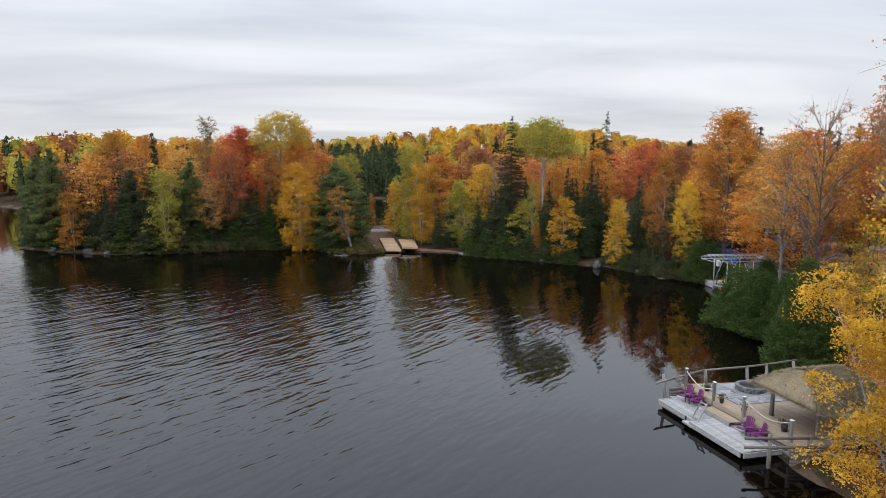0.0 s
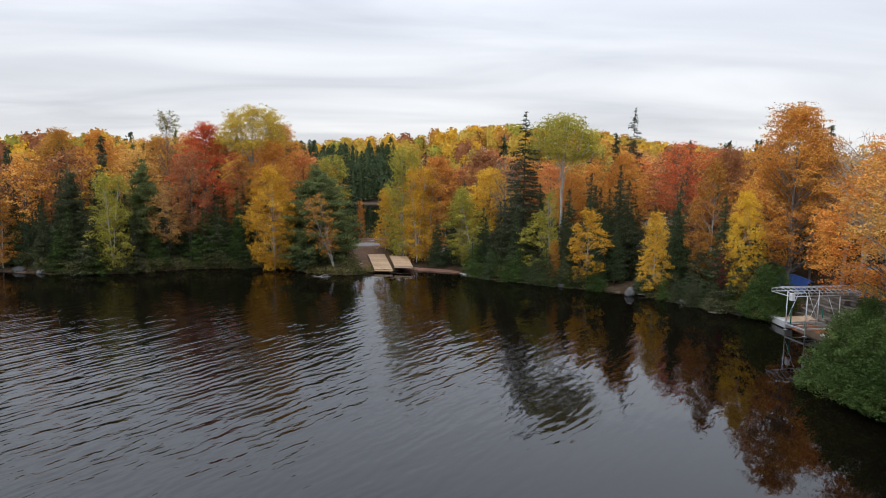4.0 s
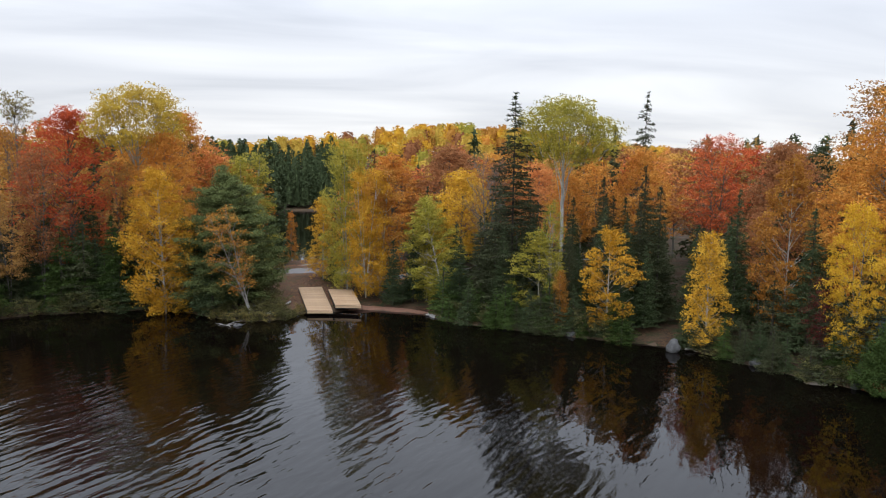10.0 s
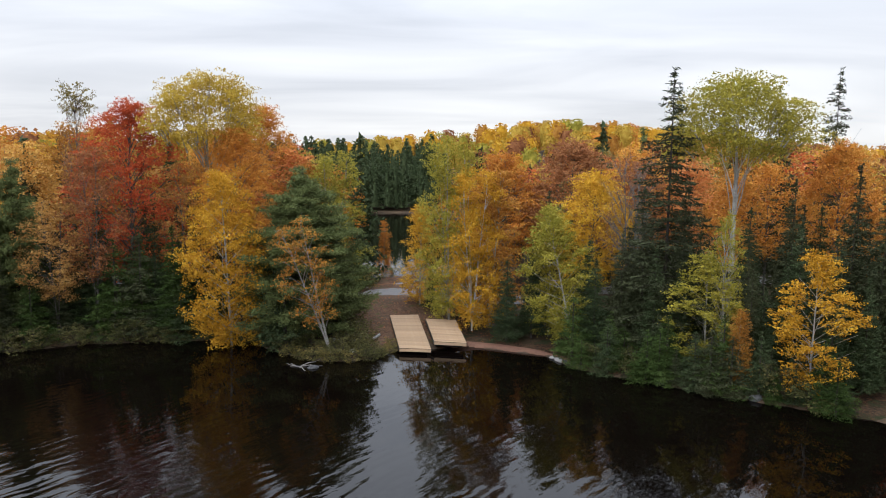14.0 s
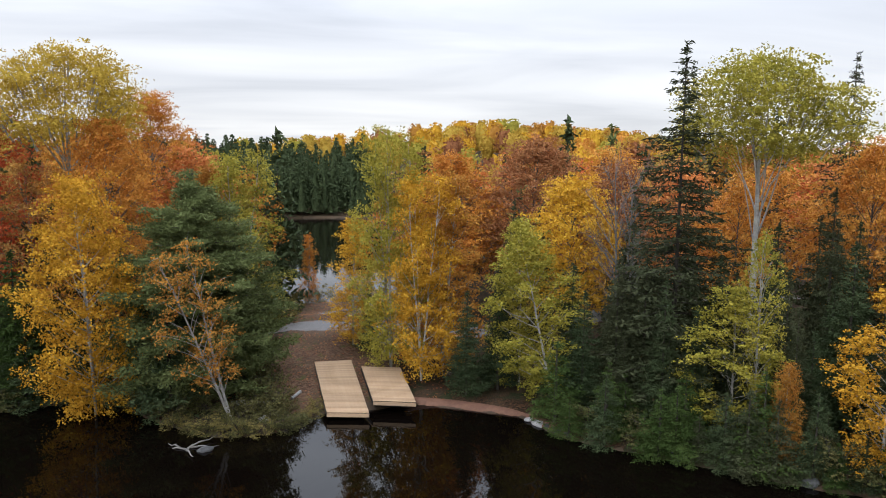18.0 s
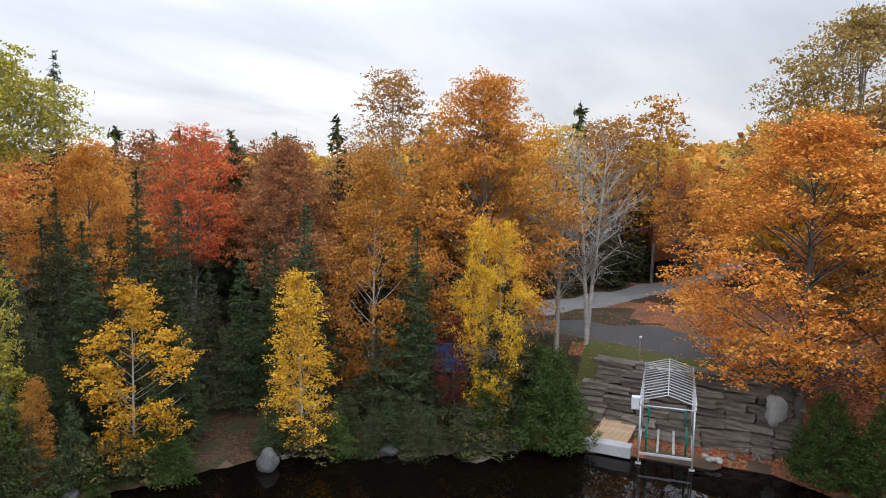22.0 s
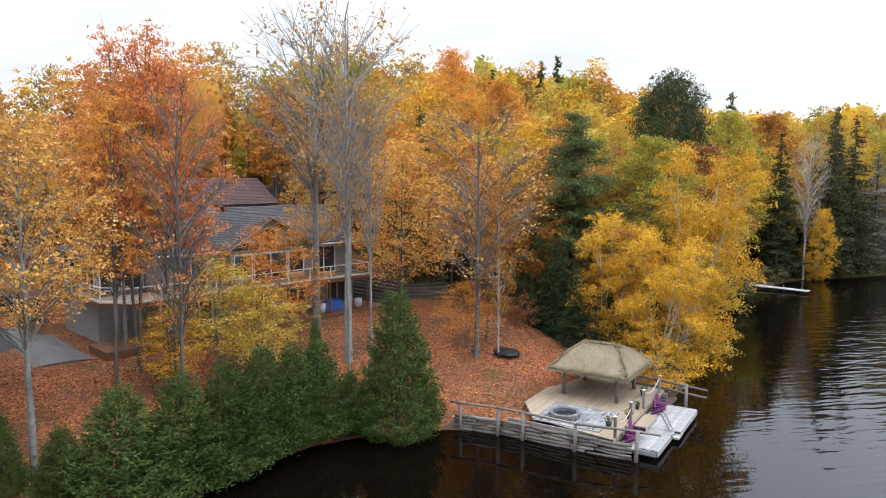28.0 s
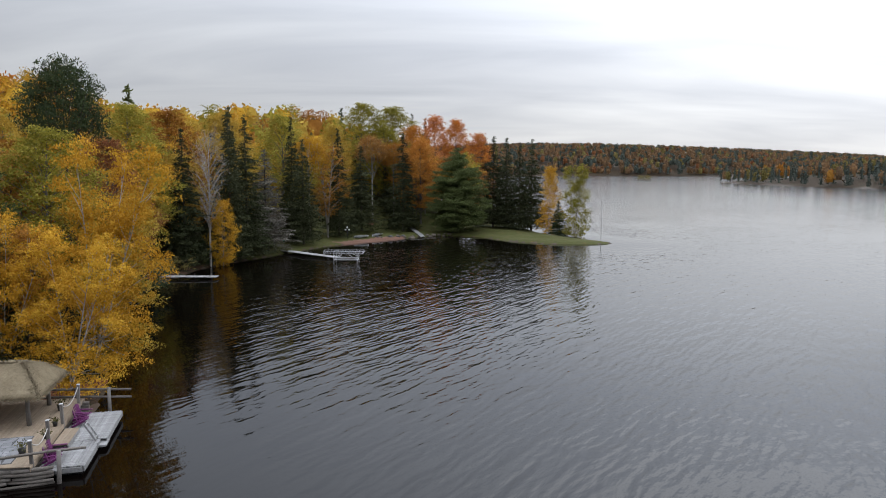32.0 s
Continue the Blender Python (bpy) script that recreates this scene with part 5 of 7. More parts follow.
def wood_tree(x, y, lo, hi):
    """One tree of the mixed wood, of a kind and colour that suit its place."""
    r = wood_rng.random()
    con = 0.30
    if y > 20 and x < -35:
        con = 0.32
    if y > 14 and 8 < x < 60:
        con = 0.50
    if y < -85:
        con = 0.18 if x > 42 or y < -160 else 0.5
    if x > 38 and -105 < y < 20:
        con = 0.06
    h = wood_rng.uniform(lo, hi)
    z = gz(x, y)
    near = math.hypot(x, max(0, y, -76 - y)) < 58
    lf, sp = ("wood_leaf", "wood_spruce") if near else ("back_leaf", "back_spruce")
    if r < con:
        return tree("spruce", sp, x, y, z + h * 1.1, wood_rng.choice(("spruce", "spruce", "fir", "pine")), "dark conifer deep in the mixed wood", "woods", wood_rng.uniform(0.8, 1.1))
    if r < con + 0.16:
        return tree("bare_tree", "wood_bare", x, y, z + h, "tan", "half-bare grey tree in the mixed wood", "woods", 1.1)
    if y < -60:
        leaf = wood_rng.choice(("yellow", "lime", "gold", "amber", "yellow", "lime"))
        return tree("broadleaf_tree", lf, x, y, z + h, leaf, "autumn-coloured broadleaf tree in the mixed wood", "woods", wood_rng.uniform(0.85, 1.25))
    leaf = wood_rng.choice(("amber", "gold", "orange", "rust", "tan", "lime") if x < -10 else ("orange", "amber", "wheat", "ochre", "gold", "lime", "tan") if x > 44 else ("orange", "rust", "amber", "tan", "salmon", "rust", "red", "olive"))
    return tree("broadleaf_tree", lf, x, y, z + h, leaf, "autumn-coloured broadleaf tree in the mixed wood", "woods", wood_rng.uniform(0.85, 1.25))


def fill(x0, x1, y0, y1, space, d0, d1, lo, hi, skip=()):
    x = x0
    while x < x1:
        y = y0
        while y < y1:
            px, py = x + wood_rng.uniform(0, space), y + wood_rng.uniform(0, space)
            d = float(inland(np.array([px]), np.array([py]))[0])
            if d0 < d < d1 and not any(a < px < b and c < py < e for a, b, c, e in skip):
                wood_tree(px, py, lo, hi)
            y += space
        x += space


CLEAR = [(24, 46, 18, 46), (-40, -10, 34, 54), (2, 26, 36, 50), (-10.5, 1.5, 30, 68), (43, 60, -46, 17), (59, 72, -42, -26), (62, 74, 2, 9), (19, 46, -60, 12), (-45, 45, 50, 57), (50, 62, 6, 24), (60, 100, 4, 11), (-9, 8, 36, 50), (12, 26, 26, 42), (6, 15, 28, 38), (28, 50, -6, 16)]
fill(-66, 75, 24, 88, 5.0, 2.5, 48, 11, 16, CLEAR)
fill(38, 92, -70, 26, 6.0, 3, 70, 13, 18, CLEAR + [(44, 62, -44, -14)])
fill(22, 80, -150, -50, 5.2, 4, 52, 13, 19, [(15, 34, -150, -118), (20, 46, -62, -44)])
fill(-20, 60, -215, -160, 7.0, 14, 60, 12, 17, [(-40, 22, -172, -130)])
tree("white_pine", "pine", 50.8, 40.2, 18.3, "fir", "dark full pine among the maples", "", 1.15, 40, variant=0)
tree("white_pine", "pine", 47.2, 42.8, 17.4, "fir", "dark full pine among the maples", "", 1.0, 120, variant=1)
tree("fir", "fir", 39.3, 29.0, 12.6, "fir", "dark fir between the amber birches", "firs", 1.25, 70, variant=1)

# far woods, as one mass of crowns a colour
far_rng = np.random.default_rng(3)


def far_woods(name, n, x0, x1, y0, y1, leaf, label, h, conical, d_lo=8, d_hi=1e9, quads=64, size=1.7, avoid=()):
    px, py = far_rng.uniform(x0, x1, n), far_rng.uniform(y0, y1, n)
    d = inland(px, py)
    keep = (d > d_lo) & (d < d_hi)
    for a, b, c, e in avoid:
        keep &= ~((px > a) & (px < b) & (py > c) & (py < e))
    px, py = px[keep], py[keep]
    pz = ground_height(px, py)
    hh = h * far_rng.uniform(0.62 if conical else 0.8, 1.15, len(px))
    m = len(px)
    if not m:
        return
    s = far_rng.uniform(0.0, 1.0, (m, quads)) ** 0.75
    a = far_rng.uniform(0, 6.283, (m, quads))
    if conical:
        rad = 0.24 * hh[:, None] * (1.04 - s) ** 0.7 * far_rng.uniform(0.5, 1.0, (m, quads))
        zz = pz[:, None] + hh[:, None] * (0.05 + 0.97 * s)
    else:
        rad = 0.33 * hh[:, None] * np.sqrt(np.maximum(0.03, 1 - (1.7 * s - 0.75) ** 2)) * far_rng.uniform(0.55, 1.0, (m, quads))
        zz = pz[:, None] + hh[:, None] * (0.18 + 0.80 * s)
    pos = np.stack([px[:, None] + rad * np.cos(a), py[:, None] + rad * np.sin(a), zz], -1).reshape(-1, 3)
    ax = np.stack([np.cos(a), np.sin(a), -0.7 + 0 * a], -1).reshape(-1, 3) if conical else None
    v, q = kites(far_rng, pos, size, 0.1, ax, 0.55 if conical else 0.8)
    if quads > 40:
        # the shaded inside of each crown, where leaves stand too close to see through
        lev = np.array([0.06, 0.3, 0.55, 0.78, 0.95])
        prof = 0.08 * (1.04 - lev) ** 0.75 if conical else 0.19 * np.sqrt(np.maximum(0.03, 1 - (1.7 * lev - 0.75) ** 2))
        ang = np.arange(7) * 6.283185 / 7
        rr = hh[:, None, None] * prof[None, :, None] * far_rng.uniform(0.8, 1.2, (m, 5, 7))
        cz = (pz[:, None] + hh[:, None] * ((0.05 + 0.95 * lev) if conical else (0.18 + 0.77 * lev)))[:, :, None] + far_rng.uniform(-0.4, 0.4, (m, 5, 7))
        cv = np.stack([px[:, None, None] + rr * np.cos(ang), py[:, None, None] + rr * np.sin(ang), cz], -1).reshape(-1, 3)
        li, ai = np.meshgrid(np.arange(4), np.arange(7), indexing="ij")
        one = np.stack([li * 7 + ai, li * 7 + (ai + 1) % 7, (li + 1) * 7 + (ai + 1) % 7, (li + 1) * 7 + ai], -1).reshape(-1, 4)
        cq = (one[None] + 35 * np.arange(m)[:, None, None]).reshape(-1, 4)
        v, q = np.vstack([v, cv]), np.vstack([q, cq + len(v)])
    tagged(new(name, mesh_of(name, v, q, LEAF[leaf])), label, "forest", kind="stuff")


BACK = [(-80, 100, 20, 90)]
for leaf, n in (("gold", 330), ("yellow", 520), ("amber", 200), ("rust", 110), ("orange", 90), ("lime", 110)):
    far_woods("far_woods", n, -240, 280, 75, 400, leaf, f"distant hillside trees in autumn {leaf}", 13, False, avoid=BACK + [(-75, 5, 170, 232)], quads=190, size=1.0)
far_woods("far_conifers", 60, -240, 280, 75, 400, "fir", "distant dark conifers on the hillside", 13, True, avoid=BACK, quads=110, size=1.1)
far_woods("far_conifers", 420, -80, -6, 180, 240, "fir", "dense dark conifers across the pond", 13.5, True, 2, 60, quads=190, size=0.9)
for leaf, n in (("orange", 120), ("amber", 120), ("rust", 70), ("yellow", 80)):
    far_woods("far_woods", n, 72, 200, -200, 80, leaf, f"distant trees in autumn {leaf} behind the house", 14, False, quads=100, size=0.95)
    far_woods("far_woods", n // 2, -20, 120, -420, -195, leaf, f"distant trees in autumn {leaf} beyond the point", 14, False, quads=100, size=1.1)
for leaf, n in (("yellow", 70), ("lime", 70), ("gold", 110), ("amber", 90)):
    far_woods("far_woods", n, 62, 150, -200, -60, leaf, f"hillside trees in autumn {leaf} south of the house", 15, False, quads=100, size=0.95)
    far_woods("far_woods", n // 2, 8, 75, -250, -178, leaf, f"hillside trees in autumn {leaf} behind the point", 15, False, quads=100, size=1.0)
far_woods("far_conifers", 30, 72, 240, -300, 80, "fir", "distant conifers behind the house", 10.5, True, quads=130, size=0.95)
far_woods("far_conifers", 140, -20, 120, -420, -205, "fir", "distant conifers beyond the point", 14, True, quads=100, size=1.1)
far_woods("far_conifers", 240, -330, -66, 30, 260, "fir", "conifers along the western shore", 14, True, 3, 90, quads=90, size=1.2)
for leaf in ("amber", "lime", "rust"):
    far_woods("far_woods", 110, -330, -66, 30, 260, leaf, f"autumn {leaf} trees along the western shore", 14, False, 3, 90, quads=90, size=1.2)
# most crowns across the lake take the colours with distance haze painted in
for leaf, n, con in (("haze", 4200, False), ("hazed_fir", 2600, False), ("rust", 420, False), ("olive", 700, False)):
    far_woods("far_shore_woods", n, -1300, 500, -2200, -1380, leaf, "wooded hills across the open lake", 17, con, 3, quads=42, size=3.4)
for leaf, n, con in (("hazed_fir", 1100, True), ("haze", 420, False), ("olive", 200, False), ("amber", 90, False)):
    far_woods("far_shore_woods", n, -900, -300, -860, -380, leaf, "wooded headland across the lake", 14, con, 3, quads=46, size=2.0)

# fallen leaves lying loose on the yard and the launch
lrng = np.random.default_rng(17)


def loose_leaves(n, x0, x1, y0, y1, leaf, label):
    px, py = lrng.uniform(x0, x1, n), lrng.uniform(y0, y1, n)
    d = inland(px, py)
    px, py = px[d > 0.5], py[d > 0.5]
    pos = np.stack([px, py, ground_height(px, py) + 0.035], -1)
    tagged(new("fallen_leaves", mesh_of("fallen_leaves", *kites(lrng, pos, 0.15, 1.2), LEAF[leaf])), label, "fallen leaves", kind="stuff")


loose_leaves(26000, 24, 46, -46, 2, "rust", "rust-coloured leaves strewn over the yard")
loose_leaves(12000, 24, 46, -46, 2, "orange", "orange leaves strewn over the yard")
loose_leaves(3000, 40, 56, -14, 18, "amber", "amber leaves strewn by the driveway")
loose_leaves(5000, -12, 4, 37, 66, "rust", "brown leaves strewn over the boat launch")

# ---- built things ----
NEW_WOOD = grainy("new_wood", (0.42, 0.27, 0.155), (0.60, 0.42, 0.26), 5, (1, 8, 8), 0.7, 0.2, 0.25, 0.004, 0.35, vary=0.14)
DECK_WOOD = grainy("deck_wood", (0.29, 0.215, 0.142), (0.44, 0.345, 0.245), 5, (8, 1, 8), 0.75, 0.2, 0.25, 0.004, 0.4, vary=0.14)
GREY_WOOD = grainy("grey_wood", (0.22, 0.21, 0.20), (0.50, 0.49, 0.47), 6, (9, 1, 9), 0.85, 0.15, 0.4, 0.006, 0.45, vary=0.2)
OLD_LOG = grainy("old_log", (0.10, 0.085, 0.07), (0.34, 0.30, 0.26), 4, (1.2, 7, 7), 0.9, 0.1, 0.8, 0.03, 0.4, vary=0.3)
POST_WOOD = grainy("post_wood", (0.14, 0.125, 0.11), (0.34, 0.31, 0.28), 5, (6, 6, 1), 0.9, 0.1, 0.6, 0.01, 0.4, vary=0.2)
TIMBER = grainy("dark_timber", (0.07, 0.058, 0.048), (0.19, 0.16, 0.135), 4, (1.2, 7, 7), 0.9, 0.1, 0.8, 0.03, 0.4, vary=0.25)
STAIN_WOOD = grainy("stained_wood", (0.16, 0.075, 0.038), (0.27, 0.135, 0.07), 5, (8, 1, 8), 0.65, 0.25, 0.25, 0.004, vary=0.12)
BLACK = grainy("black_plastic", (0.008, 0.008, 0.009), (0.02, 0.02, 0.021), 8, rough=0.5, strength=0.1, vary=0)
CONCRETE = grainy("pale_concrete", (0.32, 0.31, 0.30), (0.52, 0.51, 0.49), 5, vary=0)
WALL_STONE = grainy("terrace_stone", (0.06, 0.049, 0.039), (0.30, 0.25, 0.20), 2.2, (1, 1, 2.5), 0.9, 0.15, 0.8, 0.05, 0.5, vary=0.28)
BOULDER = grainy("boulder", (0.04, 0.039, 0.038), (0.16, 0.156, 0.152), 5, rough=0.85, strength=0.7, dist=0.04)
PALE_ROCK = grainy("pale_rock", (0.24, 0.225, 0.21), (0.56, 0.54, 0.51), 6, rough=0.85, strength=0.7, dist=0.04, vary=0)
FLAG = grainy("flagstone", (0.17, 0.17, 0.172), (0.37, 0.365, 0.365), 2.5, rough=0.9, vary=0.22)
PIT_STONE = grainy("pit_stone", (0.09, 0.09, 0.092), (0.25, 0.245, 0.24), 4, rough=0.9, vary=0.2)
ALU = grainy("aluminium", (0.55, 0.55, 0.56), (0.75, 0.75, 0.75), 8, rough=0.45, strength=0.05, metal=0.55, vary=0.05)
WHITE = grainy("white_paint", (0.66, 0.66, 0.65), (0.82, 0.82, 0.81), 5, rough=0.5, strength=0.1, vary=0.03)
GREEN_PVC = grainy("green_guard", (0.004, 0.13, 0.085), (0.008, 0.19, 0.125), 5, rough=0.5, strength=0.1, vary=0)
PURPLE = grainy("purple_paint", (0.105, 0.010, 0.080), (0.18, 0.017, 0.135), 6, rough=0.5, spec=0.35, strength=0.1, vary=0.06)
ROPE = grainy("rope", (0.45, 0.42, 0.36), (0.68, 0.65, 0.58), 30, rough=0.9, vary=0)
THATCH = grainy("thatch", (0.17, 0.13, 0.08), (0.42, 0.34, 0.22), 9, (1, 1, 0.3), 0.95, 0.05, 0.6, 0.02, 0.4, vary=0)
TARP = grainy("blue_tarp", (0.015, 0.07, 0.30), (0.04, 0.15, 0.50), 3, rough=0.5, spec=0.35, strength=0.6, dist=0.05, vary=0)
SIDING = grainy("stone_siding", (0.24, 0.225, 0.21), (0.46, 0.43, 0.41), 5, (1, 1, 3), 0.9, 0.15, 0.6, 0.03, 0.3, vary=0)
SHINGLE = grainy("shingles", (0.048, 0.045, 0.044), (0.115, 0.107, 0.104), 6, rough=0.9, spec=0.15, strength=0.5, dist=0.02, vary=0.12)
BROWN_SHINGLE = grainy("brown_shingles", (0.06, 0.035, 0.03), (0.13, 0.08, 0.07), 6, rough=0.9, spec=0.15, vary=0)
TERRACOTTA = grainy("dark_pot", (0.02, 0.018, 0.017), (0.05, 0.045, 0.04), 8, rough=0.6, vary=0)


def glass_material():
    m, t, b = material("window_glass", 0.04, 0.6)
    b.inputs["Base Color"].default_value = (0.03, 0.034, 0.038, 1)
    b.inputs["Coat Weight"].default_value = 0.5
    return m


GLASS = glass_material()
PANEL = material("clear_panel", 0.05, 0.5)[0]
PANEL.node_tree.nodes["Principled BSDF"].inputs["Transmission Weight"].default_value = 1.0
PANEL.node_tree.nodes["Principled BSDF"].inputs["IOR"].default_value = 1.02
LAMP_GLASS = grainy("lamp_globe", (0.7, 0.7, 0.68), (0.85, 0.85, 0.82), 3, rough=0.3, strength=0, vary=0)
BOX_CACHE = {}


def box_mesh(sx, sy, sz, mat, bevel=0.01, rough_=0.0, seed=0):
    key = (round(sx, 3), round(sy, 3), round(sz, 3), mat.name, bevel, rough_, seed)
    if key not in BOX_CACHE:
        bm = bmesh.new()
        bmesh.ops.create_cube(bm, size=1)
        bmesh.ops.scale(bm, vec=(sx, sy, sz), verts=bm.verts)
        if rough_:
            rng = random.Random(seed)
            bmesh.ops.subdivide_edges(bm, edges=bm.edges, cuts=1, use_grid_fill=True)
            for v in bm.verts:
                v.co += Vector((rng.uniform(-1, 1) * sx, rng.uniform(-1, 1) * sy, rng.uniform(-1, 1) * sz)) * rough_
        elif bevel:
            bmesh.ops.bevel(bm, geom=bm.edges, offset=min(bevel, 0.3 * min(sx, sy, sz)), segments=1, affect="EDGES")
        me = bpy.data.meshes.new("block")
        bm.to_mesh(me)
        bm.free()
        me.materials.append(mat)
        BOX_CACHE[key] = me
    return BOX_CACHE[key]


def box(name, size, m, mat, parent, label="", bevel=0.01, rough_=0.0, seed=0):
    """A worked block of that size at the pose m."""
    ob = part_mesh(name, box_mesh(*size, mat, bevel, rough_, seed), parent, label)
    ob.matrix_basis = m
    return ob


def rod(name, pts, radii, mat, parent, sides=8, label=""):
    if isinstance(radii, (int, float)):
        radii = [radii] * len(pts)
    v, q = tube(pts, radii, sides)
    n = len(pts)
    bm = bmesh.new()
    vs = [bm.verts.new(c) for c in v]
    for f in q:
        bm.faces.new([vs[i] for i in f])
    bm.faces.new([vs[i] for i in range(sides)])
    bm.faces.new([vs[(n - 1) * sides + i] for i in range(sides)])
    bmesh.ops.recalc_face_normals(bm, faces=bm.faces)
    return part(name, bm, mat, parent, label, True)


def along(a, b, up=(0, 0, 1)):
    """A pose at the middle of a and b whose x points from a to b."""
    a, b = Vector(a), Vector(b)
    x = (b - a).normalized()
    y = Vector(up).cross(x).normalized()
    z = x.cross(y)
    m = Matrix((x, y, z)).transposed().to_4x4()
    m.translation = (a + b) / 2
    return m


def beam(name, a, b, w, h, mat, parent, label="", bevel=0.01):
    return box(name, ((Vector(b) - Vector(a)).length, w, h), along(a, b), mat, parent, label, bevel)


def rock(name, x, y, z, size, mat, label, seed, category="rock", group=""):
    rng = random.Random(seed)
    bm = bmesh.new()
    bmesh.ops.create_icosphere(bm, subdivisions=3, radius=1)
    off = Vector((rng.uniform(0, 50), rng.uniform(0, 50), rng.uniform(0, 50)))
    for v in bm.verts:
        n = noise.noise(v.co * 1.1 + off) * 0.34 + noise.noise(v.co * 3 + off) * 0.10
        v.co *= 1 + n - 0.22 * abs(noise.noise(v.co * 2.3 + off))
        v.co = Vector((v.co.x * size[0], v.co.y * size[1], v.co.z * size[2]))
    for f in bm.faces:
        f.smooth = True
    me = bpy.data.meshes.new(name)
    bm.to_mesh(me)
    bm.free()
    me.materials.append(mat)
    ob = tagged(new(name, me), label, category, group)
    ob.matrix_basis = pose(x, y, z, 0, 0, rng.uniform(0, 360))
    return ob


# boat launch: two dock sections drawn up on the bank


def dock_section(near_l, near_r, far_r, far_l, label):
    """A plank dock section lying on the slope between its four corners."""
    nl, nr, fr, fl = (Vector(p) for p in (near_l, near_r, far_r, far_l))
    ob = thing("dock_section", label, "dock", "launch docks")
    n = int((fl - nl).length / 0.145)
    for i in range(n):
        s = (i + 0.5) / n
        a, b = nl.lerp(fl, s), nr.lerp(fr, s)
        w = (fl - nl).length / n - 0.008
        m = along(a, b)
        box("plank", ((nr - nl).length, round(w, 3), 0.04), m, NEW_WOOD, ob, bevel=0.006)
    down = Vector((0, 0, -0.16))
    for a, b in ((nl, fl), (nr, fr), (nl, nr), (fl, fr)):
        beam("side_board", a + down, b + down, 0.05, 0.22, NEW_WOOD if (a, b) == (nl, nr) else BLACK, ob)
    down = Vector((0, 0, -0.36))
    for s in (0.12, 0.5, 0.88):
        a, b = nl.lerp(fl, s).lerp(nr.lerp(fr, s), 0.06), nr.lerp(fr, s).lerp(nl.lerp(fl, s), 0.06)
        beam("float", a + down, b + down, 0.6, 0.36, BLACK, ob, "black plastic dock float", 0.06)
    return ob


dock_section((-4.10, 36.75, 0.50), (-1.62, 36.60, 0.50), (-3.15, 43.9, 1.62), (-5.55, 43.55, 1.62), "long dock section of fresh pale planks on the bank")
dock_section((-1.43, 37.85, 0.80), (1.15, 37.5, 0.80), (0.22, 42.0, 1.62), (-2.36, 42.35, 1.62), "short dock section of fresh pale planks on the bank")


def driftwood(x, y, z, n, ln, seed, label):
    rng = random.Random(seed)
    ob = thing("driftwood", label, "driftwood", "driftwood")
    for i in range(n):
        a = rng.uniform(0, 6.28)
        l_ = ln * rng.uniform(0.4, 1)
        p0 = Vector((x + rng.uniform(-0.4, 0.4), y + rng.uniform(-0.4, 0.4), z))
        d = Vector((math.cos(a), math.sin(a), rng.uniform(-0.05, 0.3)))
        pts = [p0 + d * l_ * s + Vector((0, 0, 0.08 * math.sin(6 * s))) for s in (0, 0.4, 0.7, 1)]
        rod("bough", pts, [0.055, 0.045, 0.03, 0.012], POST_WOOD, ob, 6)
    return ob


driftwood(-11.2, 33.1, 0.03, 6, 2.0, 1, "bleached driftwood boughs lying in the shallows")
driftwood(27.9, 21.9, 0.15, 7, 0.9, 2, "pale washed-out stump roots at the waterline")
driftwood(3.0, 42.5, 1.0, 5, 1.2, 3, "pale roots beside the golden birch")
driftwood(36.2, 11.2, 0.2, 6, 1.3, 8, "grey dead boughs at the landing")
rock("rock", -10.0, 32.7, 0.0, (0.45, 0.3, 0.22), BOULDER, "small grey rock in the shallows", 3, group="shore rocks")
rock("boulder", 26.6, 21.8, 0.3, (0.62, 0.55, 0.75), BOULDER, "upright grey granite boulder at the water's edge", 4)
rock("rock", 33.0, 12.8, -0.1, (0.9, 0.6, 0.2), WALL_STONE, "flat dark rock just above the water", 5, group="shore rocks")
for i, (x, y, r_) in enumerate(((8.2, 35.7, 0.45), (8.7, 35.1, 0.35), (9.1, 34.5, 0.5), (7.8, 36.3, 0.3), (9.5, 33.8, 0.4), (8.9, 35.8, 0.3))):
    rock("rock", x, y, 0.05, (r_, 0.75 * r_, 0.5 * r_), PALE_ROCK if i % 3 == 0 else BOULDER, "pale grey shore rock under the fir boughs", 60 + i, group="shore rocks")
rock("rock", -7.6, 36.2, 0.35, (0.35, 0.25, 0.22), PALE_ROCK, "small pale rock on the grassy bank", 7, group="shore rocks")
log = thing("log", "bleached log lying on the grassy bank", "log", "driftwood")
rod("stem", [(-9.8, 37.9, 0.75), (-8.8, 37.6, 0.85), (-7.6, 37.7, 0.8)], [0.13, 0.15, 0.08], GREY_WOOD, log, 7)
log = thing("log", "short white driftwood piece on the bank", "log", "driftwood")
rod("stem", [(-6.4, 38.8, 0.7), (-6.0, 39.6, 0.85)], [0.10, 0.11], PALE_ROCK, log, 7)
brush = thing("log_pile", "cut poles stacked beside the gravel lane", "log pile")
for i in range(6):
    rod("pole", [(-10 + 0.2 * i, 57 + 0.25 * i, gz(-10, 57.5) + 0.1 + 0.06 * (i % 3)), (-5.5 + 0.3 * i, 56.4 + 0.3 * i, gz(-6, 57) + 0.15 + 0.06 * (i % 2))], [0.09, 0.06], GREY_WOOD, brush, 6)
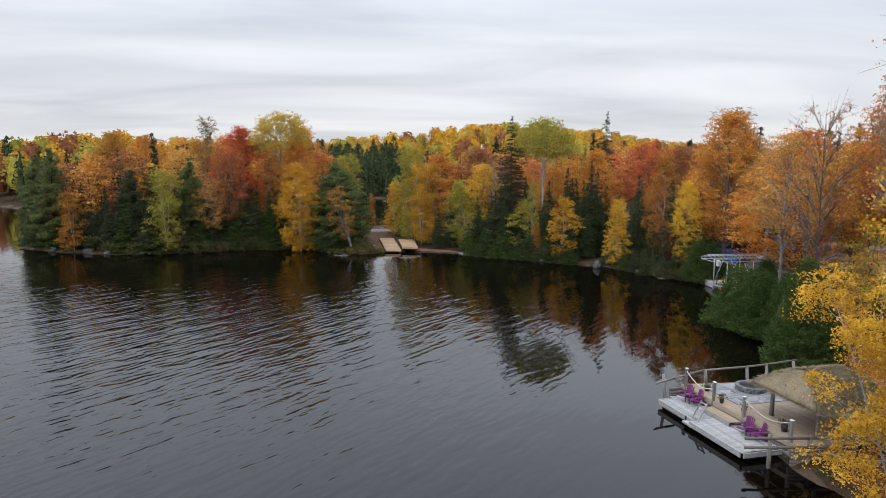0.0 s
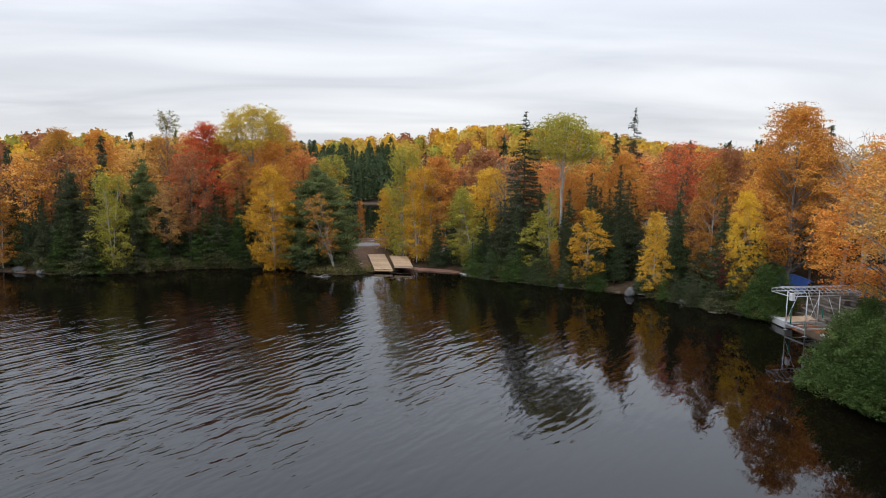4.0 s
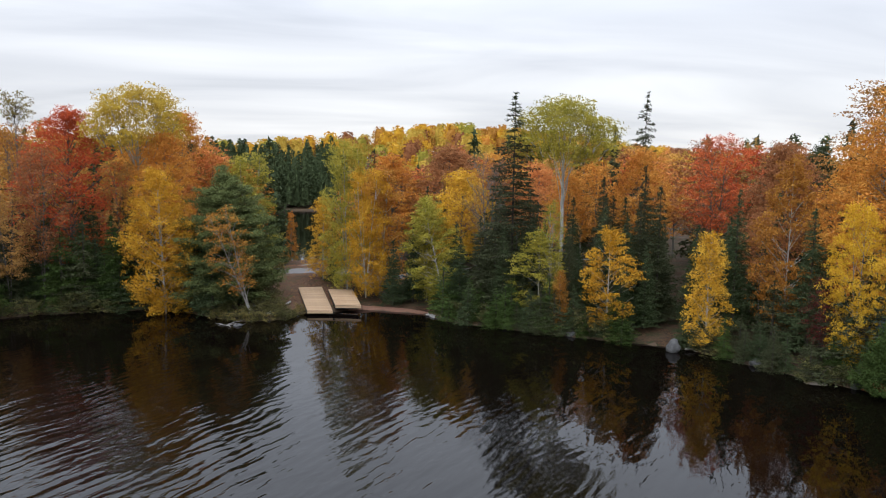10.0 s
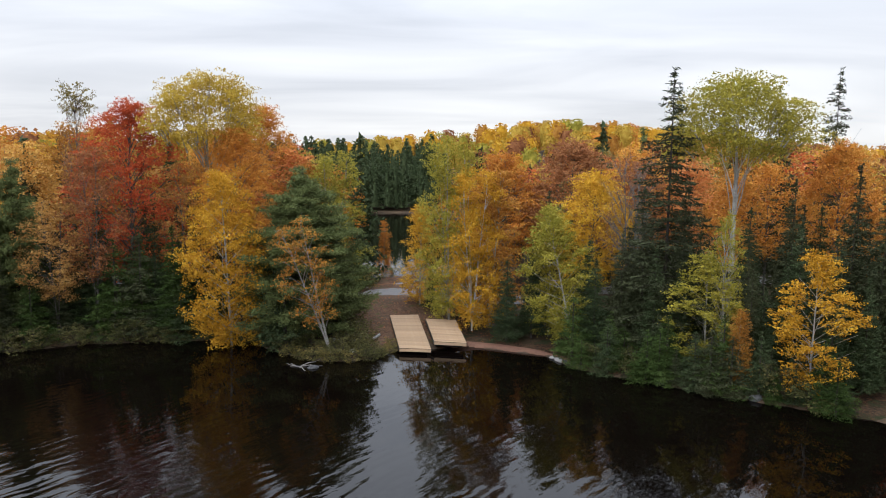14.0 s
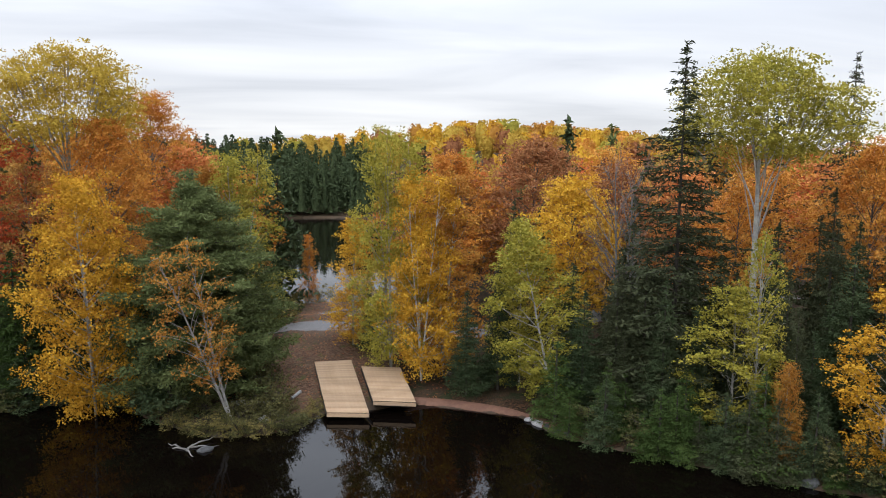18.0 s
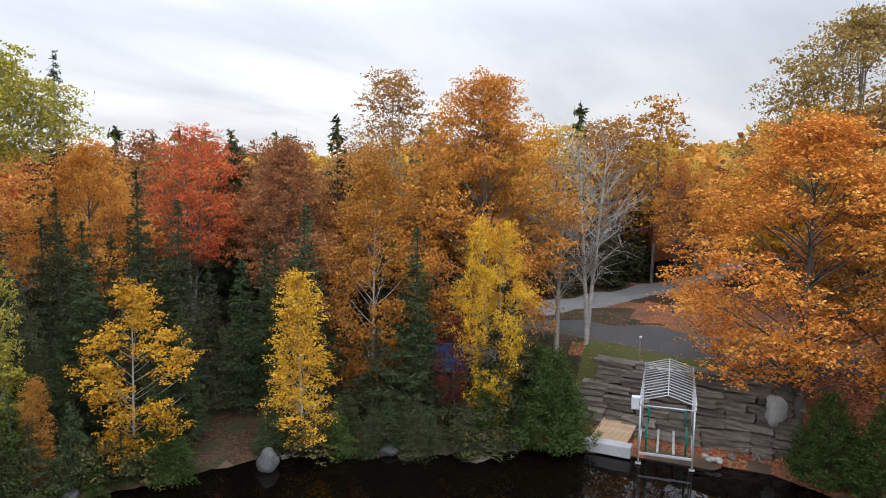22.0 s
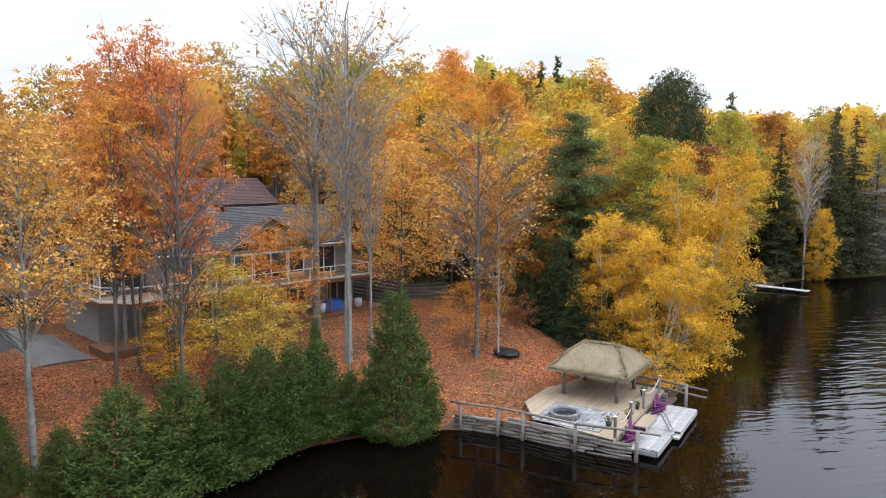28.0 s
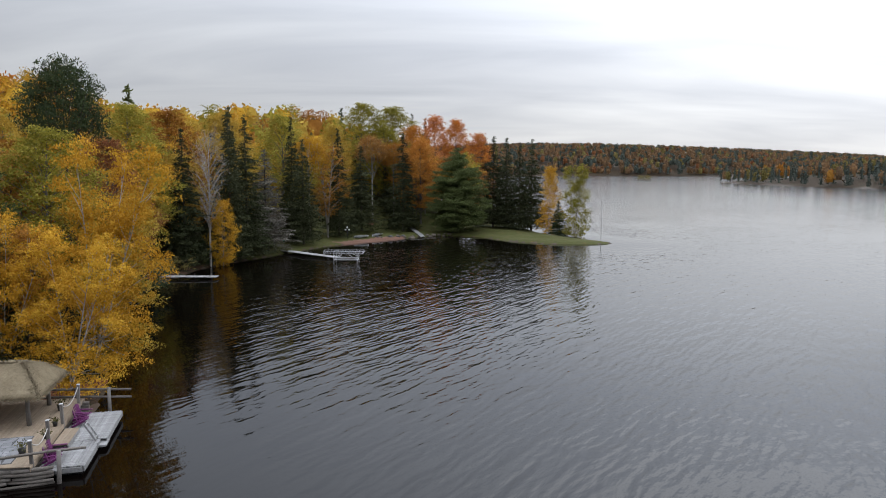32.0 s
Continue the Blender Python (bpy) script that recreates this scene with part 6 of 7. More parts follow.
for i, (x, y, s) in enumerate(((-57, 36.4, 0.8), (-50.5, 34.6, 0.9), (-47, 33.4, 0.6), (14.6, 30.6, 0.6), (19.6, 27.3, 0.5), (31.2, 17.4, 0.6), (35.2, 11.6, 0.5))):
    rock("rock", x, y, 0.25 * s, (s, 0.7 * s, 0.6 * s), BOULDER, "grey rock on the wooded shoreline", 20 + i, group="shore rocks")

# boat lift and its landing


def boat_lift(x0, x1, y0, y1, cx0, cx1, eave, peak, label, hoops=15, guards=True):
    """An aluminium lift frame with a bare canopy frame over it; the canopy runs along x."""
    ob = thing("boat_lift", label, "boat lift", "boat lifts")
    for x in (x0, x1):
        for y in (y0, y1):
            leg = rod("leg", [(x, y, -0.5), (x, y, eave)], 0.05, ALU, ob)
            box("foot_pad", (0.28, 0.28, 0.06), pose(x, y, 0.06), GREY_WOOD, leg, "worn foot pad")
            if guards:
                rod("guide_post", [(x + 0.25, y + (0.35 if y == min(y0, y1) else -0.35), 0.6), (x + 0.25, y + (0.35 if y == min(y0, y1) else -0.35), 2.2)], 0.06, GREEN_PVC, ob, 8, "green plastic guide post")
        beam("cross_beam", (x, y0, 0.62), (x, y1, 0.62), 0.09, 0.13, ALU, ob)
    for y in (y0, y1):
        beam("side_beam", (x0, y, 0.72), (x1, y, 0.72), 0.08, 0.12, ALU, ob)
        rod("brace", [(x0, y, 0.8), (x0 + (x1 - x0) * 0.35, y, eave - 0.2)], 0.03, ALU, ob, 6)
        rod("brace", [(x1, y, 0.8), (x1 - (x1 - x0) * 0.35, y, eave - 0.2)], 0.03, ALU, ob, 6)
        rod("eave_rail", [(cx0, y, eave), (cx1, y, eave)], 0.035, ALU, ob, 6)
        rod("upper_rail", [(cx0, y, eave + 0.28), (cx1, y, eave + 0.28)], 0.025, ALU, ob, 6)
    ym = (y0 + y1) / 2
    rod("ridge_rail", [(cx0, ym, peak), (cx1, ym, peak)], 0.03, ALU, ob, 6)
    for x in (cx0, cx1):
        rod("end_rail", [(x, y0, eave), (x, y1, eave)], 0.035, ALU, ob, 6)
    for i in range(hoops):
        x = cx0 + (cx1 - cx0) * i / (hoops - 1)
        rod("bow", [(x, y0, eave), (x, y0, eave + 0.22), (x, y0 + (y1 - y0) * 0.06, eave + 0.3), (x, ym, peak), (x, y1 - (y1 - y0) * 0.06, eave + 0.3), (x, y1, eave + 0.22), (x, y1, eave)], 0.026, ALU, ob, 5)
    for k in (0.35, 0.65):
        beam("bunk", (x0 - 0.1, y0 + (y1 - y0) * k, 0.82), (x1 + 0.1, y0 + (y1 - y0) * k, 0.82), 0.12, 0.08, GREY_WOOD, ob, "carpeted bunk board")
    return ob


lift_ob = boat_lift(36.6, 39.9, 5.20, 2.52, 34.9, 42.3, 3.75, 4.40, "aluminium boat lift with a bare canopy frame")
box("winch_box", (0.35, 0.45, 0.7), pose(37.3, 5.48, 3.1), WHITE, lift_ob, "white winch box", 0.04)
lift_ob.matrix_basis = pose(36.6, 3.86, 0) @ pose(0, 0, 0, 0, 0, 8.5) @ pose(-36.6, -3.86, 0)
land = thing("landing_deck", "small pale plank landing behind a concrete edge", "landing")
for i in range(22):
    box("plank", (0.15, 2.0, 0.05), pose(37.55 + 0.158 * i, 7.0, 0.62 + 0.012 * i), NEW_WOOD, land, bevel=0.006)
box("concrete_edge", (0.75, 3.3, 0.62), pose(37.0, 7.3, 0.38), CONCRETE, land, "pale poured concrete edge", 0.03)
for i in range(26):
    rr = random.Random(100 + i)
    x, y = rr.uniform(36.5, 39.2), rr.choice((rr.uniform(8.2, 10.2), rr.uniform(-1.4, 2.2)))
    s = rr.uniform(0.10, 0.32)
    rock("stone", x + (1.2 if y < 3 else 0), y, 0.35, (s, s * 0.8, s * 0.6), rr.choice((BOULDER, PALE_ROCK, WALL_STONE)), "loose shore stone by the landing", 200 + i, group="loose stones")
wall = thing("stone_terrace", "stepped retaining wall of long flat quarried stones", "stone wall")
ws = random.Random(7)
for c in range(8):
    z = 0.55 + 0.42 * c
    x = 40.2 + 0.47 * c
    y = -2.2 + ws.uniform(-0.3, 0.3)
    top_y = 9.2 - 0.15 * c
    while y < top_y:
        ln = ws.uniform(0.9, 2.6)
        box("stone", (ws.choice((1.0, 1.2)), round(ln, 1), ws.choice((0.32, 0.36, 0.39))), pose(x + ws.uniform(-0.28, 0.28) + 0.3 * step(6.5, 9, np.array(y)), y + ln / 2, z, ws.uniform(-3, 3), ws.uniform(-4, 4), ws.uniform(-7, 7)), WALL_STONE, wall, rough_=0.055, seed=ws.randint(0, 5))
        y += ln + 0.05
rock("boulder", 41.3, -1.15, 2.5, (0.62, 0.62, 0.95), PALE_ROCK, "pale upright boulder on the terrace", 31)
driftwood(39.9, -0.2, 0.55, 7, 1.7, 12, "pile of bleached driftwood logs below the terrace")
lamp = thing("post_lamp", "slim grey garden lamp post with a globe", "lamp post")
rod("pole", [(43.6, 6.7, 2.4), (43.6, 6.7, 5.1)], 0.05, POST_WOOD, lamp)
bm = bmesh.new()
bmesh.ops.create_uvsphere(bm, u_segments=12, v_segments=8, radius=0.10, matrix=Matrix.Translation((43.6, 6.7, 5.18)))
part("globe", bm, LAMP_GLASS, lamp, "small pale globe", True)
tarp = thing("covered_boat", "boat on the bank wrapped in a blue tarpaulin", "boat")
bm = bmesh.new()
bmesh.ops.create_grid(bm, x_segments=28, y_segments=12, size=1)
for v in bm.verts:
    u, w = v.co.x, v.co.y
    v.co = Vector((u * 2.9, w * 1.15, 0.1 + (1.55 - 0.4 * u * u) * (1 - abs(w) ** 2.2) + 0.09 * noise.noise(Vector((u * 5, w * 4, 2)))))
o = part("cover", bm, TARP, tarp, "crumpled blue tarpaulin", True)
o.matrix_basis = pose(44.1, 19.2, gz(44.1, 19.2) + 0.35, 0, 0, 109)
o = box("hull", (4.8, 1.6, 0.5), pose(44.1, 19.2, gz(44.1, 19.2) + 0.25, 0, 0, 109), WHITE, tarp, "white hull under the cover", 0.15)

# ---- lakeside deck ----
E1 = Vector((0.228, -0.974, 0))
E2 = Vector((0.974, 0.228, 0))
D0 = Vector((18.55, -33.35, 1.0))


def dk(u, v, z=0.0):
    """A point u metres south along the deck's lake edge, v metres inland from it."""
    return D0 + E1 * u + E2 * v + Vector((0, 0, z))


deck = thing("lakeside_deck", "pale plank deck above the water", "deck")
dr = random.Random(9)
for i in range(46):
    v = 0.07 + 0.145 * i
    u0 = -0.1 + 0.17 * v if v < 5 else -0.1 + 0.85 + (v - 5) * 1.5
    cut = dr.uniform(3.5, 7)
    for a, b in ((u0, cut), (cut + 0.006, 10.6)):
        beam("plank", dk(a, v), dk(b, v), 0.138, 0.045, DECK_WOOD, deck, bevel=0.005)
for u in (0.3, 3.5, 7, 10.3):
    beam("joist", dk(u, 0, -0.15), dk(u, 6.4, -0.15), 0.1, 0.2, POST_WOOD, deck)
beam("edge_board", dk(-0.1, -0.03, -0.12), dk(10.6, -0.03, -0.12), 0.04, 0.26, DECK_WOOD, deck)
pad = thing("flagstone_pad", "irregular grey flagstones round the fire pit", "paving")
NU, NV = 10, 10
grid_ = {}
for i in range(NU + 1):
    for j in range(NV + 1):
        edge = i in (0, NU) or j in (0, NV)
        grid_[i, j] = (0.55 + 3.6 * i / NU + (0 if edge else dr.uniform(-0.16, 0.16)), 1.0 + 3.9 * j / NV + (0 if edge else dr.uniform(-0.17, 0.17)))
done_ = set()
for i in range(NU):
    for j in range(NV):
        if (i, j) in done_:
            continue
        wide_ = dr.random() < 0.45 and i + 1 < NU
        i2 = i + (2 if wide_ else 1)
        if wide_:
            done_.add((i + 1, j))
        c = [grid_[i, j], grid_[i2, j], grid_[i2, j + 1], grid_[i, j + 1]]
        mu, mv = sum(p[0] for p in c) / 4, sum(p[1] for p in c) / 4
        bm = bmesh.new()
        lo = [bm.verts.new(dk(mu + (p[0] - mu) * 0.93, mv + (p[1] - mv) * 0.93, 0.024)) for p in c]
        f = bm.faces.new(lo)
        ext = bmesh.ops.extrude_face_region(bm, geom=[f])
        for e in ext["geom"]:
            if isinstance(e, bmesh.types.BMVert):
                e.co.z += 0.014 + dr.uniform(0, 0.008)
        bmesh.ops.recalc_face_normals(bm, faces=bm.faces)
        part("flagstone", bm, FLAG, pad)
box("mortar_bed", (3.7, 4.0, 0.012), Matrix.Translation(dk(2.35, 2.95, 0.03)) @ pose(0, 0, 0, 0, 0, math.degrees(math.atan2(E1.y, E1.x))), BOULDER, pad, "dark joint bed", 0)
pit = thing("fire_pit", "round grey stone fire pit ring", "fire pit")
PC = dk(1.95, 3.55, 0.07)
for ring in range(2):
    for k in range(14):
        a = 2 * math.pi * (k + 0.5 * (ring % 2)) / 14
        box("block", (0.37, 0.24, 0.15), Matrix.Translation(PC + Vector((math.cos(a) * 0.80, math.sin(a) * 0.80, 0.07 + 0.145 * ring))) @ pose(0, 0, 0, 0, 0, math.degrees(a) + 90), PIT_STONE, pit, bevel=0.02)
rod("ash_bed", [PC + Vector((0, 0, 0.0)), PC + Vector((0, 0, 0.1))], 0.62, BLACK, pit, 20, "black ash")
# thatched shelter
hut = thing("thatched_shelter", "open shelter with a shaggy straw roof on grey posts", "gazebo")
PO = [Vector((25.0, -38.1, 1.0)), Vector((21.6, -38.8, 1.0)), Vector((22.3, -42.2, 1.0)), Vector((25.7, -41.6, 1.0))]
for p in PO:
    rod("post", [p, p + Vector((0.02, 0.03, 1.0)), p + Vector((0, 0, 2.0))], [0.13, 0.115, 0.11], POST_WOOD, hut, 8)
for a, b in zip(PO, PO[1:] + PO[:1]):
    beam("beam", a + Vector((0, 0, 1.95)), b + Vector((0, 0, 1.95)), 0.12, 0.16, POST_WOOD, hut)
HC = sum(PO, Vector()) / 4
EV = [HC + (p - HC) * 1.42 + Vector((0, 0, 1.72)) for p in PO]
R1, R2 = HC + (PO[0] - PO[1]).normalized() * 0.95 + Vector((0, 0, 3.1)), HC - (PO[0] - PO[1]).normalized() * 0.95 + Vector((0, 0, 3.1))
slopes = [(EV[0], EV[1], R2, R1), (EV[1], EV[2], R2, R2), (EV[2], EV[3], R1, R2), (EV[3], EV[0], R1, R1)]
trng = np.random.default_rng(21)
for a, b, c, d in slopes:
    bm = bmesh.new()
    n, k = 16, 10
    rows_ = []
    for j in range(k + 1):
        s = j / k
        l_, r_ = a.lerp(d, s), b.lerp(c, s)
        rows_.append([bm.verts.new(l_.lerp(r_, i / n) + Vector((0, 0, 0.20 * math.sin(math.pi * s) + 0.03 * noise.noise(l_.lerp(r_, i / n) * 2.2)))) for i in range(n + 1)])
    for j in range(k):
        for i in range(n):
            bm.faces.new((rows_[j][i], rows_[j][i + 1], rows_[j + 1][i + 1], rows_[j + 1][i]))
    bmesh.ops.recalc_face_normals(bm, faces=bm.faces)
    bmesh.ops.solidify(bm, geom=bm.faces, thickness=0.16)
    slope_ob = part("roof_slope", bm, THATCH, hut, "", True)
    m_ = 4200
    s, w = trng.uniform(-0.05, 1.0, m_), trng.uniform(0, 1, m_)
    s[:900] = trng.uniform(-0.09, 0.03, 900)
    A, B_, C_, D_ = (np.array(v) for v in (a, b, c, d))
    pos = ((1 - s)[:, None] * (A + (B_ - A) * w[:, None]) + s[:, None] * (D_ + (C_ - D_) * w[:, None])) + [0, 0, 0.12]
    pos[:, 2] += 0.20 * np.sin(np.pi * np.clip(s, 0, 1)) - 0.04 + trng.uniform(0, 0.05, m_)
    dn = (A + B_ - C_ - D_) / 2
    dn = dn / np.linalg.norm(dn)
    ax = dn + trng.normal(size=(m_, 3)) * 0.16
    part_mesh("straw", mesh_of("straw", *kites(trng, pos, 0.42, 1.3, ax, 0.10), THATCH), slope_ob)
# straw bound over the ridge and down the hips
for a, b in ((R1, R2), (EV[0], R1), (EV[3], R1), (EV[1], R2), (EV[2], R2)):
    m_ = 700
    f = trng.uniform(0, 1, m_)[:, None]
    pos = np.array(a) * (1 - f) + np.array(b) * f + [0, 0, 0.10] + trng.normal(size=(m_, 3)) * [0.10, 0.10, 0.03]
    pos[:, 2] += 0.17 * np.sin(np.pi * f[:, 0]) * (a is not R1)
    dn = np.array(a - b) if a is not R1 else np.array([0.6, -0.8, 0.0])
    part_mesh("ridge_straw", mesh_of("ridge_straw", *kites(trng, pos, 0.40, 1.0, dn / np.linalg.norm(dn) + trng.normal(size=(m_, 3)) * 0.3, 0.10), THATCH), hut, "bound straw ridge")
# rope posts along the lake edge
RP = [dk(0.35, 0.02), dk(3.15, 0.02), dk(5.85, 0.02), dk(9.45, 0.02)]
rope_rail = thing("rope_railing", "grey posts with sagging white rope along the deck edge", "railing")
for i, p in enumerate(RP):
    post = box("post", (0.16, 0.16, 1.9), Matrix.Translation(p + Vector((0, 0, 0.2))) @ pose(0, 0, 0, dr.uniform(-2, 2), dr.uniform(-2, 2), 14), POST_WOOD, rope_rail, bevel=0.02)
    box("cap", (0.18, 0.18, 0.04), Matrix.Translation((0, 0, 0.97)), WHITE, post, "pale post cap")
for a, b in ((0, 1), (2, 3)):
    pts = [RP[a].lerp(RP[b], s) + Vector((0, 0, 1.02 - 0.42 * math.sin(math.pi * s) ** 1.0 - (0.25 * s if a == 0 else -0.0))) for s in np.linspace(0, 1, 12)]
    rod("rope", pts, 0.028, ROPE, rope_rail, 6)
# weathered low platform on floats
low = thing("swim_platform", "weathered grey plank platform just above the water", "dock")
for i in range(13):
    v = -2.05 + 0.158 * i
    for a, b, out_ in ((0.75, 4.4, 0.0), (4.45, 8.95, 0.32)):
        a2 = a + (0.1 if i < 6 and a < 1 else -0.25 if a < 1 else 0)
        e_ = dr.uniform(-0.07, 0.07)
        beam("plank", dk(a2 + e_, v - out_, -0.53 + dr.uniform(-0.006, 0.006)), dk(b + e_, v - out_, -0.53 + dr.uniform(-0.02, 0.012)), 0.141, 0.05, GREY_WOOD, low, bevel=0.006)
for k in range(2):
    beam("plank", dk(5.6, -0.15 - 0.158 * k, -0.53), dk(8.9, -0.15 - 0.158 * k, -0.53), 0.141, 0.05, GREY_WOOD, low, bevel=0.006)
for a, b, out_ in ((0.8, 3.6, 0), (3.8, 4.4, 0), (4.5, 8.9, 0.32)):
    beam("fascia", dk(a, -2.16 - out_, -0.66), dk(b, -2.16 - out_, -0.66), 0.06, 0.30, GREY_WOOD, low, "bleached edge board")
beam("fascia", dk(0.72, -2.1, -0.66), dk(0.72, -0.1, -0.66), 0.06, 0.26, GREY_WOOD, low)
beam("fascia", dk(9.06, -2.42, -0.66), dk(9.06, -0.1, -0.66), 0.06, 0.26, GREY_WOOD, low)
for a, b in ((1, 3.4), (5.6, 8.8)):
    beam("float", dk(a, -1.3, -0.86), dk(b, -1.3, -0.86), 1.4, 0.34, BLACK, low, "black float under the boards", 0.05)
stairs = thing("deck_step", "broad new plank step down to the platform", "step")
for i in range(4):
    beam("tread", dk(3.3, -0.75 + 0.19 * i, -0.28), dk(5.8, -0.75 + 0.19 * i, -0.28), 0.18, 0.045, DECK_WOOD, stairs)
beam("riser", dk(3.3, -0.84, -0.41), dk(5.8, -0.84, -0.41), 0.03, 0.2, GREY_WOOD, stairs)
lad = thing("swim_ladder", "small grey wooden ladder leaning at the platform edge", "ladder")
for v in (0.0, 0.55):
    beam("rail", dk(4.1 + v, -2.05, -0.55), dk(4.1 + v, -1.45, 0.5), 0.05, 0.10, GREY_WOOD, lad)
for k in range(4):
    s = 0.15 + 0.25 * k
    beam("rung", dk(4.1, -2.05, -0.55).lerp(dk(4.1, -1.45, 0.5), s), dk(4.65, -2.05, -0.55).lerp(dk(4.65, -1.45, 0.5), s), 0.08, 0.04, GREY_WOOD, lad)
beam("step_block", dk(3.9, -2.35, -0.75), dk(5.0, -2.35, -0.75), 0.4, 0.12, GREY_WOOD, lad)


def adirondack():
    ob = thing("garden_chair", "purple wooden slat-back garden chair on the platform", "chair", "purple garden chairs")
    for s in (-1, 1):
        beam("front_leg", (0.42, 0.30 * s, 0), (0.42, 0.30 * s, 0.52), 0.09, 0.035, PURPLE, ob)
        beam("back_leg", (0.38, 0.27 * s, 0.36), (-0.42, 0.27 * s, 0.02), 0.035, 0.11, PURPLE, ob)
        beam("armrest", (0.50, 0.33 * s, 0.55), (-0.32, 0.31 * s, 0.52), 0.13, 0.03, PURPLE, ob)
        beam("arm_support", (-0.26, 0.29 * s, 0.15), (-0.30, 0.29 * s, 0.52), 0.06, 0.03, PURPLE, ob)
    for k in range(6):
        s = k / 5
        beam("seat_slat", (0.42 - 0.55 * s, -0.27, 0.37 - 0.15 * s), (0.42 - 0.55 * s, 0.27, 0.37 - 0.15 * s), 0.09, 0.025, PURPLE, ob)
    for k in range(5):
        y = -0.22 + 0.11 * k
        beam("back_slat", (-0.13, y * 0.85, 0.20), (-0.34, y * 1.05, 0.94 - 1.2 * y * y), 0.095, 0.022, PURPLE, ob)
    return ob


for u in (1.8, 7.35):
    tb = thing("garden_table", "small square purple table between two garden chairs", "table", "purple garden tables")
    rot_ = pose(0, 0, 0, 0, 0, math.degrees(math.atan2(E2.y, E2.x)))
    for k in range(4):
        box("top_slat", (0.48, 0.105, 0.025), Matrix.Translation(dk(u, -0.62, -0.505)) @ rot_ @ Matrix.Translation((0, -0.165 + 0.11 * k, 0.46)), PURPLE, tb)
    for sx in (-1, 1):
        for sy in (-1, 1):
            box("leg", (0.05, 0.05, 0.45), Matrix.Translation(dk(u, -0.62, -0.505)) @ rot_ @ Matrix.Translation((0.2 * sx, 0.18 * sy, 0.225)), PURPLE, tb)
chair = adirondack()
ZC = math.degrees(math.atan2(-E2.y, -E2.x))
spots = [(1.35, -0.55, 14), (2.25, -0.5, -4), (6.9, -0.6, 12), (7.8, -0.5, -16)]
for k, (u, v, da) in enumerate(spots):
    m = Matrix.Translation(dk(u, v, -0.505)) @ pose(0, 0, 0, 0, 0, ZC + da)
    if k == 0:
        chair.matrix_basis = m
    else:
        copy_thing(chair, m)


def flower_pot(p, s, label):
    ob = thing("flower_pot", label, "plant pot", "flower pots")
    rod("pot", [p, p + Vector((0, 0, 0.3 * s))], [0.11 * s, 0.16 * s], TERRACOTTA, ob, 12)
    rng = np.random.default_rng(int(p.x * 100))
    pos = np.array(p) + [0, 0, 0.42 * s] + rng.normal(size=(90, 3)) * [0.13 * s, 0.13 * s, 0.10 * s]
    part_mesh("plant", mesh_of("plant", *kites(rng, pos, 0.11), LEAF["shrub"]), ob, "small leafy plant")["kind"] = "stuff"


flower_pot(dk(1.5, 0.75, 0.03), 1.2, "dark pot with a leafy plant on the deck")
flower_pot(dk(3.6, 0.25, 0.03), 0.9, "small dark pot with a plant by the step")
flower_pot(dk(5.5, 0.3, 0.03), 0.9, "small dark pot with a plant by the step")
flower_pot(dk(8.2, 0.7, 0.03), 1.2, "dark pot with a trailing plant on the deck")
# log crib under the deck's north and south ends, with pole rails
crib = thing("log_crib", "old stacked log wall holding the bank beside the deck", "log wall")
CW = [Vector((27.6, -30.6, 0)), Vector((25.0, -31.75, 0)), Vector((21.0, -32.75, 0)), Vector((17.7, -33.65, 0))]
for c in range(5):
    for a, b in zip(CW, CW[1:]):
        # logs of uneven length and thickness, some sagging or broken off short
        cut = dr.uniform(0.3, 0.7)
        for s0, s1 in ((-0.02, cut - dr.uniform(0, 0.05)), (cut, 1.02)):
            jit = Vector((0, dr.uniform(-0.10, 0.08), dr.uniform(-0.045, 0.04)))
            dz = Vector((0, 0, 0.04 + 0.19 * c))
            sag = Vector((0, dr.uniform(0, 0.03), -dr.uniform(0, 0.035)))
            r_ = dr.uniform(0.08, 0.125)
            p0, p1 = a.lerp(b, s0) + dz + jit, a.lerp(b, s1) + dz - jit * 0.6
            rod("crib_log", [p0, p0.lerp(p1, 0.35) + sag, p0.lerp(p1, 0.7) + sag * 0.8, p1], [r_ * 0.85, r_, r_ * 1.05, r_ * 0.8], OLD_LOG, crib, 8)
rail = thing("pole_railing", "crooked grey pole railing along the log wall", "railing", "pole railings")
rb = [(27.35, -30.75), (25.1, -31.55), (23.6, -31.95), (20.55, -32.65), (17.45, -33.75)]
for x, y in rb:
    rod("post", [(x, y, -0.7), (x - 0.12, y + 0.12, 0.6), (x - 0.2, y + 0.2, 1.72)], [0.11, 0.105, 0.10], POST_WOOD, rail, 8)
pts = [(27.6, -30.2, 1.72), (24.9, -31.3, 1.72), (23.4, -31.75, 1.70), (20.3, -32.4, 1.66), (17.9, -33.75, 1.58), (16.44, -34.56, 1.46)]
for a, b in zip(pts, pts[1:]):
    rod("top_pole", [a, b], [0.075, 0.065], OLD_LOG, rail, 7)
rail2 = thing("pole_railing", "grey pole railing at the far end of the deck", "railing", "pole railings")
for u, v in ((9.9, -1.6), (10.4, 0.3), (10.9, 2.6), (11.2, 5.0)):
    p = dk(u, v, 0)
    rod("post", [(p.x, p.y, -0.7), (p.x, p.y, 1.72)], [0.11, 0.10], POST_WOOD, rail2, 8)
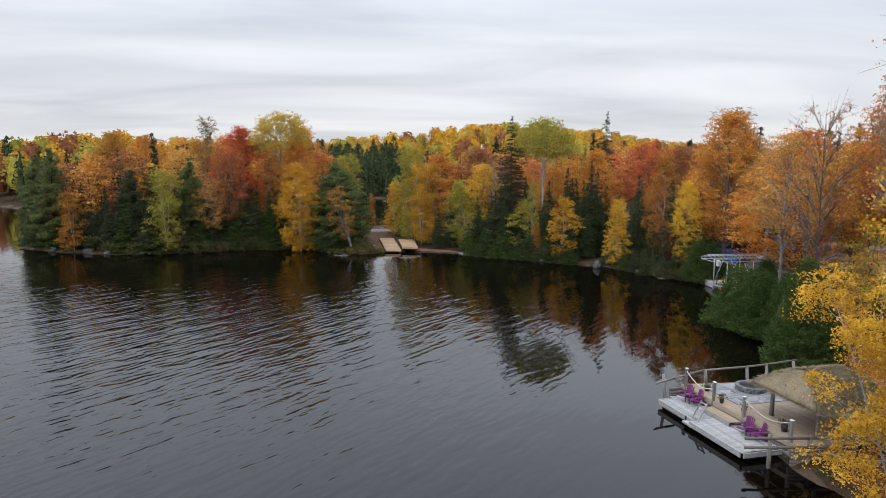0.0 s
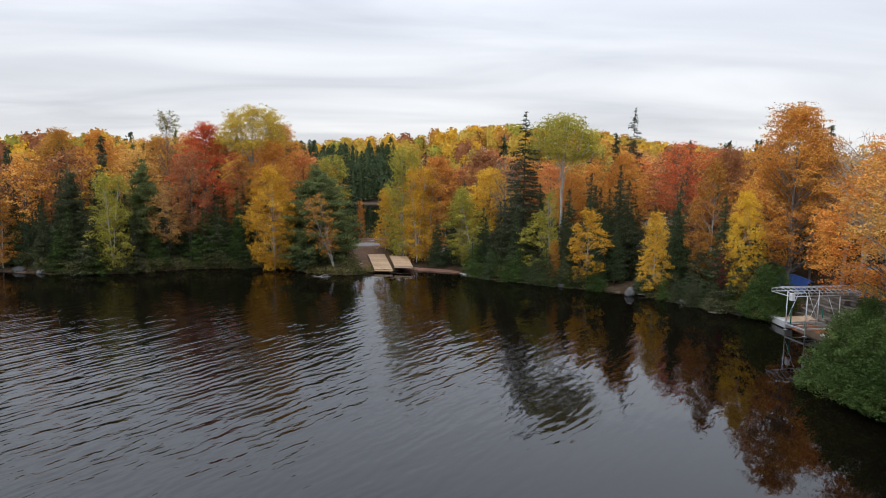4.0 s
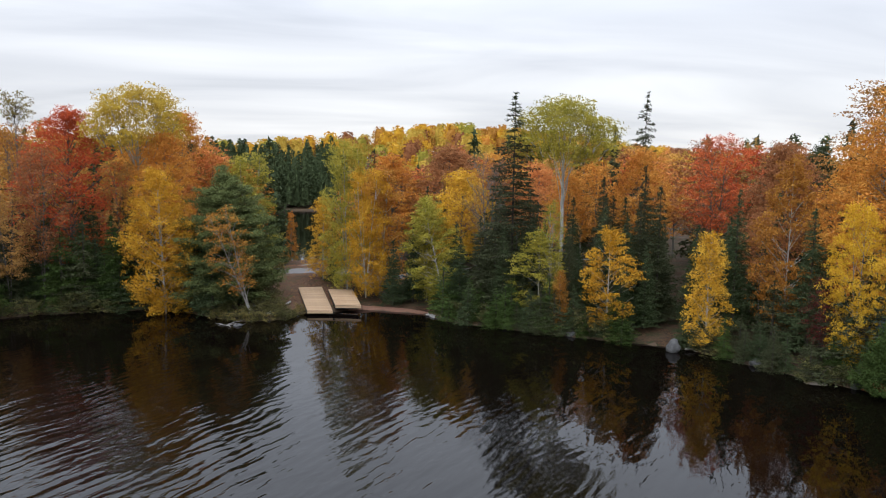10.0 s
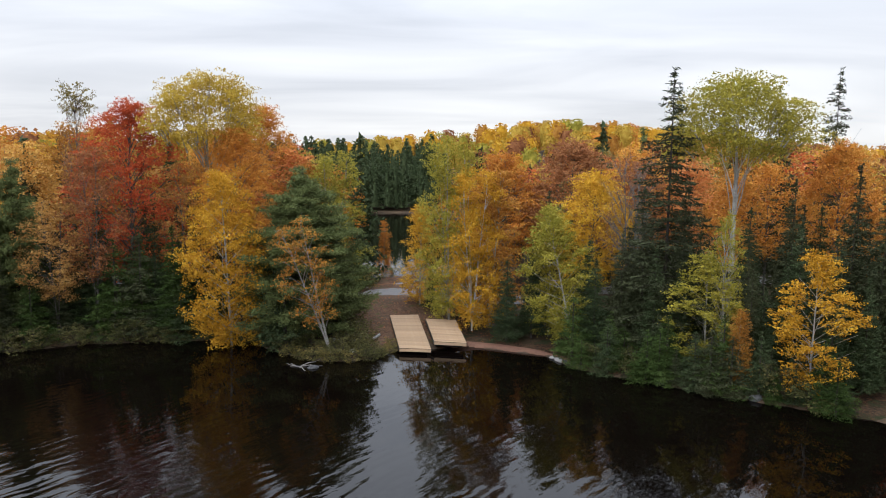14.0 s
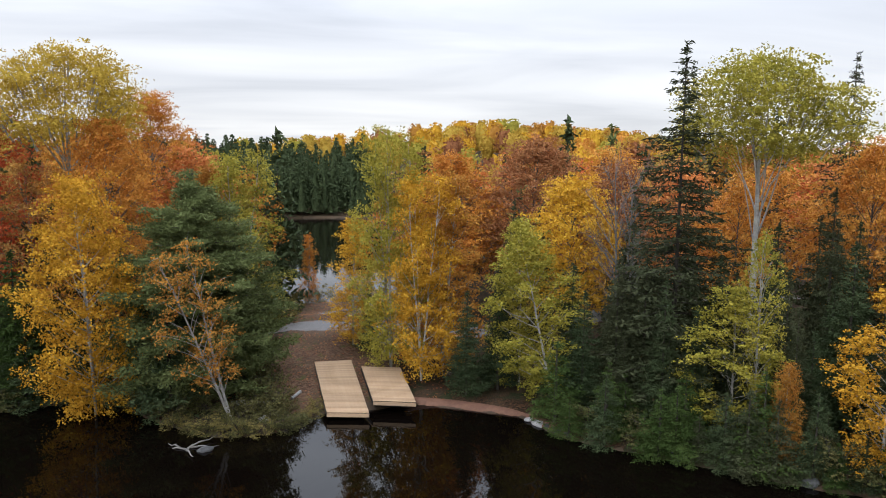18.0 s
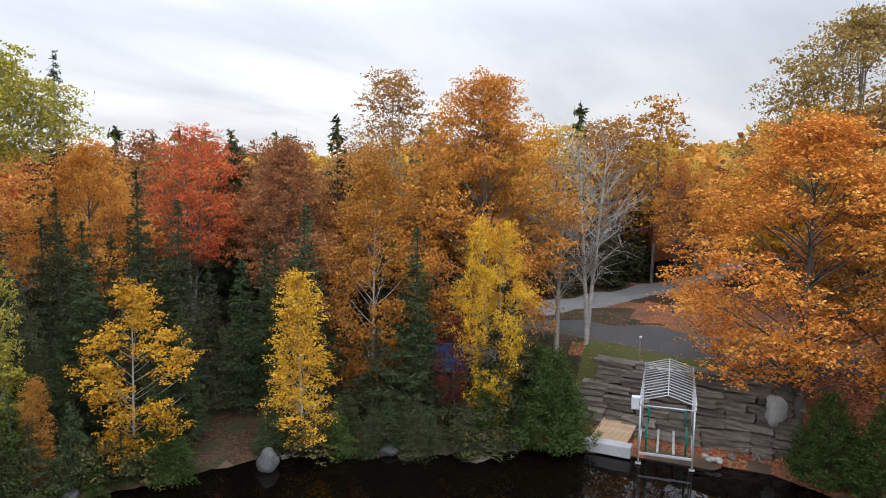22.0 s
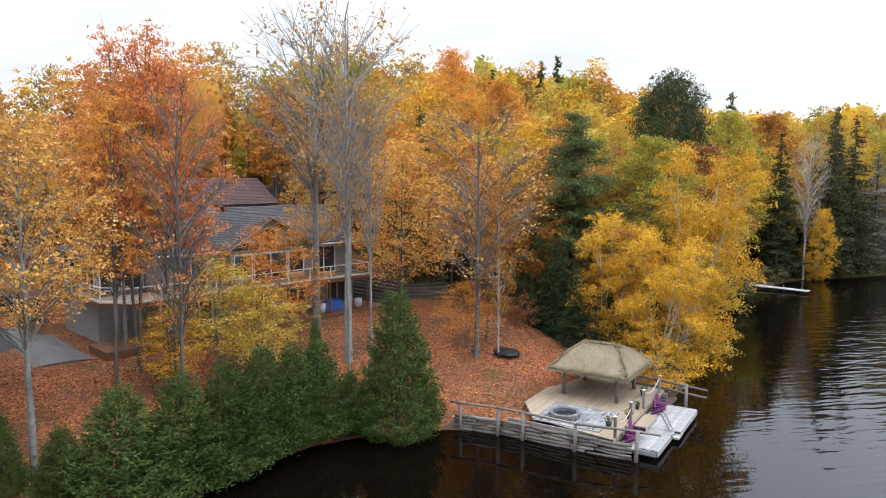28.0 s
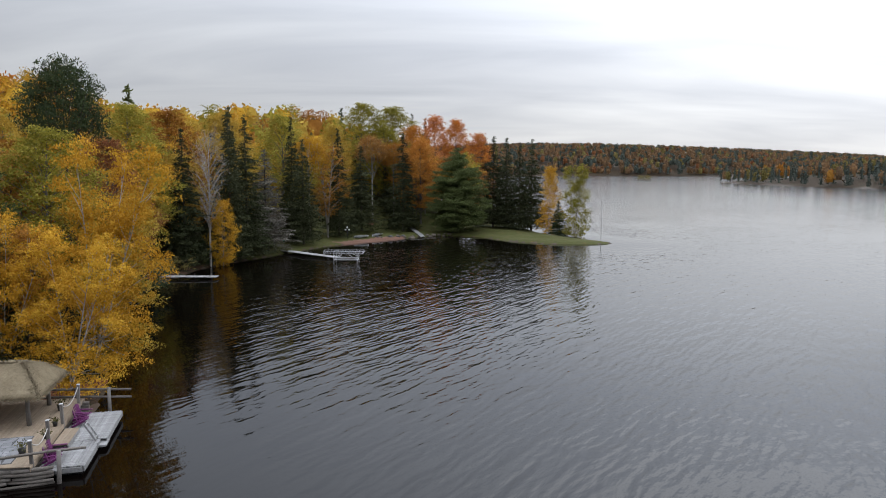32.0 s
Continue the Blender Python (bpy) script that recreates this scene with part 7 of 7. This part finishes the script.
for a, b in (((9.7, -2.9), (10.5, 0.6)), ((10.5, 0.6), (11.3, 5.4))):
    for z in (0.58, 0.1):
        rod("pole", [dk(*a, z), dk(*b, z)], 0.075, OLD_LOG, rail2, 7)
crib2 = thing("log_crib", "old stacked log wall at the far end of the deck", "log wall")
for c in range(5):
    rod("crib_log", [dk(10.0, -0.4, -0.95 + 0.19 * c), dk(10.9, 3, -0.95 + 0.19 * c), dk(11.3, 6, -0.95 + 0.19 * c)], 0.11, OLD_LOG, crib2, 8)
# shore rubble under the deck edge
for c in range(4):
    beam_ = rod("crib_log", [dk(0.2, 0.12, -0.95 + 0.22 * c), dk(5, 0.12, -0.95 + 0.22 * c), dk(10, 0.12, -0.95 + 0.22 * c)], 0.11, OLD_LOG, crib2, 8)
rock("boulder", 30.8, -39.3, gz(30.8, -39.3) + 0.1, (1.3, 0.9, 0.16), BLACK, "low dark mossy boulder in the leaves", 41)
rock("rock", 32.6, -38.0, gz(32.6, -38) + 0.05, (0.35, 0.3, 0.3), BOULDER, "small grey rock by the tree", 42, group="shore rocks")

# ---- the house ----
house = thing("lake_house", "two-storey grey stone house with a dark shingle roof", "house")


def wall_box(name, x0, x1, y0, y1, z0, z1, mat, parent=house, label=""):
    return box(name, (x1 - x0, y1 - y0, z1 - z0), pose((x0 + x1) / 2, (y0 + y1) / 2, (z0 + z1) / 2), mat, parent, label, 0.02)


wall_box("main_wall", 48.5, 57.5, -39.4, -22.0, 3.2, 9.5, SIDING)
wall_box("north_wall", 50.6, 57.5, -22.0, -18.6, 3.2, 9.3, SIDING)
wall_box("gable_wall", 47.9, 52, -34.1, -27.3, 6.6, 9.5, SIDING)
# pentagon gable face
bm = bmesh.new()
vs = [bm.verts.new((47.9, y, z)) for y, z in ((-34.1, 9.5), (-27.3, 9.5), (-30.7, 11.5))]
f = bm.faces.new(vs)
ext = bmesh.ops.extrude_face_region(bm, geom=[f])
for e in ext["geom"]:
    if isinstance(e, bmesh.types.BMVert):
        e.co.x += 4.0
bmesh.ops.recalc_face_normals(bm, faces=bm.faces)
part("gable", bm, SIDING, house)


def roof_slope(name, a, b, c, d, mat, courses, parent=house):
    """Shingle courses, each lapping the one below, on the slope a, b (eave) to d, c (ridge)."""
    a, b, c, d = (Vector(p) for p in (a, b, c, d))
    nrm = (b - a).cross(d - a).normalized()
    if nrm.z < 0:
        nrm = -nrm
    bm = bmesh.new()
    top = [bm.verts.new(p) for p in (a, b, c, d)]
    bot = [bm.verts.new(p - nrm * 0.12) for p in (a, b, c, d)]
    bm.faces.new(top)
    bm.faces.new(bot[::-1])
    for k in range(4):
        bm.faces.new((top[k], bot[k], bot[(k + 1) % 4], top[(k + 1) % 4]))
    bmesh.ops.remove_doubles(bm, verts=bm.verts, dist=0.001)
    bmesh.ops.recalc_face_normals(bm, faces=bm.faces)
    roof_ob = part(name, bm, mat, parent)
    for i in range(courses):
        s0, s1 = i / courses, min(0.999, (i + 1.15) / courses)
        lo0, lo1, hi1, hi0 = a.lerp(d, s0), b.lerp(c, s0), b.lerp(c, s1), a.lerp(d, s1)
        bm = bmesh.new()
        top = [bm.verts.new(p + nrm * h) for p, h in ((lo0, 0.05), (lo1, 0.05), (hi1, 0.014), (hi0, 0.014))]
        bot = [bm.verts.new(p + nrm * 0.004) for p in (lo0, lo1, hi1, hi0)]
        bm.faces.new(top)
        for k in range(4):
            bm.faces.new((top[k], bot[k], bot[(k + 1) % 4], top[(k + 1) % 4]))
        bmesh.ops.recalc_face_normals(bm, faces=bm.faces)
        part("shingle_course", bm, mat, roof_ob)
    return roof_ob


RX, RZ = 53.0, 12.3
roof_slope("roof", (47.6, -39.9, 9.42), (47.6, -21.5, 9.42), (RX, -24.5, RZ), (RX, -39.9, RZ), SHINGLE, 26)
roof_slope("roof", (58.4, -21.5, 9.42), (58.4, -39.9, 9.42), (RX, -39.9, RZ), (RX, -24.5, RZ), SHINGLE, 26)
roof_slope("roof", (47.6, -21.5, 9.42), (58.4, -21.5, 9.42), (RX, -24.5, RZ), (RX, -24.5, RZ), SHINGLE, 14)
roof_slope("north_roof", (50.0, -21.8, 9.3), (50.0, -18.1, 9.3), (54, -21.8, 10.7), (54, -21.8, 10.7), SHINGLE, 10)
roof_slope("north_roof", (50.0, -18.1, 9.3), (58.0, -18.1, 9.3), (54, -21.8, 10.7), (54, -21.8, 10.7), SHINGLE, 10)
roof_slope("gable_roof", (47.3, -26.7, 9.28), (51.6, -26.7, 9.28), (52.2, -30.7, 11.75), (47.3, -30.7, 11.75), SHINGLE, 16)
roof_slope("gable_roof", (51.6, -34.7, 9.28), (47.3, -34.7, 9.28), (47.3, -30.7, 11.75), (52.2, -30.7, 11.75), SHINGLE, 16)
beam("bargeboard", (47.28, -26.7, 9.2), (47.28, -30.7, 11.66), 0.04, 0.11, SIDING, house, "pale bargeboard")
beam("bargeboard", (47.28, -34.7, 9.2), (47.28, -30.7, 11.66), 0.04, 0.11, SIDING, house, "pale bargeboard")
beam("gutter", (47.55, -34.7, 9.3), (47.55, -39.9, 9.3), 0.12, 0.12, WHITE, house)
beam("gutter", (47.55, -26.6, 9.3), (47.55, -21.5, 9.3), 0.12, 0.12, WHITE, house)
rod("vent_pipe", [(52.5, -29.2, 11.9), (52.5, -29.2, 12.75)], 0.2, BLACK, house, 10, "black roof vent")


def window(x, y0, y1, z0, z1, panes, axis="x", label=""):
    """A white-framed window standing proud of the wall at x (or, axis y, at y = x)."""
    def p(u, z, off):
        return (x - off, u, z) if axis == "x" else (u, x + off, z)
    ym, zm, w, h = (y0 + y1) / 2, (z0 + z1) / 2, y1 - y0, z1 - z0
    turn_ = 0 if axis == "x" else 90
    fr_ = thing("frame_tmp", "", "")
    fr_.name = "window"
    fr_.parent = house
    for k in list(fr_.keys()):
        del fr_[k]
    if label:
        fr_["label"] = label
    def put(nm, u, z, su, sz, mat, off, th):
        o_ = box(nm, (th, su, sz), Matrix.Translation(p(u, z, off)) @ pose(0, 0, 0, 0, 0, turn_), mat, fr_, "", 0.008)
        return o_
    for k in range(panes):
        put("pane", y0 + w * (k + 0.5) / panes, zm, w / panes - 0.05, h - 0.05, GLASS, 0.03, 0.03)
    for z in (z0, z1):
        put("rail", ym, z, w + 0.12, 0.12, WHITE, 0.05, 0.09)
    for k in range(panes + 1):
        put("stile", y0 + w * k / panes, zm, 0.10, h, WHITE, 0.052, 0.085)
    return fr_


window(48.5, -25.7, -23.2, 6.75, 9.05, 2)
window(47.9, -29.1, -27.6, 7.1, 8.9, 1)
window(47.9, -33.8, -32.4, 7.1, 8.9, 1)
window(47.9, -32.2, -29.3, 6.7, 8.9, 2)
window(47.9, -29.3, -28.2, 9.2, 9.85, 1)
window(47.9, -33.2, -32.1, 9.2, 9.85, 1)
window(48.5, -37.4, -35.1, 6.75, 9.0, 2)
window(50.6, -21.8, -18.8, 6.85, 9.0, 4)
window(-18.6, 50.9, 57.0, 7.0, 9.0, 5, "y")
window(48.5, -26.0, -24.0, 3.85, 5.7, 2)
window(48.5, -31.2, -29.6, 4.4, 5.7, 2)
window(48.5, -34.4, -32.8, 4.4, 5.7, 2)
window(48.5, -38.6, -36.6, 3.85, 5.8, 2)
door = window(48.5, -22.9, -22.1, 3.8, 5.9, 1)
# round window in the gable
ang = np.linspace(0, 2 * math.pi, 25)
rod("round_window_rim", [(47.85, -30.7 + 0.62 * math.cos(a), 10.25 + 0.62 * math.sin(a)) for a in ang], 0.06, WHITE, house, 6, "white round window rim")
rod("round_pane", [(47.92, -30.7, 10.25), (47.86, -30.7, 10.25)], 0.6, GLASS, house, 24, "dark round pane")
# upper deck
UD = thing("upper_deck", "long balcony deck with white rails on brown posts", "balcony")
for i in range(19):
    x = 45.95 + 0.145 * i
    y1 = -17.75 - max(0, (47.6 - x)) * 0.75
    beam("plank", (x, -39.2, 6.55), (x, y1, 6.55), 0.138, 0.045, DECK_WOOD, UD, bevel=0.005)
for i in range(8):
    beam("plank", (48.72 + 0.145 * i, -22.0 if i < 13 else -18.6, 6.55), (48.72 + 0.145 * i, -17.75, 6.55), 0.138, 0.045, DECK_WOOD, UD, bevel=0.005)
for i in range(6):
    beam("plank", (50, -17.82 - 0.145 * i, 6.55), (53.0, -17.82 - 0.145 * i, 6.55), 0.138, 0.045, DECK_WOOD, UD, bevel=0.005)
beam("fascia", (45.86, -39.2, 6.42), (45.86, -19.1, 6.42), 0.05, 0.3, STAIN_WOOD, UD)
beam("fascia", (45.86, -19.1, 6.42), (47.6, -17.7, 6.42), 0.05, 0.3, STAIN_WOOD, UD)
beam("fascia", (47.6, -17.7, 6.42), (53.0, -17.7, 6.42), 0.05, 0.3, STAIN_WOOD, UD)
beam("fascia", (45.9, -39.22, 6.42), (48.5, -39.22, 6.42), 0.05, 0.3, STAIN_WOOD, UD)
line = [(53.0, -17.75)] + [(47.6 + 1.8 * k, -17.75) for k in (2, 1)] + [(47.6, -17.75), (45.92, -19.1)] + [(45.92, -19.1 - 2.0 * k) for k in range(1, 11)] + [(48.4, -39.15)]
for x, y in line:
    box("rail_post", (0.09, 0.09, 1.06), pose(x, y, 7.08), WHITE, UD, "white rail post")
for a, b in zip(line, line[1:]):
    beam("top_rail", (*a, 7.6), (*b, 7.6), 0.10, 0.06, WHITE, UD, "white top rail")
    beam("bottom_rail", (*a, 6.68), (*b, 6.68), 0.06, 0.06, WHITE, UD, "white bottom rail")
    pn = beam("panel", (*a, 7.14), (*b, 7.14), 0.012, 0.82, PANEL, UD, "clear glass panel", 0)
    pn.visible_shadow = False
for k in range(6):
    box("post", (0.14, 0.14, 2.75), pose(46.05, -19.3 - 3.95 * k, 5.05), STAIN_WOOD, UD, "brown timber post")
beam("girder", (46.05, -39.1, 6.3), (46.05, -19.2, 6.3), 0.12, 0.22, STAIN_WOOD, UD)
LD = thing("lower_deck", "brown-stained plank porch at ground level", "porch")
for i in range(20):
    x = 45.45 + 0.155 * i
    beam("plank", (x, -40.8, 3.72), (x, -17.2, 3.72), 0.148, 0.05, STAIN_WOOD, LD, bevel=0.006)
beam("fascia", (45.36, -40.8, 3.45), (45.36, -17.2, 3.45), 0.05, 0.6, STAIN_WOOD, LD)
beam("fascia", (45.36, -17.2, 3.45), (48.5, -17.2, 3.45), 0.05, 0.6, STAIN_WOOD, LD)
bl = thing("covered_furniture", "porch furniture under a blue tarpaulin", "furniture cover")
bm = bmesh.new()
bmesh.ops.create_grid(bm, x_segments=18, y_segments=10, size=1)
for v in bm.verts:
    u, w = v.co.x, v.co.y
    v.co = Vector((47.2 + w * 0.65, -36.2 + u * 1.35, 3.76 + 0.95 * (1 - abs(u) ** 3) * (1 - abs(w) ** 3) + 0.07 * noise.noise(Vector((u * 4, w * 4, 7)))))
part("cover", bm, TARP, bl, "crumpled blue tarpaulin", True)
for k, y in enumerate((-34.6, -38.4)):
    tub = thing("plastic_tub", "white plastic tub on the porch", "tub", "porch tubs")
    rod("body", [(46.5, y, 3.75), (46.5, y, 4.5)], [0.26, 0.32], WHITE, tub, 14)
# timber retaining wall at the house's south end
ret = thing("timber_wall", "stepped retaining wall of dark timbers", "retaining wall")
for c in range(7):
    beam("timber", (44.5 + 0.15 * c, -41.8 - 0.22 * c, 3.6 + 0.28 * c), (58, -41.8 - 0.22 * c, 3.6 + 0.28 * c), 0.26, 0.26, TIMBER, ret, bevel=0.03)
    beam("timber", (44.4 + 0.15 * c, -41.9, 3.6 + 0.28 * c), (40.6 + 0.5 * c, -46, 3.6 + 0.28 * c), 0.26, 0.26, TIMBER, ret, bevel=0.03)
ret2 = thing("timber_wall", "low dark timber wall beside the garage slab", "retaining wall")
for c in range(7):
    beam("timber", (57.5, -17.4 + 0.1 * c, 3.9 + 0.28 * c), (64, -15 + 0.1 * c, 3.9 + 0.28 * c), 0.26, 0.26, TIMBER, ret2, bevel=0.03)
# building behind, on higher ground
back = thing("back_building", "outbuilding with a brown shingle roof behind the house", "house")
wall_box("wall", 62, 69, -39.5, -32.2, 6, 12.2, SIDING, back)
roof_slope("roof", (61.4, -40.2, 12.1), (61.4, -31.5, 12.1), (65.5, -31.5, 14.6), (65.5, -40.2, 14.6), BROWN_SHINGLE, 18, back)
roof_slope("roof", (69.6, -31.5, 12.1), (69.6, -40.2, 12.1), (65.5, -40.2, 14.6), (65.5, -31.5, 14.6), BROWN_SHINGLE, 18, back)

# ---- south shore ----


def plain_dock(a, b, w, label, posts=4):
    a, b = Vector(a), Vector(b)
    ob = thing("dock", label, "dock", "far docks")
    n = max(4, int((b - a).length / 0.6))
    side = Vector((-(b - a).y, (b - a).x, 0)).normalized() * w / 2
    for i in range(n):
        p, q = a.lerp(b, i / n), a.lerp(b, (i + 0.97) / n)
        beam("board", p, q, w, 0.08, GREY_WOOD, ob)
    for i in range(posts):
        p = a.lerp(b, (i + 0.5) / posts) + side
        rod("pile", [p + Vector((0, 0, -0.9)), p + Vector((0, 0, 0.35))], 0.06, POST_WOOD, ob, 6)
    return ob


plain_dock((37.5, -97.2, 0.40), (28.6, -97.5, 0.32), 1.5, "narrow grey dock reaching out from the trees")
plain_dock((26.5, -128.5, 0.45), (13.2, -116.9, 0.35), 1.6, "long pale dock beside a boat lift")
l2 = boat_lift(10.9, 14.6, -115.2, -112.2, 10.0, 16.2, 1.7, 2.15, "aluminium boat lift with a bare canopy frame by the far dock", 12, False)
wh = rod("winch_wheel", [(14.6 + 0.5 * math.cos(a), -115.3, 1.4 + 0.5 * math.sin(a)) for a in np.linspace(0, 2 * math.pi, 17)], 0.04, ALU, l2, 5, "round winch wheel")
lp = thing("lamp_post", "black lamp post with three white globes on the lawn", "lamp post")
LX, LY = 16.4, -146.8
LZ = gz(LX, LY)
rod("pole", [(LX, LY, LZ - 0.1), (LX, LY, LZ + 0.15), (LX, LY, LZ + 2.1)], [0.16, 0.09, 0.07], BLACK, lp, 8)
for dx, dz in ((-0.36, 1.75), (0.36, 1.75), (0, 2.25)):
    bm = bmesh.new()
    bmesh.ops.create_uvsphere(bm, u_segments=10, v_segments=8, radius=0.2, matrix=Matrix.Translation((LX + dx, LY, LZ + dz)))
    part("globe", bm, LAMP_GLASS, lp, "white lamp globe", True)
rod("arm", [(LX - 0.36, LY, LZ + 1.55), (LX, LY, LZ + 1.4), (LX + 0.36, LY, LZ + 1.55)], 0.03, BLACK, lp, 6)


def small_boat(x, y, turn_, ln, hull, label):
    ob = thing("small_boat", label, "boat", "beached boats")
    bm = bmesh.new()
    n = 10
    rows_ = []
    for i in range(n + 1):
        s = i / n
        w = 0.65 * (math.sin(math.pi * min(1, 0.25 + 0.75 * s)) ** 0.6 + 0.02)
        rows_.append([bm.verts.new((ln * (s - 0.5), w * k, 0.12 + 0.42 * abs(k) ** 2 + 0.12 * s)) for k in (-1, -0.6, 0, 0.6, 1)])
    for i in range(n):
        for k in range(4):
            bm.faces.new((rows_[i][k], rows_[i + 1][k], rows_[i + 1][k + 1], rows_[i][k + 1]))
    bmesh.ops.solidify(bm, geom=bm.faces, thickness=0.05)
    o_ = part("hull", bm, hull, ob, "", True)
    for s in (-0.2, 0.2):
        box("thwart", (0.25, 1.1, 0.05), pose(s * ln, 0, 0.45), GREY_WOOD, o_)
    ob.matrix_basis = pose(x, y, gz(x, y), 0, 4, turn_)
    return ob


small_boat(13.8, -149.6, 25, 3.2, WHITE, "small white boat drawn up on the grass")
small_boat(10.8, -153.5, 60, 3.6, ALU, "grey rowing boat on the grass")
small_boat(27.5, -139, 80, 3.0, GREEN_PVC, "small green boat upturned by the trees")
fence = thing("garden_steps", "red-brown timber steps up the lawn", "steps")
for k in range(5):
    box("step", (2.4, 0.35, 0.25), pose(13.6, -165 - 0.6 * k, gz(13.6, -165) + 0.2 + 0.22 * k), STAIN_WOOD, fence)
slip = thing("boat_ramp", "weathered plank ramp sloping to the water", "ramp")
beam("deck_board", (3.8, -166, 1.5), (0.8, -155.5, 0.25), 1.1, 0.12, GREY_WOOD, slip)
for i in range(24):
    rr = random.Random(300 + i)
    s = rr.uniform(0.25, 0.7)
    x = rr.uniform(-6, 11)
    y = -150.5 - (11 - x) * 0.62 + rr.uniform(-1, 1)
    rock("rock", x, y, max(0.05, gz(x, y)), (s, s * 0.8, s * 0.6), rr.choice((BOULDER, WALL_STONE)), "rock along the far beach", 300 + i, group="far shore rocks")
red = thing("red_canoe", "red canoe lying under the trees", "canoe")
rod("hull", [(31.5, -126.5, 1.9), (32.8, -127.2, 1.8), (34.2, -128, 1.9)], [0.1, 0.42, 0.1], grainy("red_paint", (0.25, 0.02, 0.015), (0.4, 0.05, 0.04), 4, vary=0), red, 10)
mast = thing("flag_pole", "thin white pole at the end of the point", "pole")
rod("pole", [(-36.2, -145.5, 0.2), (-36.2, -145.5, 8.3)], 0.04, WHITE, mast, 6)
isle = thing("island", "tiny rocky island with a few trees far out", "island")
iv = []
irng = np.random.default_rng(4)
for k in range(2):
    bm = bmesh.new()
    bmesh.ops.create_icosphere(bm, subdivisions=2, radius=1, matrix=Matrix.Translation((-285 - 9 * k, -945, 0)) @ Matrix.Diagonal((4.5, 4, 1.0, 1)))
    part("rock", bm, BOULDER, isle, "", True)
    for j in range(4):
        pos = np.array([-287 - 9 * k + 1.5 * j, -945 + irng.uniform(-2, 2), irng.uniform(2.5, 4.5)]) + np.clip(irng.normal(size=(60, 3)), -1.6, 1.6) * [1.0, 1.0, 1.6]
        part_mesh("tree", mesh_of("tree", *kites(irng, pos, 1.2), LEAF["olive"]), isle, "small thin tree")["kind"] = "stuff"
